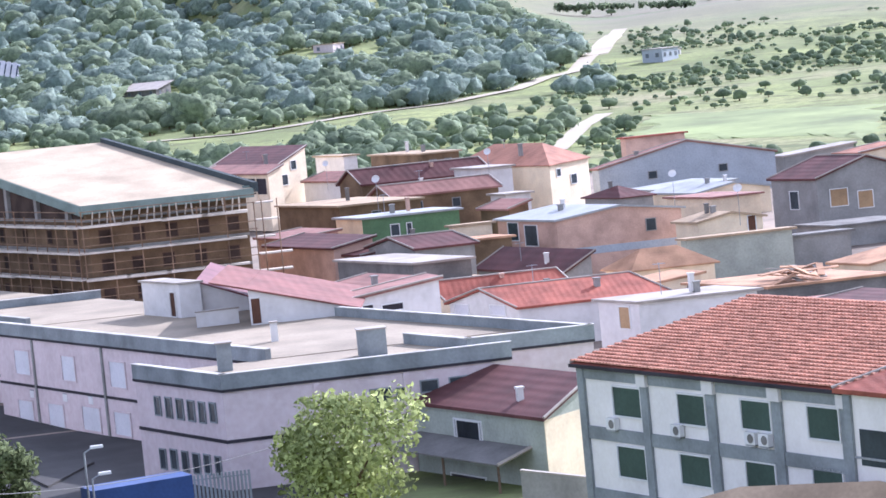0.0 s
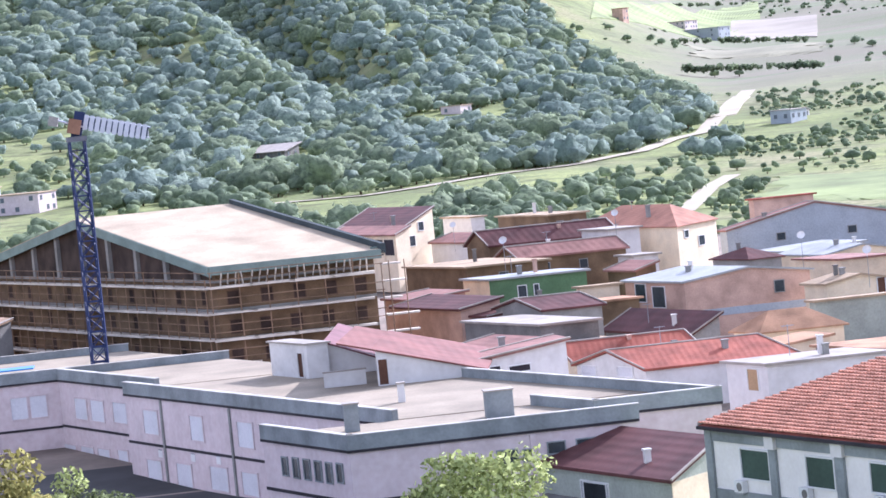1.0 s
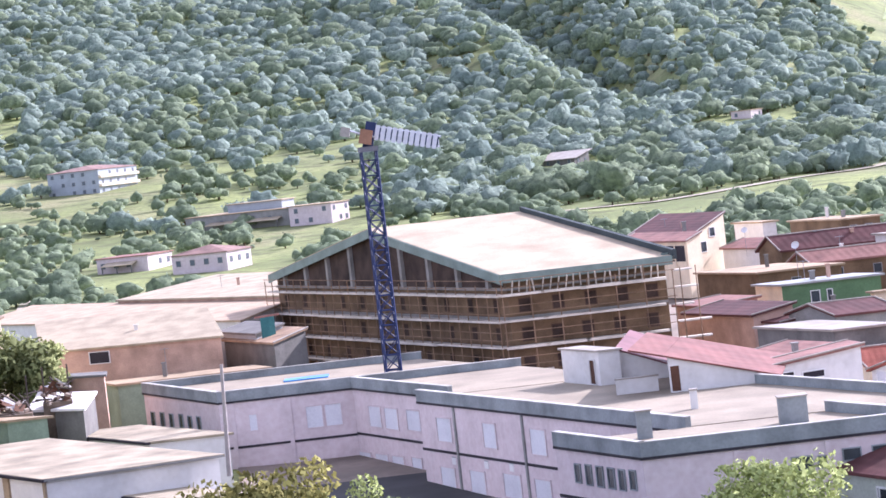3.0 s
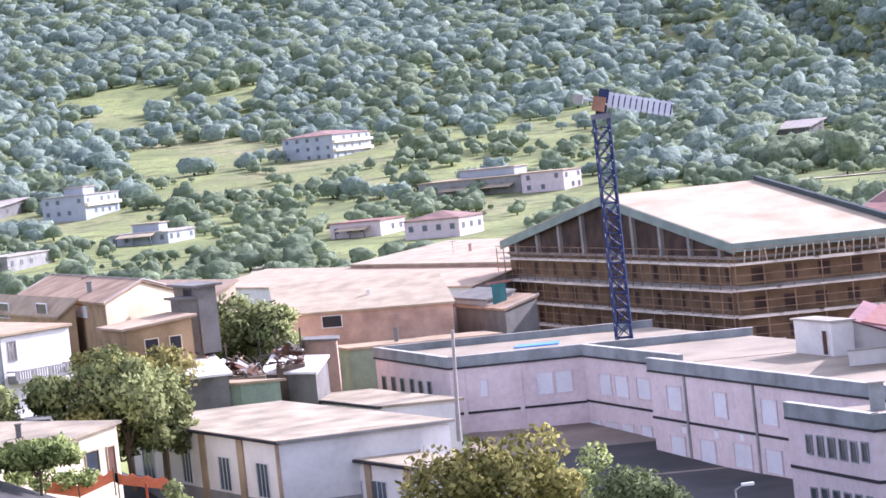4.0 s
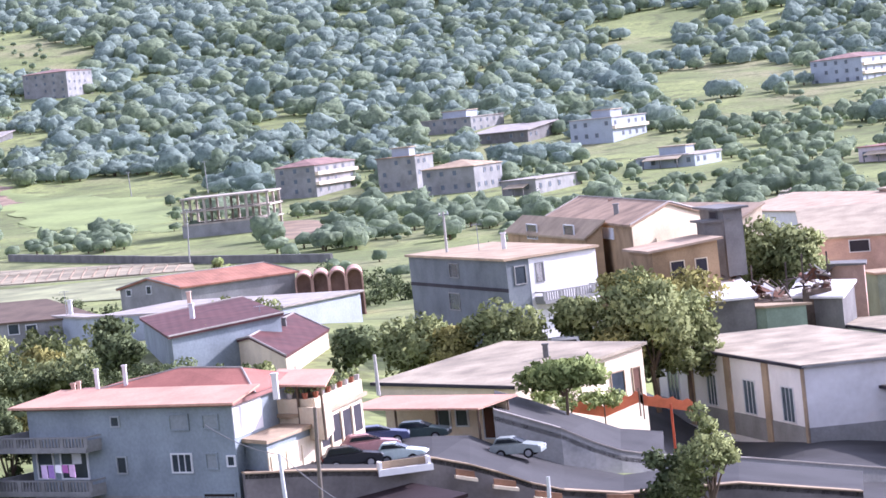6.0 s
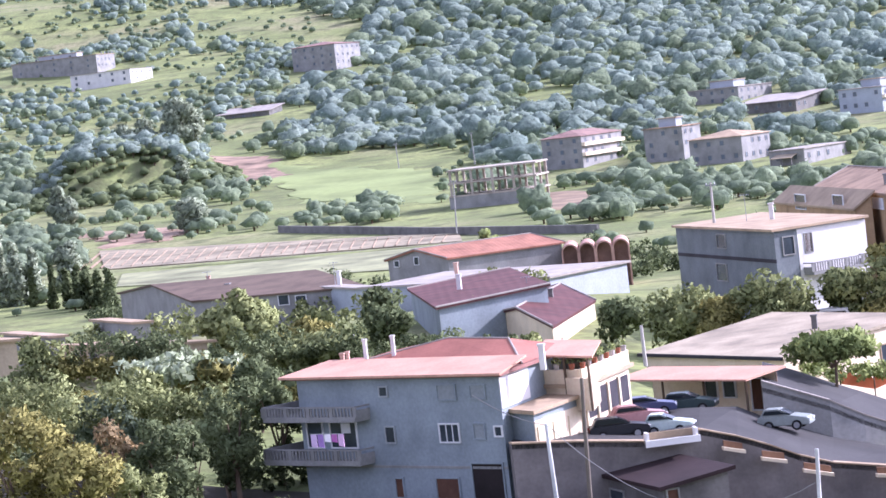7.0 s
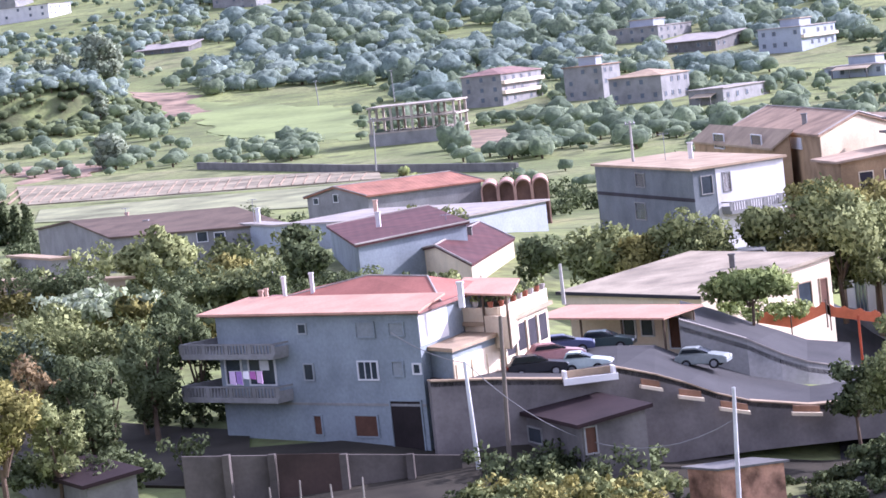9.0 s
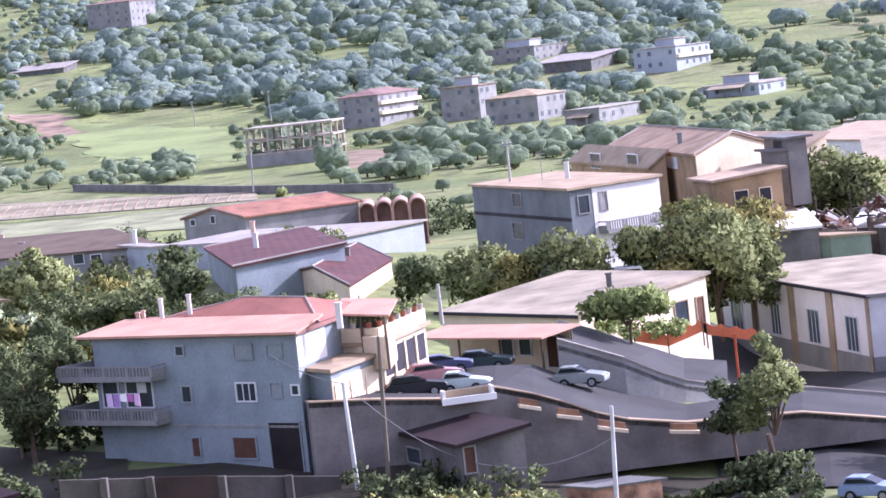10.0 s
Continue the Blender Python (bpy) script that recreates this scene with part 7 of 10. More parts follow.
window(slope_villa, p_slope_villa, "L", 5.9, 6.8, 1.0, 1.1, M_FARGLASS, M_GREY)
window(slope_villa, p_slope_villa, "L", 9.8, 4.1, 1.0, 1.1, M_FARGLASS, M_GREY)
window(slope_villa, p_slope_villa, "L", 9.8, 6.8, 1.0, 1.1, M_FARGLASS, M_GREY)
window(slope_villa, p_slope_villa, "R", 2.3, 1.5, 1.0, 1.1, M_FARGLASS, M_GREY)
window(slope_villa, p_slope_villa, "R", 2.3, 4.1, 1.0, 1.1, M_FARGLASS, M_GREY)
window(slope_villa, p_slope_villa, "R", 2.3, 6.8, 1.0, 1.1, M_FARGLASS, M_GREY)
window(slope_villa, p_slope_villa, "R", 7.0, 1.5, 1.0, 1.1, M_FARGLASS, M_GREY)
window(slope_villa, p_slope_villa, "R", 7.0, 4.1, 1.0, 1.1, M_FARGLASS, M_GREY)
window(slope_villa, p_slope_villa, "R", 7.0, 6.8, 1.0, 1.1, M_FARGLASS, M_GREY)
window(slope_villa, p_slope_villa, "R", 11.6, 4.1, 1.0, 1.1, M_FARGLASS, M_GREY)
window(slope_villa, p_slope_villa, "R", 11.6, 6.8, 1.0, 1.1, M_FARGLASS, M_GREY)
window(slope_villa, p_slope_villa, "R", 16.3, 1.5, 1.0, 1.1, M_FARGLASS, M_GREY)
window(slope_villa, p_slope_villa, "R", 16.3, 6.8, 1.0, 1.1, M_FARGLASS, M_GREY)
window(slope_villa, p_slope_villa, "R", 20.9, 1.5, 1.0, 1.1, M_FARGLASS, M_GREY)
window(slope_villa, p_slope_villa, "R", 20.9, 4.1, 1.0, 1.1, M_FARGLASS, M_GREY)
strip(slope_villa, p_slope_villa, "R", 0, 23.2, 2.7, 3.6, M_CREAM, "balcony", 1.0)
strip(slope_villa, p_slope_villa, "R", 0, 23.2, 5.3, 6.2, M_CREAM, "balcony", 1.0)

p_slope_pair = Plot(-104.7, 686.9, 22.1, 289, 11.1, 19, 10.0, 8.4)
slope_pair = house("tall pale house with a brown roof", p_slope_pair, M_GREY, M_BROWNROOF, "flat", category="house", group="houses on the slope")
window(slope_pair, p_slope_pair, "L", 1.8, 4.3, 1.0, 1.1, M_FARGLASS, M_GREY)
window(slope_pair, p_slope_pair, "L", 1.8, 7.1, 1.0, 1.1, M_FARGLASS, M_GREY)
window(slope_pair, p_slope_pair, "L", 5.5, 1.5, 1.0, 1.1, M_FARGLASS, M_GREY)
window(slope_pair, p_slope_pair, "L", 5.5, 7.1, 1.0, 1.1, M_FARGLASS, M_GREY)
window(slope_pair, p_slope_pair, "L", 9.2, 1.5, 1.0, 1.1, M_FARGLASS, M_GREY)
window(slope_pair, p_slope_pair, "L", 9.2, 4.3, 1.0, 1.1, M_FARGLASS, M_GREY)
window(slope_pair, p_slope_pair, "R", 1.7, 4.3, 1.0, 1.1, M_FARGLASS, M_GREY)
window(slope_pair, p_slope_pair, "R", 1.7, 7.1, 1.0, 1.1, M_FARGLASS, M_GREY)
window(slope_pair, p_slope_pair, "R", 5.0, 1.5, 1.0, 1.1, M_FARGLASS, M_GREY)
window(slope_pair, p_slope_pair, "R", 5.0, 7.1, 1.0, 1.1, M_FARGLASS, M_GREY)
window(slope_pair, p_slope_pair, "R", 8.3, 1.5, 1.0, 1.1, M_FARGLASS, M_GREY)
window(slope_pair, p_slope_pair, "R", 8.3, 4.3, 1.0, 1.1, M_FARGLASS, M_GREY)

p_slope_pair_b = Plot(-85.1, 650.2, 18.9, 291, 14.4, 21, 14.4, 6.5)
slope_pair_b = house("long pale house with a flat roof", p_slope_pair_b, M_GREY, M_BEIGE, "hip", 1.6, category="house", group="houses on the slope")
window(slope_pair_b, p_slope_pair_b, "L", 1.8, 1.8, 1.0, 1.1, M_FARGLASS, M_GREY)
window(slope_pair_b, p_slope_pair_b, "L", 5.4, 1.8, 1.0, 1.1, M_FARGLASS, M_GREY)
window(slope_pair_b, p_slope_pair_b, "L", 5.4, 5.1, 1.0, 1.1, M_FARGLASS, M_GREY)
window(slope_pair_b, p_slope_pair_b, "L", 9.0, 1.8, 1.0, 1.1, M_FARGLASS, M_GREY)
window(slope_pair_b, p_slope_pair_b, "L", 9.0, 5.1, 1.0, 1.1, M_FARGLASS, M_GREY)
window(slope_pair_b, p_slope_pair_b, "L", 12.6, 1.8, 1.0, 1.1, M_FARGLASS, M_GREY)
window(slope_pair_b, p_slope_pair_b, "L", 12.6, 5.1, 1.0, 1.1, M_FARGLASS, M_GREY)
window(slope_pair_b, p_slope_pair_b, "R", 1.8, 1.8, 1.0, 1.1, M_FARGLASS, M_GREY)
window(slope_pair_b, p_slope_pair_b, "R", 5.4, 1.8, 1.0, 1.1, M_FARGLASS, M_GREY)
window(slope_pair_b, p_slope_pair_b, "R", 5.4, 5.1, 1.0, 1.1, M_FARGLASS, M_GREY)
window(slope_pair_b, p_slope_pair_b, "R", 9.0, 1.8, 1.0, 1.1, M_FARGLASS, M_GREY)
window(slope_pair_b, p_slope_pair_b, "R", 9.0, 5.1, 1.0, 1.1, M_FARGLASS, M_GREY)
window(slope_pair_b, p_slope_pair_b, "R", 12.6, 1.8, 1.0, 1.1, M_FARGLASS, M_GREY)
window(slope_pair_b, p_slope_pair_b, "R", 12.6, 5.1, 1.0, 1.1, M_FARGLASS, M_GREY)

p_slope_hut = Plot(-67.3, 620.2, 14.9, 292, 9.0, 22, 23.1, 3.6)
slope_hut = house("low house with a pale roof", p_slope_hut, M_GREY, M_PALE, "flat", category="house", group="houses on the slope")
window(slope_hut, p_slope_hut, "L", 2.3, 2.0, 1.0, 1.1, M_FARGLASS, M_GREY)
window(slope_hut, p_slope_hut, "L", 6.8, 2.0, 1.0, 1.1, M_FARGLASS, M_GREY)
window(slope_hut, p_slope_hut, "R", 2.3, 2.0, 1.0, 1.1, M_FARGLASS, M_GREY)
window(slope_hut, p_slope_hut, "R", 6.9, 2.0, 1.0, 1.1, M_FARGLASS, M_GREY)
window(slope_hut, p_slope_hut, "R", 11.6, 2.0, 1.0, 1.1, M_FARGLASS, M_GREY)
window(slope_hut, p_slope_hut, "R", 20.8, 2.0, 1.0, 1.1, M_FARGLASS, M_GREY)

p_slope_low = Plot(-461.5, 1222.3, 79.0, 277, 45.8, 7, 18.9, 6.4)
slope_low = house("low long grey house on the hillside", p_slope_low, M_GREY, M_BEIGE, "flat", category="house", group="houses on the slope")
window(slope_low, p_slope_low, "L", 4.6, 1.5, 1.0, 1.1, M_FARGLASS, M_GREY)
window(slope_low, p_slope_low, "L", 4.6, 4.2, 1.0, 1.1, M_FARGLASS, M_GREY)
window(slope_low, p_slope_low, "L", 13.7, 1.5, 1.0, 1.1, M_FARGLASS, M_GREY)
window(slope_low, p_slope_low, "L", 13.7, 4.2, 1.0, 1.1, M_FARGLASS, M_GREY)
window(slope_low, p_slope_low, "L", 13.7, 6.9, 1.0, 1.1, M_FARGLASS, M_GREY)
window(slope_low, p_slope_low, "L", 22.9, 1.5, 1.0, 1.1, M_FARGLASS, M_GREY)
window(slope_low, p_slope_low, "L", 22.9, 4.2, 1.0, 1.1, M_FARGLASS, M_GREY)
window(slope_low, p_slope_low, "L", 22.9, 6.9, 1.0, 1.1, M_FARGLASS, M_GREY)
window(slope_low, p_slope_low, "L", 32.0, 4.2, 1.0, 1.1, M_FARGLASS, M_GREY)
window(slope_low, p_slope_low, "L", 32.0, 6.9, 1.0, 1.1, M_FARGLASS, M_GREY)
window(slope_low, p_slope_low, "L", 41.2, 1.5, 1.0, 1.1, M_FARGLASS, M_GREY)
window(slope_low, p_slope_low, "L", 41.2, 6.9, 1.0, 1.1, M_FARGLASS, M_GREY)
window(slope_low, p_slope_low, "R", 1.9, 1.5, 1.0, 1.1, M_FARGLASS, M_GREY)
window(slope_low, p_slope_low, "R", 1.9, 4.2, 1.0, 1.1, M_FARGLASS, M_GREY)
window(slope_low, p_slope_low, "R", 5.7, 1.5, 1.0, 1.1, M_FARGLASS, M_GREY)
window(slope_low, p_slope_low, "R", 5.7, 4.2, 1.0, 1.1, M_FARGLASS, M_GREY)
window(slope_low, p_slope_low, "R", 5.7, 6.9, 1.0, 1.1, M_FARGLASS, M_GREY)
window(slope_low, p_slope_low, "R", 9.5, 1.5, 1.0, 1.1, M_FARGLASS, M_GREY)
window(slope_low, p_slope_low, "R", 9.5, 4.2, 1.0, 1.1, M_FARGLASS, M_GREY)
window(slope_low, p_slope_low, "R", 9.5, 6.9, 1.0, 1.1, M_FARGLASS, M_GREY)
window(slope_low, p_slope_low, "R", 13.2, 4.2, 1.0, 1.1, M_FARGLASS, M_GREY)
window(slope_low, p_slope_low, "R", 13.2, 6.9, 1.0, 1.1, M_FARGLASS, M_GREY)
window(slope_low, p_slope_low, "R", 17.0, 1.5, 1.0, 1.1, M_FARGLASS, M_GREY)
window(slope_low, p_slope_low, "R", 17.0, 6.9, 1.0, 1.1, M_FARGLASS, M_GREY)

p_slope_low_b = Plot(-420.4, 1153.8, 68.1, 278, 30.6, 8, 21.3, 5.6)
slope_low_b = house("low white house with a flat roof", p_slope_low_b, M_WHITE, M_PALE, "flat", category="house", group="houses on the slope")
window(slope_low_b, p_slope_low_b, "L", 3.1, 1.5, 1.0, 1.1, M_FARGLASS, M_GREY)
window(slope_low_b, p_slope_low_b, "L", 3.1, 4.3, 1.0, 1.1, M_FARGLASS, M_GREY)
window(slope_low_b, p_slope_low_b, "L", 9.2, 1.5, 1.0, 1.1, M_FARGLASS, M_GREY)
window(slope_low_b, p_slope_low_b, "L", 9.2, 4.3, 1.0, 1.1, M_FARGLASS, M_GREY)
window(slope_low_b, p_slope_low_b, "L", 15.3, 4.3, 1.0, 1.1, M_FARGLASS, M_GREY)
window(slope_low_b, p_slope_low_b, "L", 21.4, 1.5, 1.0, 1.1, M_FARGLASS, M_GREY)
window(slope_low_b, p_slope_low_b, "L", 27.6, 1.5, 1.0, 1.1, M_FARGLASS, M_GREY)
window(slope_low_b, p_slope_low_b, "L", 27.6, 4.3, 1.0, 1.1, M_FARGLASS, M_GREY)
window(slope_low_b, p_slope_low_b, "R", 2.1, 1.5, 1.0, 1.1, M_FARGLASS, M_GREY)
window(slope_low_b, p_slope_low_b, "R", 2.1, 4.3, 1.0, 1.1, M_FARGLASS, M_GREY)
window(slope_low_b, p_slope_low_b, "R", 6.4, 1.5, 1.0, 1.1, M_FARGLASS, M_GREY)
window(slope_low_b, p_slope_low_b, "R", 6.4, 4.3, 1.0, 1.1, M_FARGLASS, M_GREY)
window(slope_low_b, p_slope_low_b, "R", 10.7, 4.3, 1.0, 1.1, M_FARGLASS, M_GREY)
window(slope_low_b, p_slope_low_b, "R", 14.9, 1.5, 1.0, 1.1, M_FARGLASS, M_GREY)
window(slope_low_b, p_slope_low_b, "R", 19.2, 1.5, 1.0, 1.1, M_FARGLASS, M_GREY)
window(slope_low_b, p_slope_low_b, "R", 19.2, 4.3, 1.0, 1.1, M_FARGLASS, M_GREY)

p_slope_shed = Plot(-301.5, 972.1, 41.0, 281, 22.0, 11, 10.6, 3.0)
# solid dark walls stand in for the shade under the open shed's roof
slope_shed = house("open shed with a white roof", p_slope_shed, M_DGREY, M_PALE, "mono", 1.8, over=0.9, category="house", group="houses on the slope")
window(slope_shed, p_slope_shed, "L", 6.6, 1.6, 1.0, 1.1, M_FARGLASS, M_GREY)
window(slope_shed, p_slope_shed, "L", 11.0, 1.6, 1.0, 1.1, M_FARGLASS, M_GREY)
window(slope_shed, p_slope_shed, "L", 15.4, 1.6, 1.0, 1.1, M_FARGLASS, M_GREY)
window(slope_shed, p_slope_shed, "L", 19.8, 1.6, 1.0, 1.1, M_FARGLASS, M_GREY)
window(slope_shed, p_slope_shed, "R", 5.3, 1.6, 1.0, 1.1, M_FARGLASS, M_GREY)
window(slope_shed, p_slope_shed, "R", 8.8, 1.6, 1.0, 1.1, M_FARGLASS, M_GREY)

p_slope_mid = Plot(-112.8, 867.1, 30.1, 291, 19.3, 21, 22.9, 5.1)
slope_mid = house("long low house with pale roofs", p_slope_mid, M_GREY, M_PALE, "flat", category="house", group="houses on the slope")
window(slope_mid, p_slope_mid, "L", 1.9, 1.4, 1.0, 1.1, M_FARGLASS, M_GREY)
window(slope_mid, p_slope_mid, "L", 1.9, 3.9, 1.0, 1.1, M_FARGLASS, M_GREY)
window(slope_mid, p_slope_mid, "L", 5.8, 1.4, 1.0, 1.1, M_FARGLASS, M_GREY)
window(slope_mid, p_slope_mid, "L", 5.8, 3.9, 1.0, 1.1, M_FARGLASS, M_GREY)
window(slope_mid, p_slope_mid, "L", 9.6, 1.4, 1.0, 1.1, M_FARGLASS, M_GREY)
window(slope_mid, p_slope_mid, "L", 9.6, 3.9, 1.0, 1.1, M_FARGLASS, M_GREY)
window(slope_mid, p_slope_mid, "L", 13.5, 3.9, 1.0, 1.1, M_FARGLASS, M_GREY)
window(slope_mid, p_slope_mid, "L", 17.4, 1.4, 1.0, 1.1, M_FARGLASS, M_GREY)
window(slope_mid, p_slope_mid, "R", 2.3, 1.4, 1.0, 1.1, M_FARGLASS, M_GREY)
window(slope_mid, p_slope_mid, "R", 2.3, 3.9, 1.0, 1.1, M_FARGLASS, M_GREY)
window(slope_mid, p_slope_mid, "R", 6.9, 1.4, 1.0, 1.1, M_FARGLASS, M_GREY)
window(slope_mid, p_slope_mid, "R", 6.9, 3.9, 1.0, 1.1, M_FARGLASS, M_GREY)
window(slope_mid, p_slope_mid, "R", 11.4, 1.4, 1.0, 1.1, M_FARGLASS, M_GREY)
window(slope_mid, p_slope_mid, "R", 11.4, 3.9, 1.0, 1.1, M_FARGLASS, M_GREY)
window(slope_mid, p_slope_mid, "R", 16.0, 3.9, 1.0, 1.1, M_FARGLASS, M_GREY)
window(slope_mid, p_slope_mid, "R", 20.6, 1.4, 1.0, 1.1, M_FARGLASS, M_GREY)

p_slope_mid_b = Plot(-90.0, 821.9, 24.5, 292, 19.4, 22, 18.7, 3.1)
# dark grey walls: shade below the overhanging roof put into the colour
slope_mid_b = house("low house with a cream roof", p_slope_mid_b, M_DGREY, M_PALE, "mono", 1.8, over=0.9, category="house", group="houses on the slope")
window(slope_mid_b, p_slope_mid_b, "L", 1.9, 1.7, 1.0, 1.1, M_FARGLASS, M_GREY)
window(slope_mid_b, p_slope_mid_b, "L", 5.8, 1.7, 1.0, 1.1, M_FARGLASS, M_GREY)
window(slope_mid_b, p_slope_mid_b, "L", 13.6, 1.7, 1.0, 1.1, M_FARGLASS, M_GREY)
window(slope_mid_b, p_slope_mid_b, "L", 17.5, 1.7, 1.0, 1.1, M_FARGLASS, M_GREY)
window(slope_mid_b, p_slope_mid_b, "R", 1.9, 1.7, 1.0, 1.1, M_FARGLASS, M_GREY)
window(slope_mid_b, p_slope_mid_b, "R", 5.6, 1.7, 1.0, 1.1, M_FARGLASS, M_GREY)
window(slope_mid_b, p_slope_mid_b, "R", 13.1, 1.7, 1.0, 1.1, M_FARGLASS, M_GREY)
window(slope_mid_b, p_slope_mid_b, "R", 16.8, 1.7, 1.0, 1.1, M_FARGLASS, M_GREY)

p_slope_blue = Plot(-61.9, 792.0, 25.7, 294, 14.1, 24, 21.2, 6.6)
slope_blue = house("pale blue two-storey house with balconies", p_slope_blue, M_LBLUE, M_PALE, "flat", category="house", group="houses on the slope")
window(slope_blue, p_slope_blue, "L", 1.8, 5.1, 1.0, 1.1, M_FARGLASS, M_GREY)
window(slope_blue, p_slope_blue, "L", 5.3, 1.8, 1.0, 1.1, M_FARGLASS, M_GREY)
window(slope_blue, p_slope_blue, "L", 8.8, 1.8, 1.0, 1.1, M_FARGLASS, M_GREY)
window(slope_blue, p_slope_blue, "L", 8.8, 5.1, 1.0, 1.1, M_FARGLASS, M_GREY)
window(slope_blue, p_slope_blue, "L", 12.3, 1.8, 1.0, 1.1, M_FARGLASS, M_GREY)
window(slope_blue, p_slope_blue, "L", 12.3, 5.1, 1.0, 1.1, M_FARGLASS, M_GREY)
window(slope_blue, p_slope_blue, "R", 2.1, 5.1, 1.0, 1.1, M_FARGLASS, M_GREY)
window(slope_blue, p_slope_blue, "R", 6.4, 1.8, 1.0, 1.1, M_FARGLASS, M_GREY)
window(slope_blue, p_slope_blue, "R", 10.6, 1.8, 1.0, 1.1, M_FARGLASS, M_GREY)
window(slope_blue, p_slope_blue, "R", 10.6, 5.1, 1.0, 1.1, M_FARGLASS, M_GREY)
window(slope_blue, p_slope_blue, "R", 14.9, 1.8, 1.0, 1.1, M_FARGLASS, M_GREY)
window(slope_blue, p_slope_blue, "R", 14.9, 5.1, 1.0, 1.1, M_FARGLASS, M_GREY)
window(slope_blue, p_slope_blue, "R", 19.1, 1.8, 1.0, 1.1, M_FARGLASS, M_GREY)
window(slope_blue, p_slope_blue, "R", 19.1, 5.1, 1.0, 1.1, M_FARGLASS, M_GREY)
strip(slope_blue, p_slope_blue, "R", 0, 21.2, 3.3, 4.2, M_CREAM, "balcony", 1.0)

p_slope_white = Plot(-33.0, 669.5, 15.5, 295, 16.5, 25, 14.2, 2.5)
slope_white = house("low white house with a roof terrace", p_slope_white, M_LBLUE, M_PALE, "flat", category="house", group="houses on the slope")
window(slope_white, p_slope_white, "L", 1.7, 1.4, 1.0, 1.1, M_FARGLASS, M_GREY)
window(slope_white, p_slope_white, "L", 5.0, 1.4, 1.0, 1.1, M_FARGLASS, M_GREY)
window(slope_white, p_slope_white, "L", 11.6, 1.4, 1.0, 1.1, M_FARGLASS, M_GREY)
window(slope_white, p_slope_white, "L", 14.9, 1.4, 1.0, 1.1, M_FARGLASS, M_GREY)
window(slope_white, p_slope_white, "R", 1.8, 1.4, 1.0, 1.1, M_FARGLASS, M_GREY)
window(slope_white, p_slope_white, "R", 5.3, 1.4, 1.0, 1.1, M_FARGLASS, M_GREY)
window(slope_white, p_slope_white, "R", 12.4, 1.4, 1.0, 1.1, M_FARGLASS, M_GREY)

p_slope_red = Plot(12.9, 906.3, 36.1, 299, 19.1, 29, 27.6, 8.7)
slope_red = house("three-storey house with red roof and balconies", p_slope_red, M_LBLUE, M_OLDROSE, "hip", 1.6, category="house", group="houses on the slope")
window(slope_red, p_slope_red, "L", 1.9, 1.6, 1.0, 1.1, M_FARGLASS, M_GREY)
window(slope_red, p_slope_red, "L", 1.9, 4.5, 1.0, 1.1, M_FARGLASS, M_GREY)
window(slope_red, p_slope_red, "L", 5.7, 1.6, 1.0, 1.1, M_FARGLASS, M_GREY)
window(slope_red, p_slope_red, "L", 5.7, 4.5, 1.0, 1.1, M_FARGLASS, M_GREY)
window(slope_red, p_slope_red, "L", 5.7, 7.4, 1.0, 1.1, M_FARGLASS, M_GREY)
window(slope_red, p_slope_red, "L", 9.5, 1.6, 1.0, 1.1, M_FARGLASS, M_GREY)
window(slope_red, p_slope_red, "L", 9.5, 4.5, 1.0, 1.1, M_FARGLASS, M_GREY)
window(slope_red, p_slope_red, "L", 9.5, 7.4, 1.0, 1.1, M_FARGLASS, M_GREY)
window(slope_red, p_slope_red, "L", 13.4, 4.5, 1.0, 1.1, M_FARGLASS, M_GREY)
window(slope_red, p_slope_red, "L", 13.4, 7.4, 1.0, 1.1, M_FARGLASS, M_GREY)
window(slope_red, p_slope_red, "L", 17.2, 1.6, 1.0, 1.1, M_FARGLASS, M_GREY)
window(slope_red, p_slope_red, "L", 17.2, 7.4, 1.0, 1.1, M_FARGLASS, M_GREY)
window(slope_red, p_slope_red, "R", 2.8, 1.6, 1.0, 1.1, M_FARGLASS, M_GREY)
window(slope_red, p_slope_red, "R", 2.8, 4.5, 1.0, 1.1, M_FARGLASS, M_GREY)
window(slope_red, p_slope_red, "R", 8.3, 1.6, 1.0, 1.1, M_FARGLASS, M_GREY)
window(slope_red, p_slope_red, "R", 8.3, 4.5, 1.0, 1.1, M_FARGLASS, M_GREY)
window(slope_red, p_slope_red, "R", 8.3, 7.4, 1.0, 1.1, M_FARGLASS, M_GREY)
window(slope_red, p_slope_red, "R", 13.8, 1.6, 1.0, 1.1, M_FARGLASS, M_GREY)
window(slope_red, p_slope_red, "R", 13.8, 4.5, 1.0, 1.1, M_FARGLASS, M_GREY)
window(slope_red, p_slope_red, "R", 13.8, 7.4, 1.0, 1.1, M_FARGLASS, M_GREY)
window(slope_red, p_slope_red, "R", 19.3, 4.5, 1.0, 1.1, M_FARGLASS, M_GREY)
window(slope_red, p_slope_red, "R", 19.3, 7.4, 1.0, 1.1, M_FARGLASS, M_GREY)
window(slope_red, p_slope_red, "R", 24.9, 1.6, 1.0, 1.1, M_FARGLASS, M_GREY)
window(slope_red, p_slope_red, "R", 24.9, 7.4, 1.0, 1.1, M_FARGLASS, M_GREY)
strip(slope_red, p_slope_red, "R", 0, 27.6, 2.9, 3.8, M_CREAM, "balcony", 1.0)
strip(slope_red, p_slope_red, "R", 0, 27.6, 5.8, 6.7, M_CREAM, "balcony", 1.0)

p_slope_long = Plot(63.0, 713.2, 19.3, 303, 36.8, 33, 21.2, 4.5)
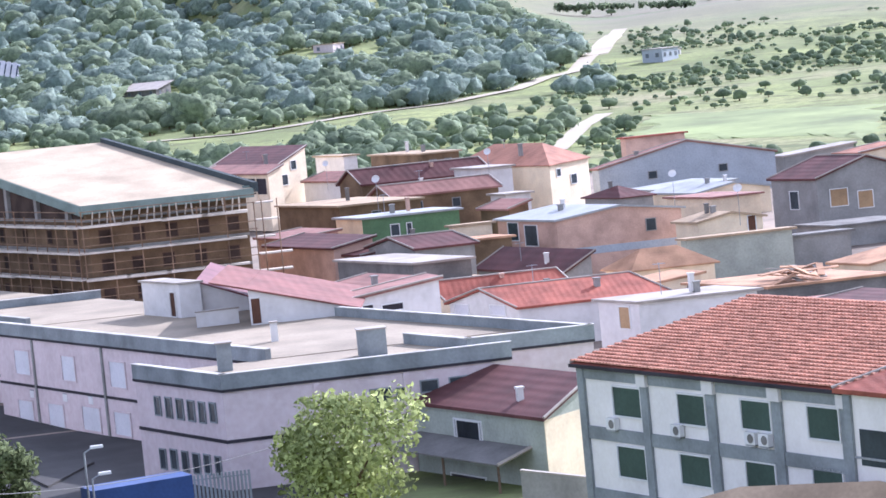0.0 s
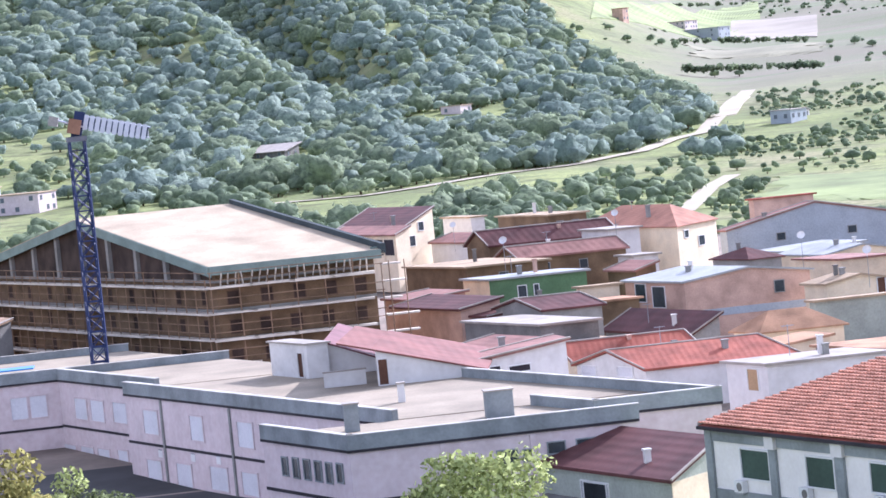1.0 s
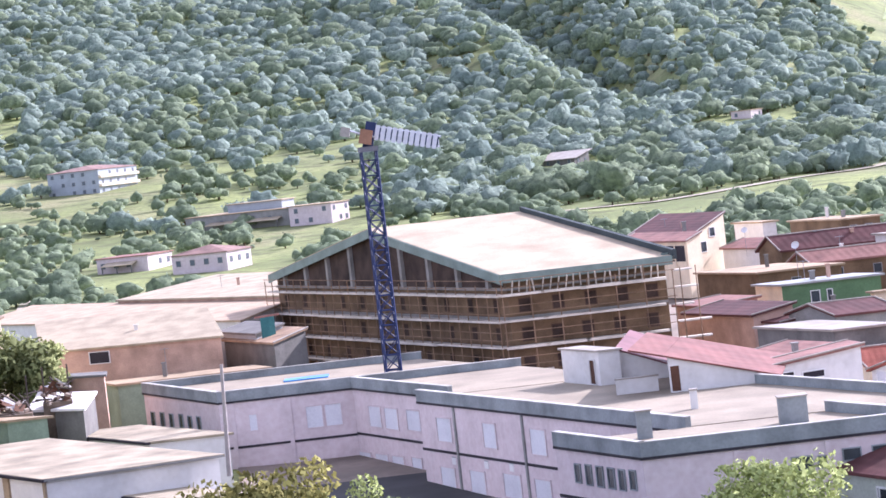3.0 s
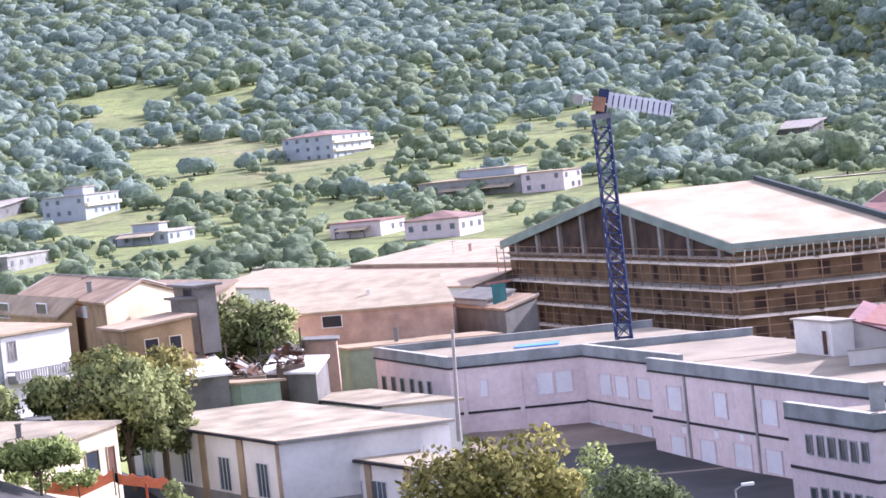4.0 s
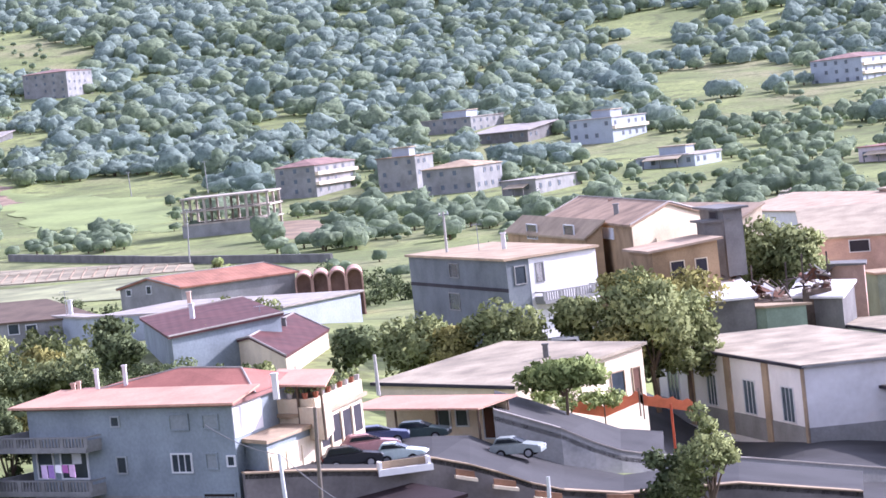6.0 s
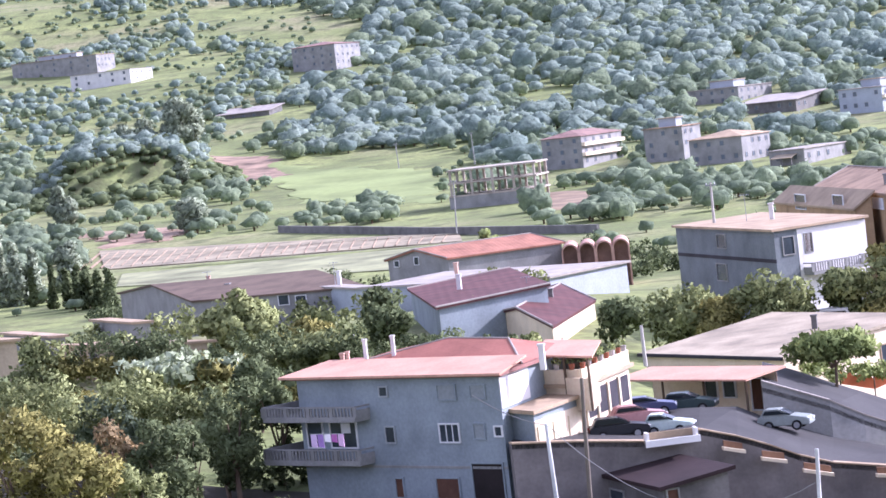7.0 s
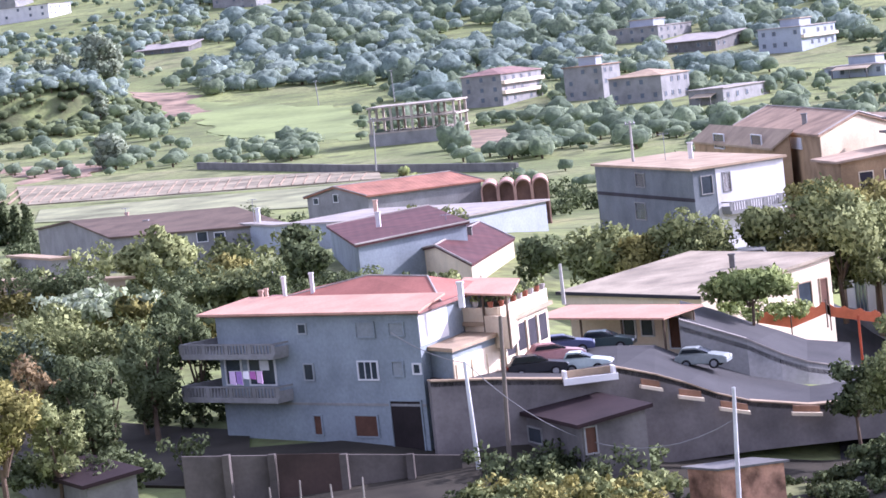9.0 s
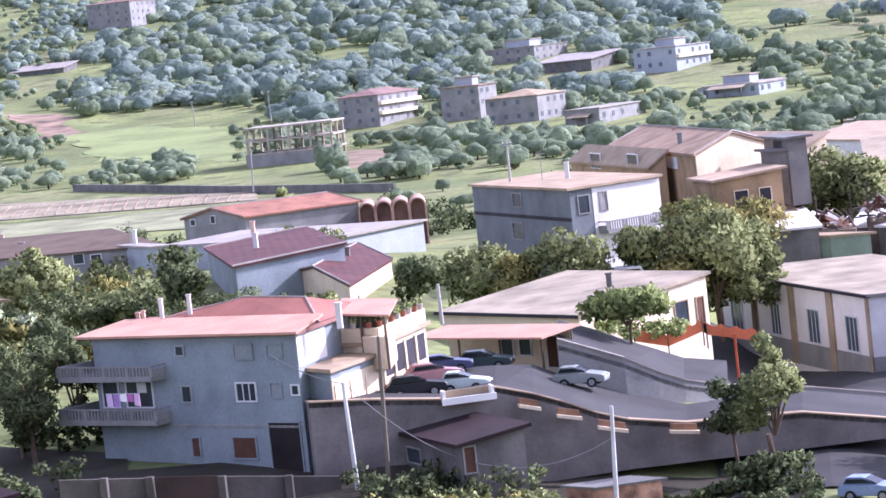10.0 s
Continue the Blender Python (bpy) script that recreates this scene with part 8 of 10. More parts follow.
slope_long = house("long low grey farm building with beige roofs", p_slope_long, M_GREY, M_BEIGE, "flat", category="house", group="houses on the slope")
window(slope_long, p_slope_long, "L", 11.0, 2.5, 1.0, 1.1, M_FARGLASS, M_GREY)
window(slope_long, p_slope_long, "L", 18.4, 2.5, 1.0, 1.1, M_FARGLASS, M_GREY)
window(slope_long, p_slope_long, "L", 25.8, 2.5, 1.0, 1.1, M_FARGLASS, M_GREY)
window(slope_long, p_slope_long, "L", 33.1, 2.5, 1.0, 1.1, M_FARGLASS, M_GREY)
window(slope_long, p_slope_long, "R", 6.4, 2.5, 1.0, 1.1, M_FARGLASS, M_GREY)
window(slope_long, p_slope_long, "R", 10.6, 2.5, 1.0, 1.1, M_FARGLASS, M_GREY)
window(slope_long, p_slope_long, "R", 14.9, 2.5, 1.0, 1.1, M_FARGLASS, M_GREY)
window(slope_long, p_slope_long, "R", 19.1, 2.5, 1.0, 1.1, M_FARGLASS, M_GREY)

p_slope_rose = Plot(17.4, 611.2, 14.4, 300, 13.0, 30, 11.8, 3.6)
slope_rose = house("low rose coloured houses in a row", p_slope_rose, M_PINK, M_ROSE, "flat", category="house", group="houses on the slope")
window(slope_rose, p_slope_rose, "L", 4.9, 2.0, 1.0, 1.1, M_FARGLASS, M_GREY)
window(slope_rose, p_slope_rose, "L", 8.1, 2.0, 1.0, 1.1, M_FARGLASS, M_GREY)
window(slope_rose, p_slope_rose, "L", 11.4, 2.0, 1.0, 1.1, M_FARGLASS, M_GREY)
window(slope_rose, p_slope_rose, "R", 5.9, 2.0, 1.0, 1.1, M_FARGLASS, M_GREY)
window(slope_rose, p_slope_rose, "R", 9.8, 2.0, 1.0, 1.1, M_FARGLASS, M_GREY)

p_slope_rose_b = Plot(33.3, 580.7, 14.2, 301, 13.4, 31, 11.4, 4.1)
slope_rose_b = house("low rose house with a red roof", p_slope_rose_b, M_PINK, M_OLDROSE, "hip", 1.6, category="house", group="houses on the slope")
window(slope_rose_b, p_slope_rose_b, "L", 1.7, 2.3, 1.0, 1.1, M_FARGLASS, M_GREY)
window(slope_rose_b, p_slope_rose_b, "L", 5.0, 2.3, 1.0, 1.1, M_FARGLASS, M_GREY)
window(slope_rose_b, p_slope_rose_b, "L", 8.4, 2.3, 1.0, 1.1, M_FARGLASS, M_GREY)
window(slope_rose_b, p_slope_rose_b, "L", 11.8, 2.3, 1.0, 1.1, M_FARGLASS, M_GREY)
window(slope_rose_b, p_slope_rose_b, "R", 1.9, 2.3, 1.0, 1.1, M_FARGLASS, M_GREY)
window(slope_rose_b, p_slope_rose_b, "R", 5.7, 2.3, 1.0, 1.1, M_FARGLASS, M_GREY)
window(slope_rose_b, p_slope_rose_b, "R", 9.5, 2.3, 1.0, 1.1, M_FARGLASS, M_GREY)

p_slope_farm = Plot(-34.6, 670.8, 15.7, 295, 13.8, 25, 17.1, 2.8)
slope_farm = house("white farmhouse with a flat roof", p_slope_farm, M_WHITE, M_PALE, "flat", category="house", group="houses on the slope")
window(slope_farm, p_slope_farm, "L", 5.2, 1.5, 1.0, 1.1, M_FARGLASS, M_GREY)
window(slope_farm, p_slope_farm, "L", 8.6, 1.5, 1.0, 1.1, M_FARGLASS, M_GREY)
window(slope_farm, p_slope_farm, "L", 12.1, 1.5, 1.0, 1.1, M_FARGLASS, M_GREY)
window(slope_farm, p_slope_farm, "R", 5.1, 1.5, 1.0, 1.1, M_FARGLASS, M_GREY)
window(slope_farm, p_slope_farm, "R", 8.6, 1.5, 1.0, 1.1, M_FARGLASS, M_GREY)
window(slope_farm, p_slope_farm, "R", 12.0, 1.5, 1.0, 1.1, M_FARGLASS, M_GREY)
window(slope_farm, p_slope_farm, "R", 15.4, 1.5, 1.0, 1.1, M_FARGLASS, M_GREY)

def upper_room(top, plot, s0, s1, d0, d1, height, wall, roof):
    """A small room with its own slab, standing on the roof of a house."""
    m = Matrix.Translation(plot.base - top.matrix_basis.translation) @ plot.face("R")
    room = part("upper_room", box(s0, s1, -d1, -d0, plot.h - 0.1, plot.h + height, m), wall, top)
    part("slab", box(s0 - 0.4, s1 + 0.4, -d1 - 0.4, -d0 + 0.4, plot.h + height, plot.h + height + 0.25, m), roof, room)


def side_shelter(top, plot, side, s0, s1, height, deep):
    """A lean-to of posts under a sloping sheet along one wall."""
    m = Matrix.Translation(plot.base - top.matrix_basis.translation) @ plot.face(side)
    bm = bmesh.new()
    add_prism(bm, [m @ Vector(p) for p in ((s0, 0, height), (s1, 0, height), (s1, deep, height - 0.7), (s0, deep, height - 0.7))], [m @ Vector(p) for p in ((s0, 0, height + 0.15), (s1, 0, height + 0.15), (s1, deep, height - 0.55), (s0, deep, height - 0.55))])
    shelter = part("lean_to", bm, M_TANSHEET, top, "lean-to under a tan sheet")
    for q in (s0 + 0.2, (s0 + s1) / 2, s1 - 0.2):
        part("post", box(q - 0.12, q + 0.12, deep - 0.35, deep - 0.1, -4, height - 0.72, m), M_DGREY, shelter)


for top, plot in ((slope_blue, p_slope_blue), (slope_white, p_slope_white), (slope_low, p_slope_low), (slope_mid, p_slope_mid), (slope_long, p_slope_long), (slope_pair, p_slope_pair)):
    upper_room(top, plot, plot.lb * 0.35, plot.lb * 0.68, plot.la * 0.3, plot.la * 0.75, 2.3, M_LBLUE, M_TANSHEET)
for top, plot in ((slope_white, p_slope_white), (slope_long, p_slope_long), (slope_rose, p_slope_rose), (slope_hut, p_slope_hut)):
    side_shelter(top, plot, "L", plot.la * 0.2, plot.la * 0.8, 2.6, 3.0)

p_wood_shed = Plot(153.0, 804.1, 22.9, 309, 18.2, 39, 9.5, 2.0)
# wall colour darkened for the shade beneath the wide roof
wood_shed = house("long low shed with a white roof at the wood edge", p_wood_shed, M_DGREY, M_PALE, "mono", 1.8, over=0.9, category="house", group="houses on the slope")
window(wood_shed, p_wood_shed, "L", 1.8, 1.1, 1.0, 1.1, M_FARGLASS, M_GREY)
window(wood_shed, p_wood_shed, "L", 5.5, 1.1, 1.0, 1.1, M_FARGLASS, M_GREY)
window(wood_shed, p_wood_shed, "L", 9.1, 1.1, 1.0, 1.1, M_FARGLASS, M_GREY)
window(wood_shed, p_wood_shed, "L", 16.4, 1.1, 1.0, 1.1, M_FARGLASS, M_GREY)
window(wood_shed, p_wood_shed, "R", 2.4, 1.1, 1.0, 1.1, M_FARGLASS, M_GREY)
window(wood_shed, p_wood_shed, "R", 7.1, 1.1, 1.0, 1.1, M_FARGLASS, M_GREY)

p_plain_hut = Plot(305.4, 775.5, 19.5, 319, 6.6, 49, 9.7, 2.3)
plain_hut = house("low white hut beside the far road", p_plain_hut, M_WHITE, M_PALE, "flat", category="house", group="houses on the slope")
window(plain_hut, p_plain_hut, "L", 1.7, 1.2, 1.0, 1.1, M_FARGLASS, M_GREY)
window(plain_hut, p_plain_hut, "L", 5.0, 1.2, 1.0, 1.1, M_FARGLASS, M_GREY)
window(plain_hut, p_plain_hut, "R", 1.6, 1.2, 1.0, 1.1, M_FARGLASS, M_GREY)
window(plain_hut, p_plain_hut, "R", 4.9, 1.2, 1.0, 1.1, M_FARGLASS, M_GREY)
window(plain_hut, p_plain_hut, "R", 8.1, 1.2, 1.0, 1.1, M_FARGLASS, M_GREY)

p_edge_house = Plot(68.7, 704.1, 19.6, 304, 12.6, 34, 9.8, 5.3)
edge_house = house("pale house at the wood edge", p_edge_house, M_PINK, M_BEIGE, "flat", category="house", group="houses on the slope")
window(edge_house, p_edge_house, "L", 2.1, 4.1, 1.0, 1.1, M_FARGLASS, M_GREY)
window(edge_house, p_edge_house, "L", 6.3, 1.5, 1.0, 1.1, M_FARGLASS, M_GREY)
window(edge_house, p_edge_house, "L", 10.5, 1.5, 1.0, 1.1, M_FARGLASS, M_GREY)
window(edge_house, p_edge_house, "L", 10.5, 4.1, 1.0, 1.1, M_FARGLASS, M_GREY)
window(edge_house, p_edge_house, "R", 1.6, 4.1, 1.0, 1.1, M_FARGLASS, M_GREY)
window(edge_house, p_edge_house, "R", 4.9, 1.5, 1.0, 1.1, M_FARGLASS, M_GREY)
window(edge_house, p_edge_house, "R", 8.2, 1.5, 1.0, 1.1, M_FARGLASS, M_GREY)
window(edge_house, p_edge_house, "R", 8.2, 4.1, 1.0, 1.1, M_FARGLASS, M_GREY)
open_frame(-133.1, 595.6, 10.8, 20.3, 8.6)

p_left_hut = Plot(-93.9, 215.4, 17.0, 315, 16.3, 98, 2.5, 4.0)
left_hut = house("low house with a cream slab roof among trees", p_left_hut, M_TANWALL, M_BEIGE, "flat", over=0.6)
for s_along, s_wide in ((2.2, 2.6), (6.0, 1.2), (9.5, 2.8), (13.5, 1.4)):
    window(left_hut, p_left_hut, "L", s_along, 2.6, s_wide, 1.7, M_DARK, M_GREY)

p_left_hut_b = Plot(-78.6, 218.3, 15.1, 306, 17.9, 98, 3.2, 4.0)
left_hut_b = house("low cream house with a flat roof", p_left_hut_b, M_TANWALL, M_BEIGE, "flat", over=0.6)
for s_along, s_wide in ((3.0, 1.2), (7.5, 2.4), (12.5, 1.2), (15.5, 1.0)):
    window(left_hut_b, p_left_hut_b, "L", s_along, 2.7, s_wide, 1.3, M_DARK, M_GREY)

p_left_hut_c = Plot(-92.0, 245.3, 15.4, 321, 12.9, 98, 1.7, 4.0)
left_hut_c = house("small hut with a beige roof", p_left_hut_c, M_GREY, M_BEIGE, "flat")

p_left_hut_d = Plot(-96.8, 235.9, 15.5, 320, 14.8, 98, 1.5, 4.0)
left_hut_d = house("low hut with a pink roof", p_left_hut_d, M_GREY, M_PINKROOF, "flat")

def vaulted_shed(x, y, z, along, radius, count, length, wall):
    """A row of barrel vaults side by side on low walls, open at the front; along: the bearing of the row."""
    top = tagged(empty("vaulted_shed", x, y, z), "row of rose brick barrel vaults, shade painted inside their ends", "shed")
    u, w = heading(along), heading(along - 90)
    # inside: the vault brick darkened to stand for its shade
    brick, inside = mat("rose_vault_brick", "b89484", vary=0.2, fine=20, bump=0.3), mat("vault_shade_brick", "80665c", vary=0.2)
    for i in range(count):
        c = u * (radius * 2 * (i + 0.5))
        arc = [(math.cos(a), math.sin(a)) for a in [math.pi * k / 12 for k in range(13)]]
        outer = [c + u * (radius * p) + Vector((0, 0, wall + radius * q)) for p, q in arc]
        inner = [c + u * (radius * 0.82 * p) + Vector((0, 0, wall + radius * 0.82 * q)) for p, q in arc]
        for line in (outer, inner):
            line.insert(0, Vector((line[0].x, line[0].y, -7)))
            line.append(Vector((line[-1].x, line[-1].y, -7)))
        bm = bmesh.new()
        rings = [[bm.verts.new(p + w * d) for p in line] for line, d in ((outer, 0), (outer, length), (inner, length), (inner, 0))]
        for k in range(len(outer) - 1):
            for q in range(4):
                g, h = rings[q], rings[(q + 1) % 4]
                bm.faces.new((g[k], g[k + 1], h[k + 1], h[k]))
        part("vault", bm, brick, top)
        # shallow wall inside each vault, with the shade put into its colour
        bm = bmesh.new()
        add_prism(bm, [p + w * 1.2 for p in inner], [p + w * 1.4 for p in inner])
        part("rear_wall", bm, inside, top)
    return top


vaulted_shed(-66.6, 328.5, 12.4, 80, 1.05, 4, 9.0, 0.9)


# ---- ruined sheds behind the gym ----

p_ruin_brick = Plot(2.1, 272.0, 12.7, 311, 11.7, 2, 4.0, 4.0)
ruin_brick = house("roofless bare brick ruin", p_ruin_brick, M_BRICK, M_DGREY, "flat")

p_ruin_sheet = Plot(-0.3, 258.0, 10.8, 319, 7.9, 12, 6.0, 2.6)
ruin_sheet = house("low shack roofed with white sheets", p_ruin_sheet, M_DGREY, M_GYMWHITE, "mono", 0.9)

p_ruin_sheet_b = Plot(-12.9, 252.2, 12.0, 350, 12.0, 85, 4.6, 2.4)
ruin_sheet_b = house("low shack roofed with bright white sheets", p_ruin_sheet_b, M_DGREY, M_GYMWHITE, "mono", 1.3, ridge="L")

p_ruin_tower = Plot(-12.6, 261.7, 18.9, 343, 3.2, 98, 2.0, 8.0)
ruin_tower = house("narrow grey cement stair tower with a flat cap", p_ruin_tower, M_DGREY, M_DGREY, "flat", over=0.5)

p_ruin_lean = Plot(-7.3, 251.9, 11.0, 314, 9.0, 98, 3.7, 3.0)
ruin_lean = house("low lean-to with a tan slab roof", p_ruin_lean, M_SAGE, M_BEIGE, "flat")

p_ochre_low = Plot(-17.4, 254.0, 17.0, 340, 8.0, 66, 6.6, 4.0)
# block-masonry ochre in place of cream: the trees' shade as wall colour
ochre_low = house("low tan-roofed annex below the yellow gable", p_ochre_low, M_OCHRE, M_PINKROOF, "mono", 0.5, over=0.5)
window(ochre_low, p_ochre_low, "R", 2.4, 2.0, 1.3, 1.8, M_DARK, M_CREAM)
window(ochre_low, p_ochre_low, "R", 4.8, 2.0, 1.1, 1.8, M_DARK, M_CREAM)

def ruin_heap(x, y, z, w, seed):
    """Fallen timbers, rusted sheets and broken blocks heaped between the shacks, with two posts still up."""
    top = tagged(empty("ruin_heap", x, y, z), "heap of fallen timbers, rusted sheets and broken blocks", "rubble")
    rng = random.Random(seed)
    timber, rust, block = mat("grey_old_timber", "574d46", vary=0.25), mat("rusted_sheet", "70503f", vary=0.35), mat("broken_block", "a39384", vary=0.2)
    for i in range(14):
        p = Vector((rng.uniform(-w, w), rng.uniform(-w, w), rng.uniform(-1.0, 0.8)))
        q = p + Vector((rng.uniform(-1.6, 1.6), rng.uniform(-1.6, 1.6), rng.uniform(-0.4, 1.2)))
        bm = bmesh.new()
        add_rod(bm, p, q, rng.uniform(0.06, 0.12), sides=5)
        part("timber", bm, timber, top)
    for i in range(7):
        m = pose(rng.uniform(-w, w), rng.uniform(-w, w), rng.uniform(-0.6, 0.7), rng.uniform(-40, 40), rng.uniform(-40, 40), rng.uniform(0, 180))
        part("sheet", box(-rng.uniform(0.5, 1.1), rng.uniform(0.5, 1.1), -0.5, 0.5, 0, 0.04, m), rust if i % 3 else M_GYMWHITE, top)
    for i in range(16):
        m = pose(rng.uniform(-w, w), rng.uniform(-w, w), rng.uniform(-1.0, 0.2), rng.uniform(-30, 30), rng.uniform(-30, 30), rng.uniform(0, 180))
        part("block", box(-0.25, 0.25, -0.15, 0.15, -0.12, 0.12, m), block, top)
    part("mound", box(-w, w, -w, w, -5.5, -0.8), mat("rubble_earth", "6d5f52", vary=0.35, bump=0.5), top)
    for px in (-w * 0.9, w * 0.8):
        bm = bmesh.new()
        add_rod(bm, (px, 0, -5), (px + 0.1, 0, 2.6), 0.11, 0.09, sides=6)
        part("post", bm, timber, top)
    return top


ruin_heap(-6.9, 258.6, 12.0, 1.9, 31)
ruin_heap(-11.6, 262.0, 13.2, 1.2, 32)
ruin_heap(-2.6, 262.5, 12.4, 1.4, 33)

p_scrap_shed = Plot(20.5, 289.3, 12.7, 344, 16.0, 40, 6.0, 3.0)
scrap_shed = house("low dark shed patched with sheets", p_scrap_shed, M_DGREY, M_BROWNROOF, "mono", 0.8)

p_scrap_shed_b = Plot(19.1, 295.4, 13.5, 344, 11.8, 40, 5.0, 3.0)
scrap_shed_b = house("low grey shed with a pale patched roof", p_scrap_shed_b, M_LBLUE, M_DGREY, "mono", 0.5)

p_tower_hut = Plot(-10.7, 260.8, 20.0, 342, 8.5, 60, 2.0, 1.4)
tower_hut = house("small open hut on top of the stair tower", p_tower_hut, M_DGREY, M_DGREY, "flat", over=0.6)
window(tower_hut, p_tower_hut, "L", 3.5, 0.7, 2.6, 0.9, M_DARK, M_DGREY)

p_teal_shack = Plot(20.6, 295.3, 15.3, 245, 1.0, 60, 0.8, 4.5)
teal_shack = house("narrow teal painted shack beside the building site", p_teal_shack, M_TEAL, M_ROSE, "flat")

p_brick_lean = Plot(69.6, 276.4, 10.3, 345, 15.0, 98, 4.2, 3.5)
brick_lean = house("red brick lean-to with a maroon roof", p_brick_lean, M_BRICK, M_MAROON, "mono", 0.8)

p_cream_box = Plot(85.0, 283.5, 10.6, 345, 0.8, 98, 4.3, 3.5)
cream_box = house("small cream flat-roofed outhouse", p_cream_box, M_CREAM, M_BEIGE, "flat")

p_brown_box = Plot(84.2, 275.4, 9.5, 345, 3.6, 98, 4.6, 3.5)
brown_box = house("low brown shed with a tan roof", p_brown_box, M_BROWN, M_TAN, "flat")

p_white_terrace = Plot(102.2, 326.4, 14.2, 345, 6.3, 98, 4.0, 4.5)
white_terrace = house("white stepped terrace house with parapets", p_white_terrace, M_WHITE, M_PALE, "flat")

p_white_terrace_b = Plot(99.7, 309.3, 11.7, 345, 3.4, 98, 3.0, 3.5)
white_terrace_b = house("small white house with a roof terrace", p_white_terrace_b, M_WHITE, M_PALE, "flat")

# canopy built without posts; dark walls stand for the shade beneath it
p_slab_canopy = Plot(71.2, 252.1, 9.8, 345, 14.8, 98, 5.7, 3.2)
slab_canopy = house("pale slab canopy, its shade put into dark grey walls", p_slab_canopy, M_DGREY, M_PALE, "flat")

p_cream_low = Plot(73.7, 249.3, 7.9, 345, 11.0, 98, 4.4, 3.2)
cream_low = house("low house with a cream flat roof", p_cream_low, M_CREAM, M_BEIGE, "flat")

p_cream_yard_wall = Plot(100.0, 253.0, 8.8, 345, 1.0, 98, 10.9, 3.0)
cream_yard_wall = house("low dull cream outhouse with a slab roof", p_cream_yard_wall, M_PALESAGE, M_BEIGE, "flat")

p_rose_low = Plot(104.5, 346.6, 12.9, 345, 4.3, 98, 6.1, 3.2)
rose_low = house("low house with a rose sheet roof", p_rose_low, M_BROWN, M_ROSE, "mono", 0.8)

p_maroon_long = Plot(93.7, 290.2, 11.3, 345, 5.9, 98, 2.3, 3.5)
maroon_long = house("long low house with a maroon sheet roof", p_maroon_long, M_BROWN, M_ROSE, "mono", 0.7)

p_grey_low = Plot(127.6, 328.1, 8.6, 345, 9.3, 98, 9.1, 3.5)
grey_low = house("low grey house with a pale roof", p_grey_low, M_GREY, M_PALEBLUE, "mono", 0.5)

p_rose_low_b = Plot(120.0, 294.5, 9.5, 345, 8.8, 98, 5.8, 3.2)
rose_low_b = house("low house with a rose roof", p_rose_low_b, M_CREAM, M_ROSE, "flat")

p_far_white = Plot(158.9, 336.3, 10.0, 345, 4.9, 98, 6.4, 3.5)
far_white = house("low white house at the edge of town", p_far_white, M_CREAM, M_ORANGE, "mono", 0.8)

p_grey_mid = Plot(123.7, 268.9, 6.8, 345, 6.7, 98, 8.9, 4.5)
grey_mid = house("grey cement house with a flat roof", p_grey_mid, M_GREY, M_DGREY, "flat")

p_tan_low = Plot(87.0, 230.1, 7.3, 345, 4.4, 98, 4.8, 3.0)
tan_low = house("low tan-roofed shed between lanes", p_tan_low, M_CREAM, M_TAN, "mono", 0.5)

p_tan_low_b = Plot(112.1, 236.8, 5.8, 345, 5.8, 98, 5.6, 3.0)
tan_low_b = house("low shed with a tan tile roof", p_tan_low_b, M_CREAM, M_TAN, "mono", 0.9)

p_grey_step = Plot(87.3, 204.1, 7.2, 345, 1.8, 98, 3.3, 3.5)
grey_step = house("grey parapet house behind the red roofs", p_grey_step, M_DGREY, M_DGREY, "flat")

p_maroon_strip = Plot(71.6, 272.8, 9.5, 345, 9.6, 98, 4.8, 3.0)
maroon_strip = house("low house with a maroon strip roof", p_maroon_strip, M_GREY, M_MAROON, "mono", 0.6)

p_brown_low = Plot(69.1, 291.9, 10.6, 345, 8.6, 98, 5.0, 4.0)
brown_low = house("brown brick house with a slab roof", p_brown_low, M_BRICK, M_ROSE, "mono", 0.5)

p_scrap_roof = Plot(91.3, 213.3, 7.5, 345, 11.5, 98, 11.0, 4.0)
scrap_roof = house("flat roof heaped with boards and sheets", p_scrap_roof, M_DGREY, M_TAN, "flat")

p_scrap_roof_b = Plot(90.6, 198.3, 7.0, 345, 8.6, 98, 7.5, 3.5)
scrap_roof_b = house("low maroon and grey roofs behind the white block", p_scrap_roof_b, M_GREY, M_ROSE, "flat")
board_pile((94.8, 216.1, 8.0))


# ---- fields and roads ----
ribbon("road", [(10.35, 651), (10.95, 649), (12.37, 645), (13.56, 656), (15.01, 674), (16.45, 692), (17.53, 716), (18.19, 730), (18.86, 772), (19.59, 806), (19.98, 892), (20.36, 964), (20.59, 1024)], 5.5, M_ROAD, "pale dusty country road winding round the hill foot")
ribbon("track", [(19.02, 500), (19.21, 518), (19.60, 566), (20.09, 604)], 4.0, M_ROAD, "pale track through the valley fields")
ribbon("lane", [(-1.04, 518), (-0.95, 540), (-0.75, 582), (-0.62, 603)], 4.0, M_ROAD, "short pale lane between gardens")
draped("ploughed_field", [(-193.8, 504.3, 0), (-117.7, 489.8, 0), (-123.9, 513.8, 0), (-216.2, 560.3, 0)], M_PLOUGH, "pinkish ploughed terrace field", up=0.25)
draped("green_field", [(-206.6, 677.3, 0), (-153.1, 613.1, 0), (-183.0, 740.9, 0), (-254.4, 808.5, 0)], M_MEADOW, "bright green sloping meadow", up=0.2, rows=24, cols=24, rough=9.0)
draped("meadow", [(182.5, 481.5, 0), (198.3, 410.5, 0), (239.3, 494.0, 0), (209.3, 547.7, 0)], M_MEADOW, "bright green field beyond the town", up=0.25, rows=16, cols=24, rough=5.0)
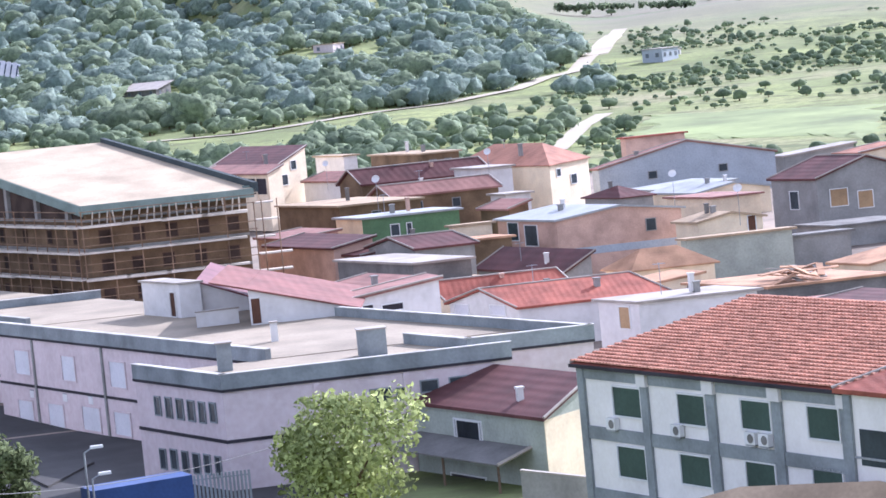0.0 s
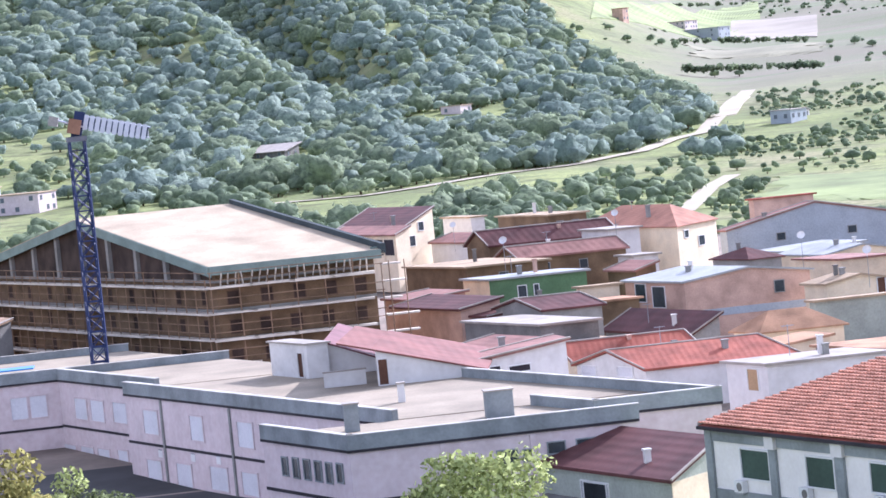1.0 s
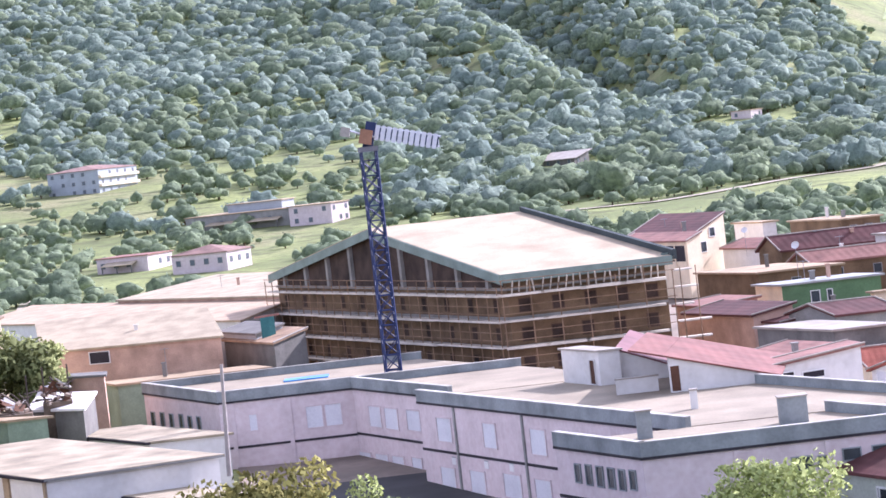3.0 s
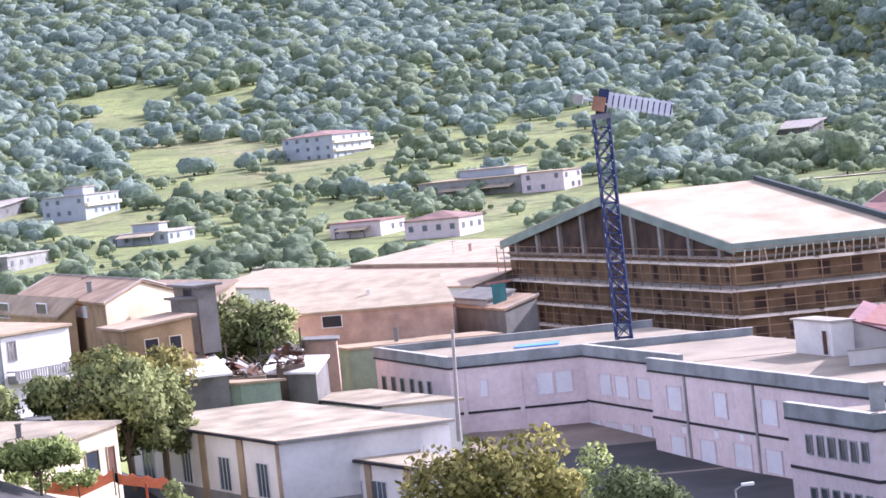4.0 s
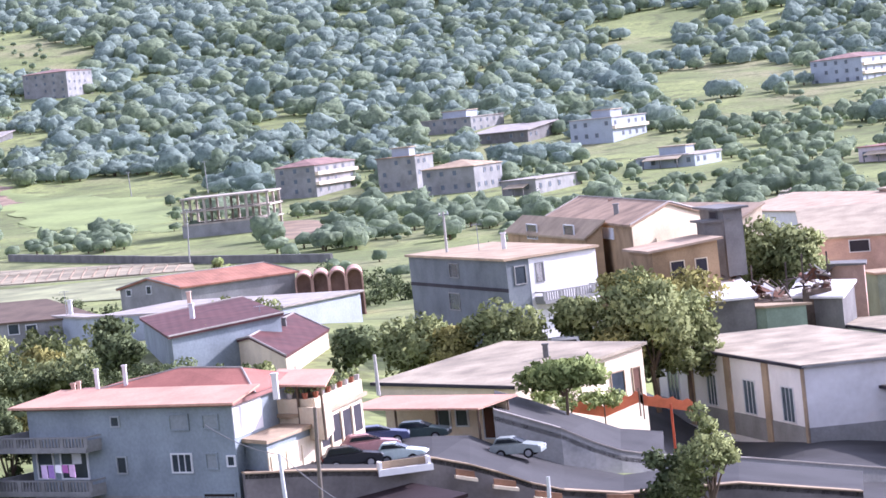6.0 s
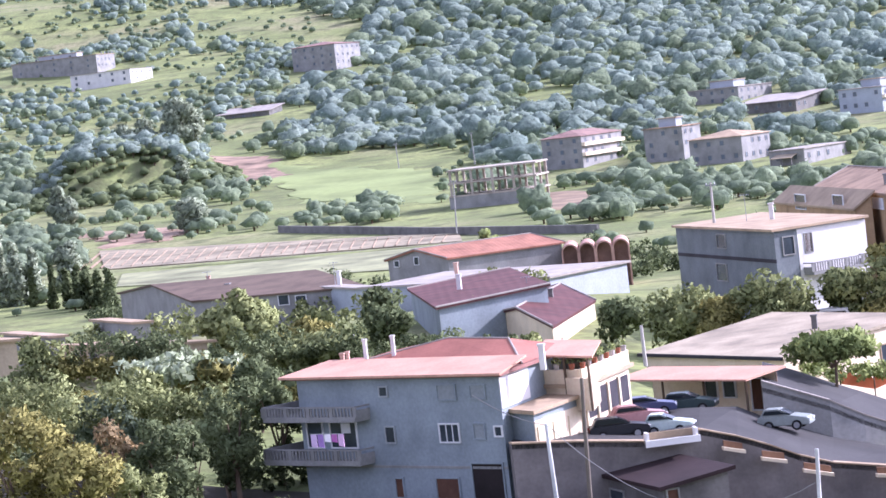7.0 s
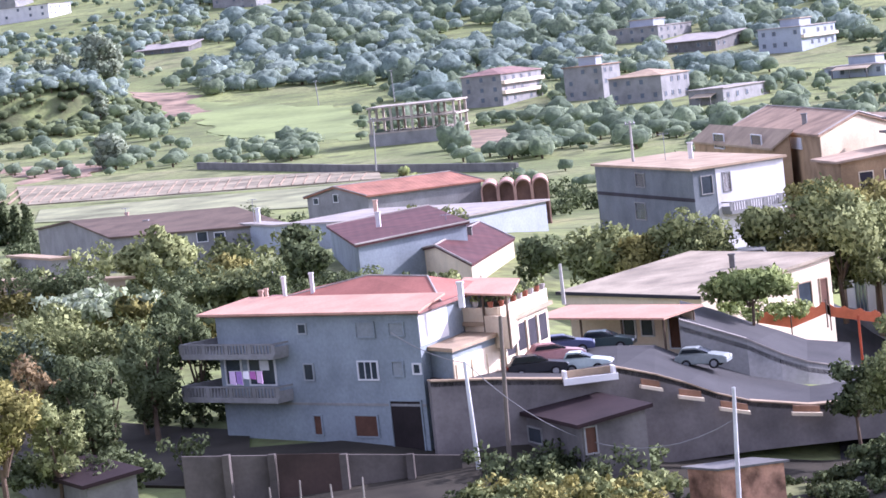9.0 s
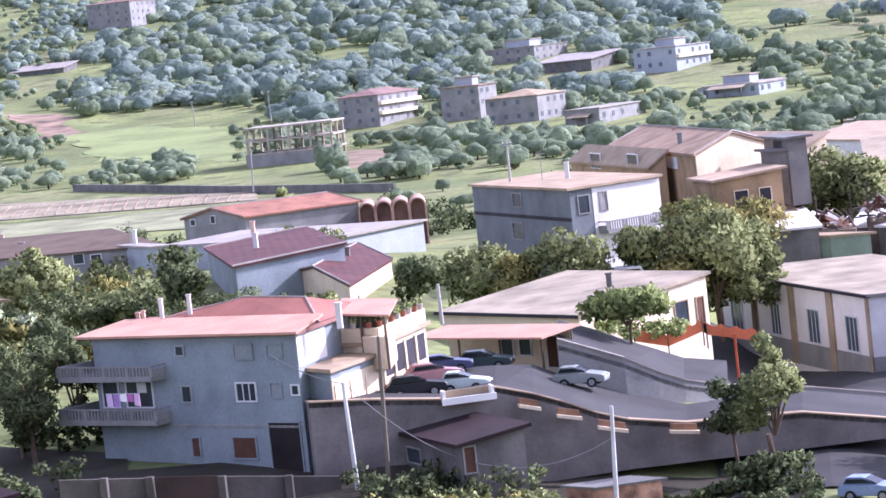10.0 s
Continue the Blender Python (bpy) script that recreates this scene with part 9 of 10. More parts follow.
draped("sand_yard", [(-174.2, 457.8, 0), (-98.4, 426.8, 0), (-117.4, 483.7, 0), (-184.4, 488.5, 0)], M_DRYLAWN, "pale grassy yard behind the sheds", up=0.2)
draped("asphalt_yard", [(25.3, 187.9, 0), (30.1, 197.5, 0), (27.2, 215.9, 0), (23.8, 206.9, 0)], M_ASPHALT, "dark asphalt school yard", up=0.3)
ribbon("terrace_edge", [(-20.94, 570), (-18.63, 554), (-16.01, 538), (-13.56, 522)], 1.0, M_SAND, "pale stony terrace edge across the field", 0.5)
ribbon("terrace_edge", [(-19.85, 526), (-17.46, 514), (-15.32, 503), (-13.52, 498)], 1.0, M_SAND, "pale stony terrace edge across the field", 0.5)
draped("red_earth", [(-247.0, 760.0, 0), (-229.0, 748.0, 0), (-256.0, 820.0, 0), (-284.0, 845.0, 0)], M_REDEARTH, "bare reddish earth bank above the terraces", up=0.25, rows=20, cols=16, rough=8.0)
draped("earth_bank", [(-246.0, 622.0, 0), (-214.0, 566.0, 0), (-203.0, 578.0, 0), (-214.0, 612.0, 0)], M_REDEARTH, "broken reddish earth bank above the ploughed field", up=0.3, rows=16, cols=28, rough=7.0)
draped("brown_plot", [(-116.6, 555.8, 0), (-101.5, 545.1, 0), (-113.8, 603.3, 0), (-128.9, 616.7, 0)], M_EARTH, "brown dug plot beside the concrete frame", up=0.25, rows=16, cols=12, rough=4.0)
bank = tagged(empty("bank_wall", 0, 0, 0), "long dark retaining wall behind the ploughed field", "wall")
fence_wall("wall_face", [(-177.2, 567.6, 11.9), (-152.3, 540.1, 11.1), (-129.2, 514.6, 10.3), (-108.3, 496.1, 9.7), (-90.1, 478.5, 9.3)], 4.0, 0.6, M_DGREY, bank)


bays(yellow_porch, p_yellow_porch, "L", 6, 0.2, 2.4)
strip(green_house, p_green_house, "L", 0, p_green_house.la, -2, p_green_house.h, M_YELLOW, "side_render", 0.04)
window(green_house, p_green_house, "R", 3.6, 1.7, 0.9, 1.2, M_GLASS)
window(green_house, p_green_house, "R", 5.2, 1.7, 0.5, 1.2, M_GLASS)
furrows((-206.0, 532.0), (-122.0, 500.0), 34)


# small windows and doors in the brown masonry of the lanes
for top, plot, side, s_along, w, ht in ((long_house, p_long_house, "R", 0.3, 0.9, 1.0), (long_house, p_long_house, "R", 0.7, 0.9, 1.0), (beige_house, p_beige_house, "R", 0.45, 1.0, 1.1), (maroon_house_b, p_maroon_house_b, "R", 0.25, 0.9, 1.0), (maroon_house_b, p_maroon_house_b, "R", 0.6, 0.9, 1.0),
                                      (maroon_house, p_maroon_house, "R", 0.5, 0.9, 1.0), (long_grey, p_long_grey, "R", 0.3, 1.1, 0.9), (long_grey, p_long_grey, "R", 0.7, 1.1, 0.9), (brick_house, p_brick_house, "R", 0.75, 1.0, 1.2)):
    window(top, plot, side, plot.lb * s_along, plot.h - 1.4, w, ht, M_GLASS, M_GREY)


# ---- aerials and chimneys over the roofs ----
chimney(yellow_house, p_yellow_house, 5.9, 3.0, 6.4, 0.8, 0.4, M_BRICK)
aerial(yellow_house, p_yellow_house, 11.8, 3.4, 6.1, 1.8)
chimney(long_house, p_long_house, 8.3, 2.4, 4.9, 0.8, 0.4, M_WHITE)
chimney(orange_house, p_orange_house, 10.8, 6.2, 5.4, 0.8, 0.4, M_DGREY)
aerial(orange_house, p_orange_house, 14.1, 4.7, 5.1, 2.6)
chimney(maroon_house, p_maroon_house, 2.0, 10.3, 3.9, 0.8, 0.4, M_BRICK)
chimney(maroon_house_b, p_maroon_house_b, 3.1, 5.5, 3.9, 0.8, 0.4, M_WHITE)
aerial(maroon_house_b, p_maroon_house_b, 3.0, 5.3, 3.6, 2.2)
chimney(beige_house, p_beige_house, 7.4, 4.8, 4.4, 0.8, 0.4, M_DGREY)
chimney(green_house, p_green_house, 2.2, 6.4, 4.1, 0.8, 0.4, M_BRICK)
aerial(green_house, p_green_house, 3.5, 4.4, 3.8, 1.8)
chimney(brick_house, p_brick_house, 7.6, 5.2, 5.9, 0.8, 0.4, M_WHITE)
chimney(red_house, p_red_house, 6.3, 6.3, 4.4, 0.8, 0.4, M_DGREY)
aerial(red_house, p_red_house, 6.9, 5.4, 4.1, 2.6)
chimney(red_house_b, p_red_house_b, 2.3, 6.6, 4.4, 0.8, 0.4, M_BRICK)
chimney(maroon_shed, p_maroon_shed, 4.8, 1.0, 3.9, 0.8, 0.4, M_WHITE)
aerial(maroon_shed, p_maroon_shed, 9.7, 1.1, 3.6, 2.2)
chimney(grey_house, p_grey_house, 5.4, 2.7, 4.1, 0.8, 0.4, M_DGREY)
chimney(long_grey, p_long_grey, 0.7, 13.2, 5.9, 0.8, 0.4, M_BRICK)
aerial(long_grey, p_long_grey, 1.0, 9.9, 5.6, 1.8)
chimney(pale_shed, p_pale_shed, 3.3, 5.9, 4.9, 0.8, 0.4, M_WHITE)
chimney(hip_house, p_hip_house, 4.8, 1.6, 3.9, 0.8, 0.4, M_DGREY)
aerial(hip_house, p_hip_house, 4.7, 1.6, 3.6, 2.6)
chimney(right_house, p_right_house, 4.0, 5.8, 7.9, 0.8, 0.4, M_BRICK)
chimney(stained_house, p_stained_house, 2.1, 5.7, 5.4, 0.8, 0.4, M_WHITE)
aerial(stained_house, p_stained_house, 3.3, 3.9, 5.1, 2.2)
chimney(cream_shed, p_cream_shed, 2.6, 2.7, 4.9, 0.8, 0.4, M_DGREY)
chimney(white_hall, p_white_hall, 26.3, 11.3, 5.9, 0.8, 0.4, M_BRICK)
aerial(white_hall, p_white_hall, 29.2, 9.6, 5.6, 1.8)
chimney(tan_house, p_tan_house, 7.4, 11.6, 5.4, 0.8, 0.4, M_WHITE)
chimney(sage_house, p_sage_house, 1.7, 5.5, 5.9, 0.8, 0.4, M_DGREY)
aerial(sage_house, p_sage_house, 3.5, 6.3, 5.6, 2.6)
chimney(ochre_house, p_ochre_house, 24.2, 5.3, 5.9, 0.8, 0.4, M_BRICK)
chimney(concrete_house, p_concrete_house, 12.5, 5.6, 8.4, 0.8, 0.4, M_WHITE)
aerial(concrete_house, p_concrete_house, 16.3, 4.2, 8.1, 2.2)
chimney(white_roof_house, p_white_roof_house, 5.6, 9.7, 4.1, 0.8, 0.4, M_DGREY)
chimney(long_shed, p_long_shed, 22.7, 8.6, 5.9, 0.8, 0.4, M_BRICK)
aerial(long_shed, p_long_shed, 22.0, 8.3, 5.6, 1.8)
chimney(maroon_villa, p_maroon_villa, 15.1, 4.0, 4.9, 0.8, 0.4, M_WHITE)
chimney(maroon_villa_b, p_maroon_villa_b, 7.9, 14.0, 4.9, 0.8, 0.4, M_DGREY)
aerial(maroon_villa_b, p_maroon_villa_b, 12.5, 9.5, 4.6, 2.6)
chimney(flat_hall, p_flat_hall, 17.1, 5.4, 4.9, 0.8, 0.4, M_BRICK)
chimney(blue_house, p_blue_house, 7.6, 1.1, 4.9, 0.8, 0.4, M_WHITE)
aerial(blue_house, p_blue_house, 8.4, 0.9, 4.6, 2.2)
def dish(x, y, z):
    """A satellite dish: a shallow bowl on a short bracket."""
    top = tagged(empty("satellite_dish", x, y, z), "small white satellite dish on a roof bracket", "satellite dish", "satellite dishes")
    bm = bmesh.new()
    add_rod(bm, (0, 0, -3.6), (0, 0, 0), 0.03, sides=5)
    part("bracket", bm, M_METAL, top)
    m = pose(0, -0.08, 0.1, 62, 0, -30)
    bm = bmesh.new()
    rim = []
    for r, h in ((0.02, 0.0), (0.2, 0.03), (0.36, 0.1), (0.45, 0.17)):
        rim.append([bm.verts.new(m @ Vector((r * math.cos(k * math.tau / 14), r * math.sin(k * math.tau / 14), h))) for k in range(14)])
    for p, q in zip(rim[:-1], rim[1:]):
        for k in range(14):
            bm.faces.new((p[k], p[(k + 1) % 14], q[(k + 1) % 14], q[k]))
    part("bowl", bm, M_FRAME, top)
    return top


for x, y, z in ((92.9, 368.5, 15.0), (104.3, 249.1, 13.6), (109.4, 279.3, 13.8), (78.5, 289.6, 16.3), (102.6, 324.2, 16.3)):
    dish(x, y, z)
yard()
town_ground()


# ---- trees and shrubs near by ----
tree("bright green leafy poplar beside the school fence", 36.1, 145.6, 3.5, 9.9, 5.1, M_LIME, 21, 0.18, 11000, 0.17)
tree("dark green garden tree by the school yard", 20.0, 166.8, 3.2, 6.3, 1.9, M_DARKLEAF, 22, 0.19, 3847, 0.15)
tree("yellow-green tree turning in early autumn", 9.9, 159.7, 3.4, 11.6, 6.1, M_AUTUMN, 23, 0.31, 11000, 0.21)
tree("bright yellow-green young tree", 15.1, 165.3, 3.3, 10.5, 2.8, M_LIME, 24, 0.06, 6988, 0.15)
tree("dark green broad tree in front of the school", 16.8, 157.1, 3.4, 8.6, 3.8, M_DARKLEAF, 25, 0.37, 11000, 0.15)
tree("grey-green olive tree by the road", -8.5, 151.8, 6.6, 8.7, 2.1, M_GREYLEAF, 26, 0.06, 4374, 0.14)
tree("umbrella pine behind the parapet wall", -19.3, 181.0, 8.6, 6.6, 4.0, M_PINE, 27, 0.52, 9000, 0.20, "pine")
tree("broad tree with yellowing leaves", -15.8, 220.4, 7.0, 11.2, 5.1, M_GREYLEAF, 28, 0.06, 11000, 0.22)
tree("small yellow autumn tree", -18.5, 216.2, 7.5, 6.6, 2.0, M_AUTUMN, 29, 0.06, 2875, 0.22)
tree("broad leafy tree with browning tips among the ruins", -9.2, 276.5, 8.6, 10.0, 6.4, M_GREYLEAF, 30, 0.12, 11000, 0.26)
tree("low leafy tree behind the ruined shacks", -4.9, 274.5, 8.6, 8.8, 4.0, M_GREYLEAF, 330, 0.1, 7000, 0.26)
tree("leafy tree beside the low shacks", -15.9, 249.5, 7.5, 8.8, 6.0, M_AUTUMN, 31, 0.06, 11000, 0.24)
tree("dark tree behind the balcony house", -56.8, 207.4, 11.6, 7.9, 2.5, M_DARKLEAF, 32, 0.06, 3796, 0.22)
tree("olive tree standing beside the shed", -58.8, 196.4, 11.7, 6.0, 3.6, M_GREYLEAF, 33, 0.06, 7189, 0.21)
tree("small green tree behind the orange shed", -79.1, 341.0, 7.9, 9.7, 2.8, M_LIME, 34, 0.06, 4563, 0.32)
tree("pale eucalyptus on the slope", -175.6, 392.5, 6.7, 20.9, 4.9, M_EUCA, 35, -0.12, 9000, 0.42)
tree("tall feathery eucalyptus on the knoll", -276.0, 800.0, 28.5, 19.0, 9.0, M_EUCA, 36, -0.02, 9000, 0.6)
tree("feathery eucalyptus beside the taller one", -292.0, 800.0, 29.0, 14.5, 6.5, M_EUCA, 236, -0.02, 6000, 0.6)
tree("slim pale tree on the face of the knoll", -256.0, 735.0, 17.0, 14.0, 2.6, M_EUCA, 136, 0.05, 3000, 0.5)
tree("eucalyptus with a tall thin crown by the field", -183.0, 399.0, 6.9, 25.0, 4.2, M_EUCA, 137, -0.12, 8000, 0.4)
tree("grey-green tree beside the cypresses", -172.5, 432.0, 7.5, 11.0, 3.4, M_EUCA, 138, 0.0, 6000, 0.34)
tree("slender pale eucalyptus above the terrace", -246.6, 619.7, 12.8, 15.5, 4.2, M_EUCA, 37, -0.05, 6000, 0.6)
tree("round tree on the terrace edge", -205.7, 591.6, 11.4, 9.8, 5.0, M_EUCA, 38, -0.05, 6000, 0.6)
for x, y, h, r, seed in ((-190.5, 437.0, 11.5, 2.2, 240), (-187.0, 436.2, 12.4, 2.4, 241), (-183.5, 435.4, 11.0, 2.0, 242), (-181.2, 437.5, 9.5, 1.8, 243)):
    tree("grey-green poplar at the field edge", x, y, ground_z(x, y), h, r, M_EUCA, seed, 0.02, 2600, 0.4, "cypress")
for x, y, h, r, seed in ((-178.7, 429.9, 6.6, 0.75, 39), (-171.4, 420.9, 7.2, 0.85, 40), (-167.5, 418.2, 6.6, 1.3, 41), (-165.2, 417.0, 7.2, 1.4, 42), (-162.4, 413.6, 6.8, 1.5, 43), (-160.0, 412.2, 6.2, 1.3, 44), (-157.2, 410.0, 6.4, 1.4, 45)):
    tree("dark narrow cypress at the field edge", x, y, ground_z(x, y), h, r, M_DARKLEAF, seed, 0.03, 1500, 0.34, "cypress")
tree("dark tree by the retaining wall", -11.0, 155.6, 7.0, 5.5, 1.8, M_DARKLEAF, 47, 0.06, 3441, 0.15)
scatter_bushes("weeds", "tall yellowing weeds and shrubs on the near bank", strip_spots((-29.5, 138.0, 7.6), (-20.0, 140.7, 6.9), 16, 0.7, 1.4, 3.0, 41), M_AUTUMN, 41)
scatter_bushes("shrubs", "light green shrubs on the near bank", strip_spots((-31.0, 139.8, 8.0), (-20.2, 142.1, 7.2), 26, 0.5, 1.1, 3.0, 42), M_GREYLEAF, 42)
scatter_bushes("brambles", "dark green brambles at the foot of the wall", strip_spots((-29.7, 146.0, 8.3), (-23.0, 147.2, 7.6), 20, 0.8, 1.7, 3.0, 43), M_DARKLEAF, 43)
scatter_bushes("hillside_shrubs", "green shrubs between the gardens", strip_spots((-76.8, 160.6, 16.7), (-56.6, 168.7, 14.0), 22, 1.4, 2.6, 3.0, 45), M_GREYLEAF, 45)
scatter_bushes("garden_shrubs", "green garden shrubs between the houses", strip_spots((-73.5, 191.4, 16.9), (-42.8, 200.5, 13.2), 28, 1.2, 2.2, 3.0, 46), M_DARKLEAF, 46)
# shrubs added over bright grass; their dark leaves stand for shade
scatter_bushes("garden_shrubs", "dark shrubs in the shade beside the house", [(x, y, ground_z(x, y), 1.2, 2.2) for x, y in ((-57.0, 168.5), (-55.5, 167.6), (-54.0, 166.8), (-52.6, 166.2), (-54.8, 164.6), (-52.9, 163.5), (-56.5, 165.5), (-51.6, 165.2))], M_DARKLEAF, 147)
scatter_bushes("yard_shrubs", "green shrubs and weeds by the low white house", strip_spots((-21.6, 188.8, 11.2), (-15.0, 189.4, 10.6), 14, 0.5, 1.1, 3.0, 48), M_LIME, 48)
tree("broad grey-green tree by the cement house", -34.9, 219.2, 9.7, 6.9, 3.8, M_GREYLEAF, 48, 0.06, 7763, 0.23)
tree("broad grey-green tree with yellowing top", -28.0, 219.2, 8.5, 8.0, 4.5, M_GREYLEAF, 49, 0.06, 10615, 0.22)
tree("yellow-green garden tree on the bank", -31.5, 217.7, 9.0, 6.7, 3.0, M_AUTUMN, 50, 0.06, 5266, 0.22)
tree("grey-green tree on the bank", -21.4, 222.0, 7.9, 9.2, 3.7, M_GREYLEAF, 51, 0.06, 7492, 0.23)
tree("large tree with browning leaves beside the wing", -17.3, 225.3, 7.3, 11.0, 4.6, M_AUTUMN, 52, 0.06, 11000, 0.23)
tree("dark green tree on the bank", -13.3, 223.6, 6.6, 10.3, 3.5, M_GREYLEAF, 53, 0.06, 6745, 0.23)
tree("small yellow autumn tree on the bank", -18.8, 218.2, 7.5, 6.8, 2.5, M_AUTUMN, 54, 0.06, 3905, 0.22)
tree("dark clipped hedge tree", -41.1, 224.3, 11.0, 4.6, 2.8, M_DARKLEAF, 55, 0.06, 4776, 0.23)
tree("grey-green tree before the long shed", -74.3, 222.9, 11.9, 7.3, 3.5, M_GREYLEAF, 56, 0.06, 6829, 0.23)
tree("yellowing tree before the blue house", -64.9, 215.4, 11.6, 5.4, 2.6, M_AUTUMN, 57, 0.06, 4071, 0.23)
tree("dark green tree beside the low roofs", -62.0, 226.7, 11.9, 6.1, 2.5, M_DARKLEAF, 58, 0.06, 3993, 0.23)
tree("dark tall tree beside the balcony house", -54.0, 158.9, 9.3, 9.3, 2.3, M_DARKLEAF, 59, 0.06, 5043, 0.15)
tree("dark tall tree beside the balcony house", -53.0, 165.0, 9.0, 9.6, 1.6, M_DARKLEAF, 60, 0.06, 2968, 0.15)
tree("dark tall tree beside the balcony house", -55.6, 161.8, 8.3, 9.5, 2.1, M_DARKLEAF, 61, 0.06, 4491, 0.15)
# eucalyptus given the dark leaf: shade on the near slope as colour
tree("eucalyptus with drooping leaves darkened for shade", -53.6, 149.4, 9.0, 8.2, 1.2, M_DARKLEAF, 62, 0.06, 2144, 0.15)
tree("eucalyptus with drooping grey-green leaves darkened for shade", -53.9, 146.4, 8.8, 7.8, 2.0, M_DARKLEAF, 63, 0.06, 4129, 0.15)
tree("broad yellow-green tree on the near slope", -59.4, 137.8, 7.9, 11.7, 3.0, M_AUTUMN, 64, 0.25, 7910, 0.14)
tree("broad yellow-green tree on the near slope", -55.5, 137.2, 7.8, 9.4, 2.6, M_AUTUMN, 65, 0.31, 6363, 0.14)
tree("broad green tree on the near slope", -53.6, 140.1, 7.9, 7.7, 1.9, M_GREYLEAF, 66, 0.27, 3696, 0.14)
tree("broad tree with brown tips on the slope", -64.6, 140.9, 8.7, 10.3, 2.6, M_AUTUMN, 67, 0.20, 6208, 0.14)
tree("reddish shrubby tree on the slope", -58.0, 149.1, 9.2, 7.8, 2.0, M_RUSSET, 68, 0.06, 4081, 0.15)
tree("round grey-green tree between the huts", -78.7, 189.3, 11.7, 8.1, 3.1, M_GREYLEAF, 69, 0.06, 5412, 0.21)
tree("blue-green agave clump on the bank", -64.8, 165.8, 10.0, 7.1, 2.5, M_OLIVE, 70, 0.06, 3934, 0.19)
tree("grey-green garden tree on the slope", -67.4, 179.8, 11.5, 5.8, 2.9, M_GREYLEAF, 71, 0.06, 4858, 0.20)
tree("yellowing garden tree on the slope", -64.0, 185.3, 11.6, 5.4, 2.7, M_AUTUMN, 72, 0.06, 4366, 0.21)
tree("yellowing garden tree on the slope", -68.7, 168.5, 10.5, 6.7, 2.3, M_AUTUMN, 73, 0.06, 3537, 0.20)
tree("dark garden tree on the slope", -59.2, 180.5, 11.3, 6.0, 2.4, M_DARKLEAF, 74, 0.06, 3591, 0.20)
tree("green garden tree beside the huts", -61.4, 195.6, 11.7, 5.0, 2.6, M_GREYLEAF, 75, 0.06, 4246, 0.21)
tree("broad leafy tree on the near slope", -55.2, 148.7, 9.0, 8.0, 2.8, M_DARKLEAF, 76, 0.06, 7126, 0.15)
tree("dark tree below the yellow garden", -80.7, 183.0, 11.8, 6.3, 2.5, M_DARKLEAF, 77, 0.06, 3882, 0.21)
# two sheets of darkened soil, shade put into their colour
draped("bank_soil", [(-71.1, 149.5, 0), (-44.4, 145.3, 0), (-48.8, 161.0, 0), (-83.4, 177.1, 0)], M_DARKSOIL, "soil under the trees, darkened to stand for shade", up=0.15)
draped("bank_soil", [(-44.1, 141.6, 0), (-6.9, 139.5, 0), (-7.4, 157.3, 0), (-47.6, 154.1, 0)], M_DARKSOIL, "soil below the retaining wall, darkened to stand for its shade", up=0.15)
scatter_bushes("brambles", "dark brambles below the ramp", strip_spots((-12.6, 151.3, 6.0), (-8.2, 151.8, 5.6), 9, 0.6, 1.1, 2.0, 64), M_DARKLEAF, 64)
scatter_bushes("brambles", "dark shrubs at the foot of the olive tree", strip_spots((-10.4, 150.5, 7.0), (-7.4, 150.9, 6.6), 8, 0.7, 1.2, 1.5, 66), M_DARKLEAF, 66)
scatter_bushes("prickly_pear", "bright green prickly pear hedge on the bank", strip_spots((-69.1, 183.4, 16.0), (-63.7, 185.4, 15.3), 26, 0.9, 1.6, 3.0, 61), M_PRICKLY, 61, 0.3, 110)
scatter_bushes("garden_shrubs", "dark shrubs in the shade of the trees", strip_spots((-57.0, 141.4, 10.6), (-49.5, 144.0, 9.8), 26, 0.9, 1.7, 3.0, 62), M_DARKLEAF, 62)
scatter_bushes("garden_shrubs", "yellowing shrubs between the huts", strip_spots((-77.5, 189.8, 16.2), (-65.7, 194.2, 14.6), 30, 0.8, 1.5, 3.0, 63), M_AUTUMN, 63)

p_lower_shed = Plot(-50.9, 136.9, 10.4, 321, 12.2, 64, 2.7, 3.0)
lower_shed = house("low dark-roofed shed with a pale verge under trees", p_lower_shed, M_DGREY, M_DMAROON, "mono", 0.4)
draped("far_meadow", [(409.4, 1302.4, 0), (674.1, 1758.4, 0), (958.6, 2505.0, 0), (473.8, 1490.4, 0)], M_MEADOW, "pale green field on the far plain", up=0.5, rows=30, cols=40)
draped("pale_yard", [(556.5, 1508.9, 0), (579.1, 1426.0, 0), (705.5, 1734.0, 0), (699.8, 1881.6, 0)], M_PALEYARD, "white gravel yard on the far plain", up=0.6, rows=24)
draped("dry_strip", [(431.0, 1216.9, 0), (478.2, 1179.8, 0), (535.3, 1319.2, 0), (464.9, 1327.7, 0)], M_SAND, "dry grass strip beyond the road", up=0.5, rows=20, rough=10.0)
draped("lay_by", [(293.2, 816.4, 0), (306.1, 828.4, 0), (344.3, 915.3, 0), (342.1, 926.6, 0)], M_ROAD, "wide pale gravel lay-by at the road bend", up=0.4)
ribbon("road", [(15.25, 1427), (15.98, 1524), (16.77, 1711)], 14.0, M_ROAD, "pale straight road on the far plain")

p_far_tower = Plot(444.7, 1358.5, 72.8, 316, 6.3, 46, 6.4, 10.7)
far_tower = house("red brick tower beyond the wood", p_far_tower, M_BRICK, M_RED, "flat", category="house", group="houses on the slope")
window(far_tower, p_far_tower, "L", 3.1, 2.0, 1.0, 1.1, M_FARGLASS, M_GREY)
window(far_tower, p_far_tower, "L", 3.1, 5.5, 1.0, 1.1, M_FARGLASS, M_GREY)
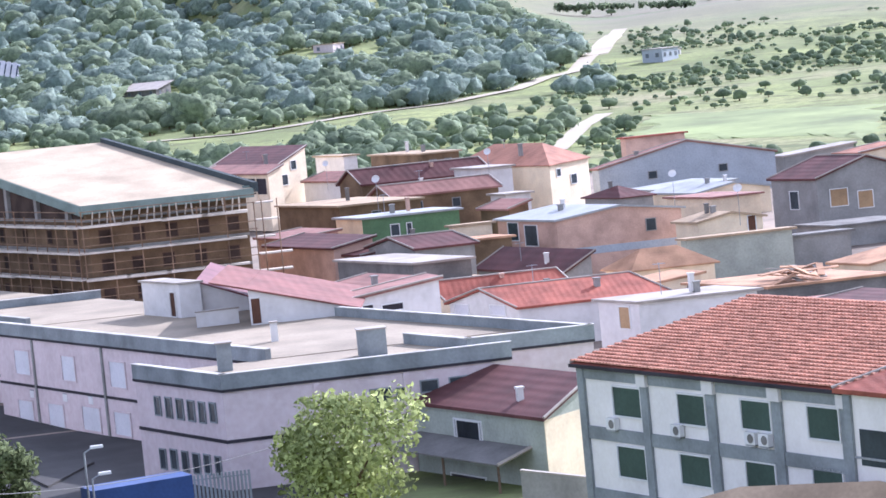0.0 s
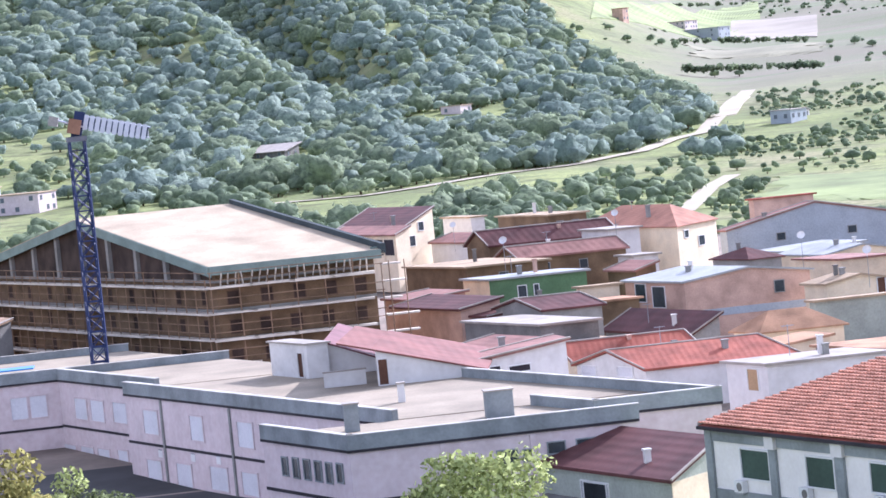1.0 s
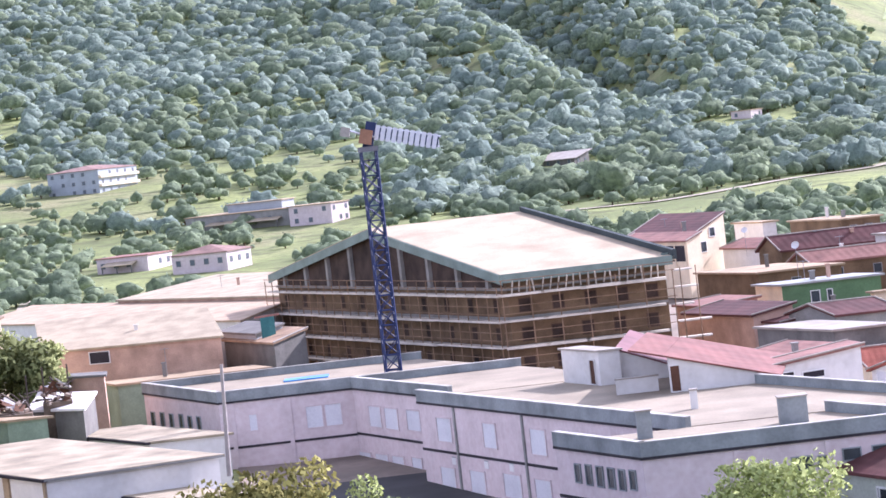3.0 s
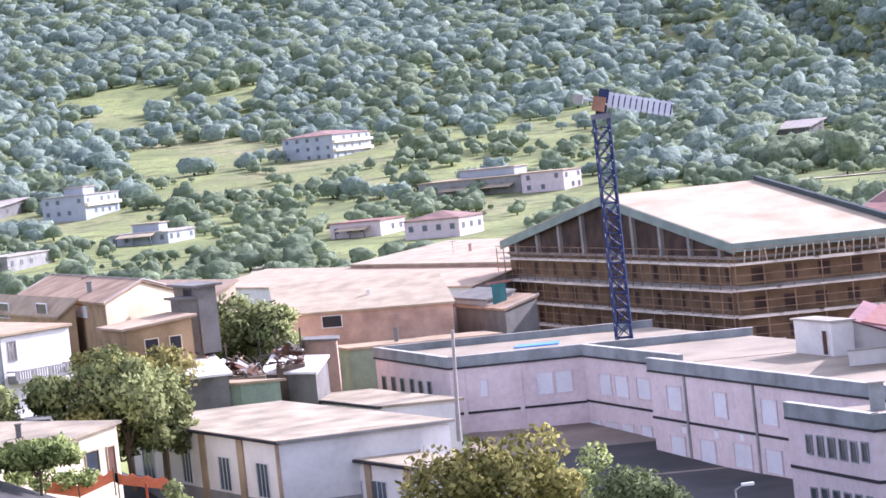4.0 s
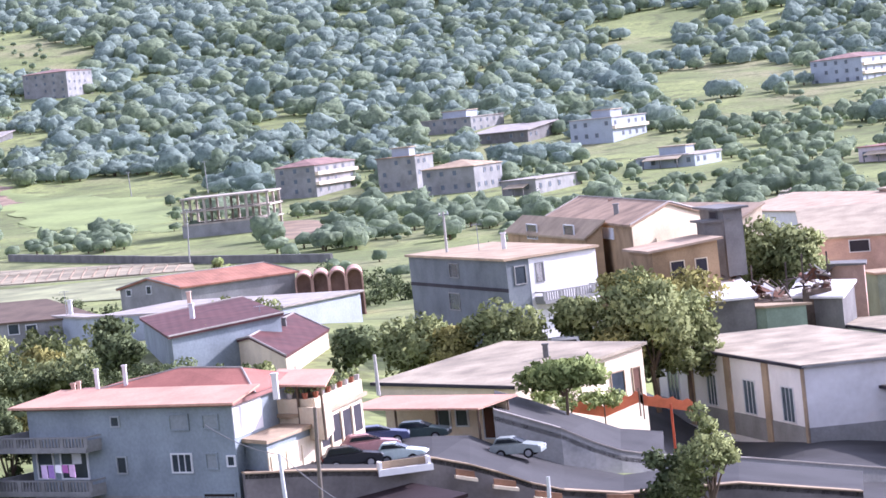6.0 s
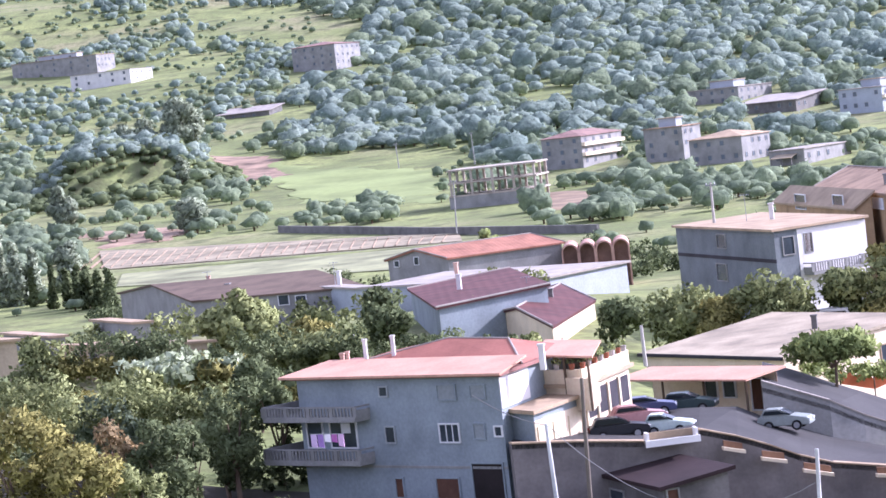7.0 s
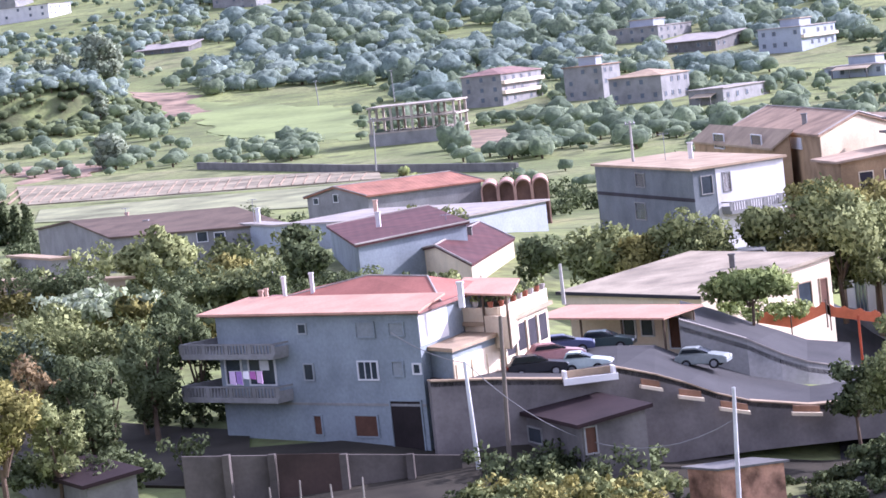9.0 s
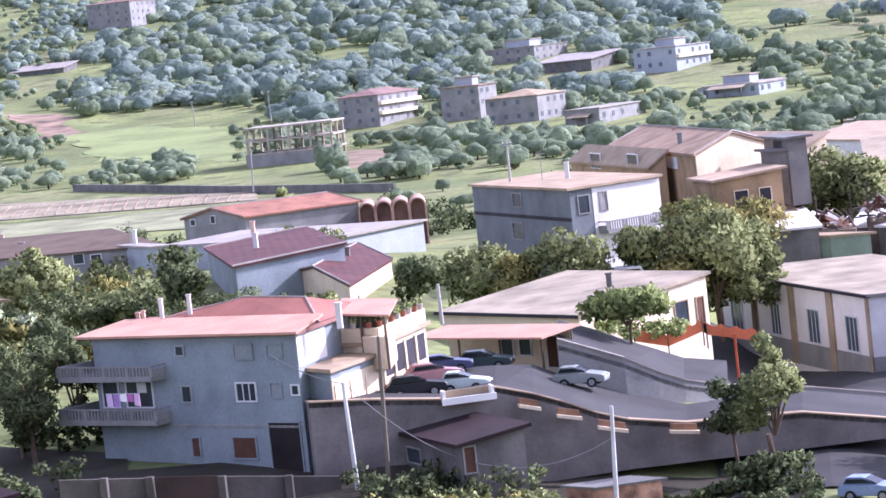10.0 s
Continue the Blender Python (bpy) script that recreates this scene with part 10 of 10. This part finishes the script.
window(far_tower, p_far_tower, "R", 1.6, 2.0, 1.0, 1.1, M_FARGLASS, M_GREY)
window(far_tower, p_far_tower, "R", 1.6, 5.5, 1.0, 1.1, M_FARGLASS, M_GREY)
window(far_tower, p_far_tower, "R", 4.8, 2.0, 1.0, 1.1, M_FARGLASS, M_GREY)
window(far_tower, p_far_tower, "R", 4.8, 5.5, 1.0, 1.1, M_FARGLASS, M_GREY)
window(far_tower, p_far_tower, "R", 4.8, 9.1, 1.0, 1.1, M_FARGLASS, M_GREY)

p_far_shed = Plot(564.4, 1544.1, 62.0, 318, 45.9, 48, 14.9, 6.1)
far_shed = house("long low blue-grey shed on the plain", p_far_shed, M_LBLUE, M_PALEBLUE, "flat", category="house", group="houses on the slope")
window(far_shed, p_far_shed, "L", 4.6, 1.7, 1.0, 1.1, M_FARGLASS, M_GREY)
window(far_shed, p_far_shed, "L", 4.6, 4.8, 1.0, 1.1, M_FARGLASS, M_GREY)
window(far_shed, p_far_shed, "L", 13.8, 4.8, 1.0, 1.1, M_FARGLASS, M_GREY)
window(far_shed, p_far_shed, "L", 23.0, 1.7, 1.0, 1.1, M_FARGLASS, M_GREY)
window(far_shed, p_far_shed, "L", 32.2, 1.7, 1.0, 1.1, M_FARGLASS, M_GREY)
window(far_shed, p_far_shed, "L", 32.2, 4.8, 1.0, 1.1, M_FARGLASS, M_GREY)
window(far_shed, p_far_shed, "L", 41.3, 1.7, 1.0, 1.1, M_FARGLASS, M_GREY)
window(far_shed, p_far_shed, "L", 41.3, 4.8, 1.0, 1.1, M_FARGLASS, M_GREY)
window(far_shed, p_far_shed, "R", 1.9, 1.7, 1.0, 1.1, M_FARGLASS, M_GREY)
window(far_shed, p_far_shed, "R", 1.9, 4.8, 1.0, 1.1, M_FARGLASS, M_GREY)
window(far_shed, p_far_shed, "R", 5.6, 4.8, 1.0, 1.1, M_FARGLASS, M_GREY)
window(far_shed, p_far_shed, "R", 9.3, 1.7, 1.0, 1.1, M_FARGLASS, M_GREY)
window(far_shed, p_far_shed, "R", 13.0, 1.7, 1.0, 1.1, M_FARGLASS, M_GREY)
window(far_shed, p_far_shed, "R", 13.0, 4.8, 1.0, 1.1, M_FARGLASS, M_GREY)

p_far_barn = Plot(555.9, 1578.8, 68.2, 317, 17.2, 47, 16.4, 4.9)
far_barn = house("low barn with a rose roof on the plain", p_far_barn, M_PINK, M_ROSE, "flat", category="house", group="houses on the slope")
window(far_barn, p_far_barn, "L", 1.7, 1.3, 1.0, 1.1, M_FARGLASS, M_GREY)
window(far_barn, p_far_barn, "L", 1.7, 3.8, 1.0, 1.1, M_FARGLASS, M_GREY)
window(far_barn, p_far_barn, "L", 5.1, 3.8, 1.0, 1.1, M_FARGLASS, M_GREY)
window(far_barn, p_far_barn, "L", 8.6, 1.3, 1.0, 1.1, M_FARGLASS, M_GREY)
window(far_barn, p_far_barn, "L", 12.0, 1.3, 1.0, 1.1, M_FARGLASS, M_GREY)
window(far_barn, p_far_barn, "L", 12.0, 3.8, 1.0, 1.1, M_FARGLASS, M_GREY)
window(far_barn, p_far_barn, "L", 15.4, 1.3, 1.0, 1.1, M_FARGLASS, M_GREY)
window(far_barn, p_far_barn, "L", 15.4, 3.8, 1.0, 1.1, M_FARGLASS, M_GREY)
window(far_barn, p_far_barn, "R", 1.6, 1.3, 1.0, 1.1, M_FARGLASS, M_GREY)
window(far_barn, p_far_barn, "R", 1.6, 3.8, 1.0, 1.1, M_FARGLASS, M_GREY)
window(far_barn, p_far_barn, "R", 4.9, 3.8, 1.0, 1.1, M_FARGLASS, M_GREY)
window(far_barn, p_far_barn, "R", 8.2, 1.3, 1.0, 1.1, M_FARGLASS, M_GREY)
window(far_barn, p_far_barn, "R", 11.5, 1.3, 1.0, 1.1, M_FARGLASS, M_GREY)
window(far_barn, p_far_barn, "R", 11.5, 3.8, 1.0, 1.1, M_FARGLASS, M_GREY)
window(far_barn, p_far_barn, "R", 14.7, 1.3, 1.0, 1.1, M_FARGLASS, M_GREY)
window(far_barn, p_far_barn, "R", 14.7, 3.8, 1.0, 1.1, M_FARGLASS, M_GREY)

p_wood_house = Plot(229.5, 884.4, 31.1, 313, 7.5, 43, 7.9, 3.0)
wood_house = house("small pinkish house among the oaks", p_wood_house, M_PINK, M_PINKROOF, "flat", category="house", group="houses on the slope")
window(wood_house, p_wood_house, "L", 5.6, 1.7, 1.0, 1.1, M_FARGLASS, M_GREY)
window(wood_house, p_wood_house, "R", 6.0, 1.7, 1.0, 1.1, M_FARGLASS, M_GREY)

p_road_shed = Plot(295.8, 754.5, 20.4, 319, 6.7, 49, 10.4, 4.0)
road_shed = house("low shed with a white roof by the road", p_road_shed, M_LBLUE, M_PALE, "flat", category="house", group="houses on the slope")
window(road_shed, p_road_shed, "L", 1.7, 2.2, 1.0, 1.1, M_FARGLASS, M_GREY)
window(road_shed, p_road_shed, "L", 5.0, 2.2, 1.0, 1.1, M_FARGLASS, M_GREY)
window(road_shed, p_road_shed, "R", 1.7, 2.2, 1.0, 1.1, M_FARGLASS, M_GREY)
window(road_shed, p_road_shed, "R", 5.2, 2.2, 1.0, 1.1, M_FARGLASS, M_GREY)
window(road_shed, p_road_shed, "R", 8.7, 2.2, 1.0, 1.1, M_FARGLASS, M_GREY)
scatter_bushes("hedge", "grey-green hedge between far fields", strip_spots((651, 1878, 86.7), (927, 2432, 98.2), 20, 1.4, 2.6, 5.0, 71), M_SCRUB, 71, 0.8, 50)
scatter_bushes("hedge", "grey-green hedge between far fields", strip_spots((403, 1282, 62.0), (488, 1428, 59.3), 16, 1.4, 2.6, 5.0, 72), M_SCRUB, 72, 0.8, 50)
scatter_bushes("hedge", "grey-green hedge between far fields", strip_spots((454, 1331, 52.8), (553, 1362, 46.6), 32, 1.4, 2.6, 5.0, 73), M_SCRUB, 73, 0.8, 50)
scatter_bushes("hedge", "grey-green hedge between far fields", strip_spots((479, 1580, 102.2), (1209, 2960, 135.1), 32, 1.4, 2.6, 5.0, 74), M_SCRUB, 74, 0.8, 50)
scatter_bushes("hedge", "grey-green hedge between far fields", strip_spots((391, 1118, 36.4), (440, 1087, 32.7), 35, 1.4, 2.6, 5.0, 75), M_SCRUB, 75, 0.8, 50)
utility_pole(289.2, 1156.1, 58.0, 24.9, -1.10, label="tall pale pylon among the oaks", colour="c4c8c8")
scatter_bushes("grove", "dense green garden trees on the slope", sector_spots(-26, -17, 160, 215, 8, 1.6, 2.6, 51), M_DARKLEAF, 51, 0.28, 150)
scatter_bushes("grove", "yellowing garden trees on the slope", sector_spots(-26, -16.5, 165, 240, 14, 1.4, 2.4, 52), M_AUTUMN, 52, 0.28, 150)
scatter_bushes("grove", "grey-green garden trees between the huts", sector_spots(-26, -12, 215, 330, 60, 1.4, 2.8, 53), M_GREYLEAF, 53, 0.28, 150)
scatter_bushes("grove", "dark garden trees along the gardens", sector_spots(-22, -7, 330, 420, 80, 1.4, 3.0, 54), M_DARKLEAF, 54, 0.28, 150)
scatter_bushes("brambles", "dark green brambles over the bank", sector_spots(-18, -10.5, 137, 143, 34, 0.6, 1.1, 55), M_DARKLEAF, 55, 0.13, 300)


# ---- trees ----
def icosphere(level):
    bm = bmesh.new()
    bmesh.ops.create_icosphere(bm, subdivisions=level, radius=1.0)
    out = np.array([v.co[:] for v in bm.verts]), np.array([[v.index for v in f.verts] for f in bm.faces])
    bm.free()
    return out


def crown_template(rng, level, lobes, leaves):
    """A domed crown of about unit radius, swelling into lobes of foliage with a fringe of leaf sprays, on a short trunk."""
    v, t = icosphere(level)
    t = t[v[t].mean(1)[:, 2] > -0.4]
    c = rng.normal(size=(lobes, 3))
    c[:, 2] = np.abs(c[:, 2]) * 0.9 - 0.1
    c /= np.linalg.norm(c, axis=1)[:, None]
    reach, width = rng.uniform(0.1, 0.5, lobes), rng.uniform(0.22, 0.46, lobes)

    def surface(d):
        ang = np.arccos(np.clip(d @ c.T, -1, 1))
        return 0.62 + (reach * np.exp(-(ang / width) ** 2)).max(1)

    shape = np.array([1.0, 1.0, 0.82])
    core = v * (surface(v) + rng.normal(size=len(v)) * 0.045)[:, None] * shape
    nrm = np.zeros_like(core)
    fn = np.cross(core[t[:, 1]] - core[t[:, 0]], core[t[:, 2]] - core[t[:, 0]])
    for k in range(3):
        np.add.at(nrm, t[:, k], fn)
    nrm = nrm / (np.linalg.norm(nrm, axis=1)[:, None] + 1e-9) + v * 0.25
    d = rng.normal(size=(leaves, 3))
    d[:, 2] = np.abs(d[:, 2]) - 0.35
    d /= np.linalg.norm(d, axis=1)[:, None]
    mid = d * (surface(d) * rng.uniform(0.95, 1.16, leaves))[:, None] * shape
    tri = mid[:, None, :] + rng.normal(size=(leaves, 3, 3)) * 0.06
    back = (np.cross(tri[:, 1] - tri[:, 0], tri[:, 2] - tri[:, 0]) * d).sum(1) < 0
    tri[back] = tri[back][:, ::-1]
    w = 0.07
    foot = np.array([[math.cos(i * math.tau / 4) * w, math.sin(i * math.tau / 4) * w, z] for z in (-1.1, -0.2) for i in range(4)])
    n0, n1 = len(core), len(core) + leaves * 3
    leaf_t = np.arange(leaves * 3).reshape(-1, 3) + n0
    stem = np.array([q for i in range(4) for q in ((i, (i + 1) % 4, 4 + i), ((i + 1) % 4, 4 + (i + 1) % 4, 4 + i))]) + n1
    stem_n = foot * np.array([1, 1, 0])
    leaf_n = np.repeat(d * 1.1 + rng.normal(size=d.shape) * 0.25, 3, 0)
    faces = np.concatenate([t, leaf_t, stem])
    bark = np.concatenate([np.zeros(len(t) + leaves), np.ones(8)])
    return np.concatenate([core, tri.reshape(-1, 3), foot]), faces, np.concatenate([nrm, leaf_n, stem_n]), bark


def wood(label, name, spots, material, rng):
    """Many far trees as one object; spots: x, y, crown radius."""
    fine = [crown_template(rng, 3, 15, 72) for _ in range(14)]
    small = [crown_template(rng, 2, 8, 42) for _ in range(14)]
    tiny = [crown_template(rng, 2, 5, 10) for _ in range(14)]
    vs, ts, ns, bs, n = [], [], [], [], 0
    for x, y, r in spots:
        v, t, w, b = (tiny if r < 2.2 else small if math.hypot(x, y) > 960 or r < 3.9 else fine)[rng.integers(14)]
        a = rng.uniform(0, math.tau)
        ca, sa = math.cos(a) * r, math.sin(a) * r
        k = rng.uniform(0.7, 1.25)
        z = ground_z(x, y) + r * (0.48 if r < 4 else 0.34)
        vs.append(np.stack([v[:, 0] * ca - v[:, 1] * sa + x, v[:, 0] * sa + v[:, 1] * ca + y, v[:, 2] * r * k + z], 1))
        ts.append(t + n)
        bs.append(b)
        ns.append(np.stack([(w[:, 0] * ca - w[:, 1] * sa) / r, (w[:, 0] * sa + w[:, 1] * ca) / r, w[:, 2]], 1))
        n += len(v)
    v, t = np.concatenate(vs), np.concatenate(ts)
    me = bpy.data.meshes.new(name)
    me.vertices.add(len(v))
    me.vertices.foreach_set("co", v.astype(np.float32).ravel())
    me.loops.add(t.size)
    me.loops.foreach_set("vertex_index", t.astype(np.int32).ravel())
    me.polygons.add(len(t))
    me.polygons.foreach_set("loop_start", np.arange(0, t.size, 3, dtype=np.int32))
    me.polygons.foreach_set("material_index", np.concatenate(bs).astype(np.int32))
    me.update(calc_edges=True)
    # leaves are lit as the rounded crown that they form
    w = np.concatenate(ns)
    w /= np.linalg.norm(w, axis=1)[:, None] + 1e-9
    me.attributes.new("custom_normal", "FLOAT_VECTOR", "POINT").data.foreach_set("vector", w.astype(np.float32).ravel())
    me.materials.append(material)
    me.materials.append(M_BARK)
    return tagged(new(name, me), label, "trees", kind="stuff")


# grassy openings in the wood: bearing, distance, half width in degrees, half depth
OPENINGS = [(-3.7, 1107, 1.1, 45), (-1.1, 1147, 0.9, 35), (-1.8, 800, 1.7, 75), (4.8, 870, 1.7, 45), (6.4, 985, 0.8, 35), (8.5, 872, 0.6, 22),
            (-13.8, 1250, 0.9, 40), (-12.8, 1120, 0.7, 35), (-11.2, 960, 1.0, 30), (-3.5, 1180, 1.2, 50), (-2.0, 950, 1.3, 60), (7.3, 1557, 0.5, 18), (13.2, 1196, 0.6, 16), (15.0, 1084, 0.5, 14), (-16.5, 1400, 2.0, 120), (-9.5, 1420, 1.2, 50), (-7.5, 1250, 0.9, 35)]


def kept_clear(az, d, wide=1.0):
    for a, s in SITES:
        if abs(az - a) < wide and s - 55 < d < s + 12:
            return True
    return any(a0 < az < a1 and d0 < d < d1 for a0, a1, d0, d1 in CLEAR)


def cover(az, d, x, y):
    """How much of the ground is under trees, from 0 to 1."""
    if az > 20.2 - 4.2 * smooth(750, 1500, d):
        return 0.0
    c = 0.98
    c -= 0.58 * smooth(8.5, 5.5, az) * smooth(1010, 930, d)
    c -= 0.18 * smooth(8.5, 5.5, az) * smooth(1350, 1050, d) * smooth(-6, -3, az)
    c += 0.42 * smooth(-5, -7, az) * smooth(780, 840, d)
    c -= 0.78 * smooth(-16.6, -18.2, az) * smooth(1900, 1600, d)
    c -= 0.30 * smooth(-14, -17, az) * smooth(1050, 1150, d)
    c -= 0.75 * smooth(-12.5, -14, az) * smooth(880, 800, d)
    patch = noise.noise((x * 0.012, y * 0.008, 9.0)) * 0.5 + 0.5
    c += (patch - 0.5) * 1.3 * (1.0 if c < 0.9 else 0.25)
    for a, s, wa, wd in OPENINGS:
        c -= 1.1 * smooth(1.2, 0.6, math.hypot((az - a) / wa, (d - s) / wd) + 0.6 * noise.noise((x * 0.025, y * 0.018, 2.5)))
    return c


def scatter_trees(rng, tries, d0, d1, a0, a1, radius, keep, gap):
    """Trees over a sector, none nearer to another than their crowns allow."""
    cells, out = {}, []
    for _ in range(tries):
        d, az = math.sqrt(rng.uniform(d0 ** 2, d1 ** 2)), rng.uniform(a0, a1)
        x, y = d * math.sin(radians(az)), d * math.cos(radians(az))
        r = radius(rng, az, d)
        i, j = int(x // 24), int(y // 24)
        if any(math.hypot(x - p, y - q) < gap * (r + s) for u in (-1, 0, 1) for w in (-1, 0, 1) for p, q, s in cells.get((i + u, j + w), ())):
            continue
        if not keep(az, d, x, y):
            continue
        cells.setdefault((i, j), []).append((x, y, r))
        out.append((x, y, r))
    return out


def far_trees():
    rng = np.random.default_rng(5)
    size = lambda g, az, d: (2.6 + 5.6 * g.beta(1.1, 1.9)) * (1 + 0.35 * smooth(1100, 1500, d)) * (1 - 0.4 * smooth(-16, -18, az))
    trees = scatter_trees(rng, 36000, 690, 1960, -26.5, 21, size, lambda az, d, x, y: rng.uniform(0.2, 0.8) < cover(az, d, x, y) and not kept_clear(az, d, 1.0), 0.44)
    oak = [p for p in trees if rng.random() < 0.6 + 0.4 * noise.noise((p[0] * 0.01, p[1] * 0.01, 1.0))]
    olive = sorted(set(trees) - set(oak))
    low = lambda g, az, d: 1.6 + 3.6 * g.beta(1.2, 1.8)
    olive += scatter_trees(rng, 9000, 430, 900, -27, 17, low, lambda az, d, x, y: not (-21.5 < az < -12 and d < 600) and rng.random() < (0.25 if az < -13 else 0.5 if -5 < az < 7 and d > 690 else 1.0) and noise.noise((x * 0.02, y * 0.012, 4.0)) + rng.normal() * 0.18 > 0.02 and not kept_clear(az, d, 1.2), 0.6)
    bush = lambda g, az, d: g.uniform(0.9, 2.6)
    scrub = scatter_trees(rng, 3600, 420, 820, -27, 27, bush, lambda az, d, x, y: not (-21.5 < az < -12 and 440 < d < 590) and noise.noise((x * 0.015, y * 0.015, 2.0)) + rng.normal() * 0.2 > 0.05 and not kept_clear(az, d), 0.6)
    scrub += scatter_trees(rng, 6500, 430, 1000, 11, 27, lambda g, az, d: 0.7 + 2.0 * g.beta(1.0, 2.6), lambda az, d, x, y: noise.noise((x * 0.006, y * 0.02, 3.0)) + rng.normal() * 0.15 > -0.05 and not kept_clear(az, d), 0.6)
    scrub += scatter_trees(rng, 2600, 700, 3000, 16, 30, lambda g, az, d: g.uniform(1.0, 3.2), lambda az, d, x, y: noise.noise((x * 0.002, y * 0.012, 6.0)) > 0.05 and az > 20.4 - 4.2 * smooth(750, 1500, d) and not kept_clear(az, d), 0.6)
    scrub += scatter_trees(rng, 900, 830, 1600, -26.5, -16, lambda g, az, d: g.uniform(1.2, 2.8), lambda az, d, x, y: not kept_clear(az, d) and noise.noise((x * 0.01, y * 0.01, 7.0)) > -0.1, 0.6)
    # the knoll's brow and its steep face, and the bank under the terraces
    brow = scatter_trees(rng, 150, 796, 850, -22.2, -18.8, lambda g, az, d: g.uniform(2.2, 4.6), lambda az, d, x, y: True, 0.55)
    bank = scatter_trees(rng, 160, 585, 720, -24.5, -17.5, lambda g, az, d: g.uniform(1.6, 3.6), lambda az, d, x, y: noise.noise((x * 0.03, y * 0.03, 5.0)) > 0.0, 0.55)
    olive += scatter_trees(rng, 520, 530, 636, 8, 19.5, lambda g, az, d: 1.4 + 2.6 * g.beta(1.2, 1.8), lambda az, d, x, y: noise.noise((x * 0.02, y * 0.02, 11.0)) + rng.normal() * 0.15 > -0.1 and not kept_clear(az, d), 0.5)
    # these far woods carry the haze in their leaf colours
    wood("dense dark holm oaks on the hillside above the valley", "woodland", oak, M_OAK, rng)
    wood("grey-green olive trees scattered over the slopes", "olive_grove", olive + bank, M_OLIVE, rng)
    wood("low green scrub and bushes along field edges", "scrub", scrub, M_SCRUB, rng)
    face = scatter_trees(rng, 900, 752, 880, -22.4, -18.0, lambda g, az, d: g.uniform(1.5, 3.0), lambda az, d, x, y: noise.noise((x * 0.03, y * 0.03, 8.0)) > -0.35 and not (az > -19.0 and d > 830), 0.45)
    scrub_left = scatter_trees(rng, 420, 780, 960, -25.5, -22.3, lambda g, az, d: g.uniform(1.6, 4.2), lambda az, d, x, y: noise.noise((x * 0.02, y * 0.02, 8.5)) > -0.15, 0.5)
    grove = scatter_trees(rng, 130, 480, 690, -26, -21.5, lambda g, az, d: g.uniform(2.0, 4.4), lambda az, d, x, y: d > 560 - (az + 21.5) * -12 or az < -23, 0.5)
    grove += scatter_trees(rng, 60, 588, 650, -16.9, -14.8, lambda g, az, d: g.uniform(1.8, 3.4), lambda az, d, x, y: d > 600 + (az + 16.9) * -12, 0.5)
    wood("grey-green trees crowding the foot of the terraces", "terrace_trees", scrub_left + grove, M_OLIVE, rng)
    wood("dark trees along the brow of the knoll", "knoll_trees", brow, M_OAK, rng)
    # the knoll face lies in shade; that is put into the leaf colour
    wood("scrub on the steep knoll face, leaf colour darkened for shade", "knoll_scrub", face, M_DARKLEAF, rng)


far_trees()
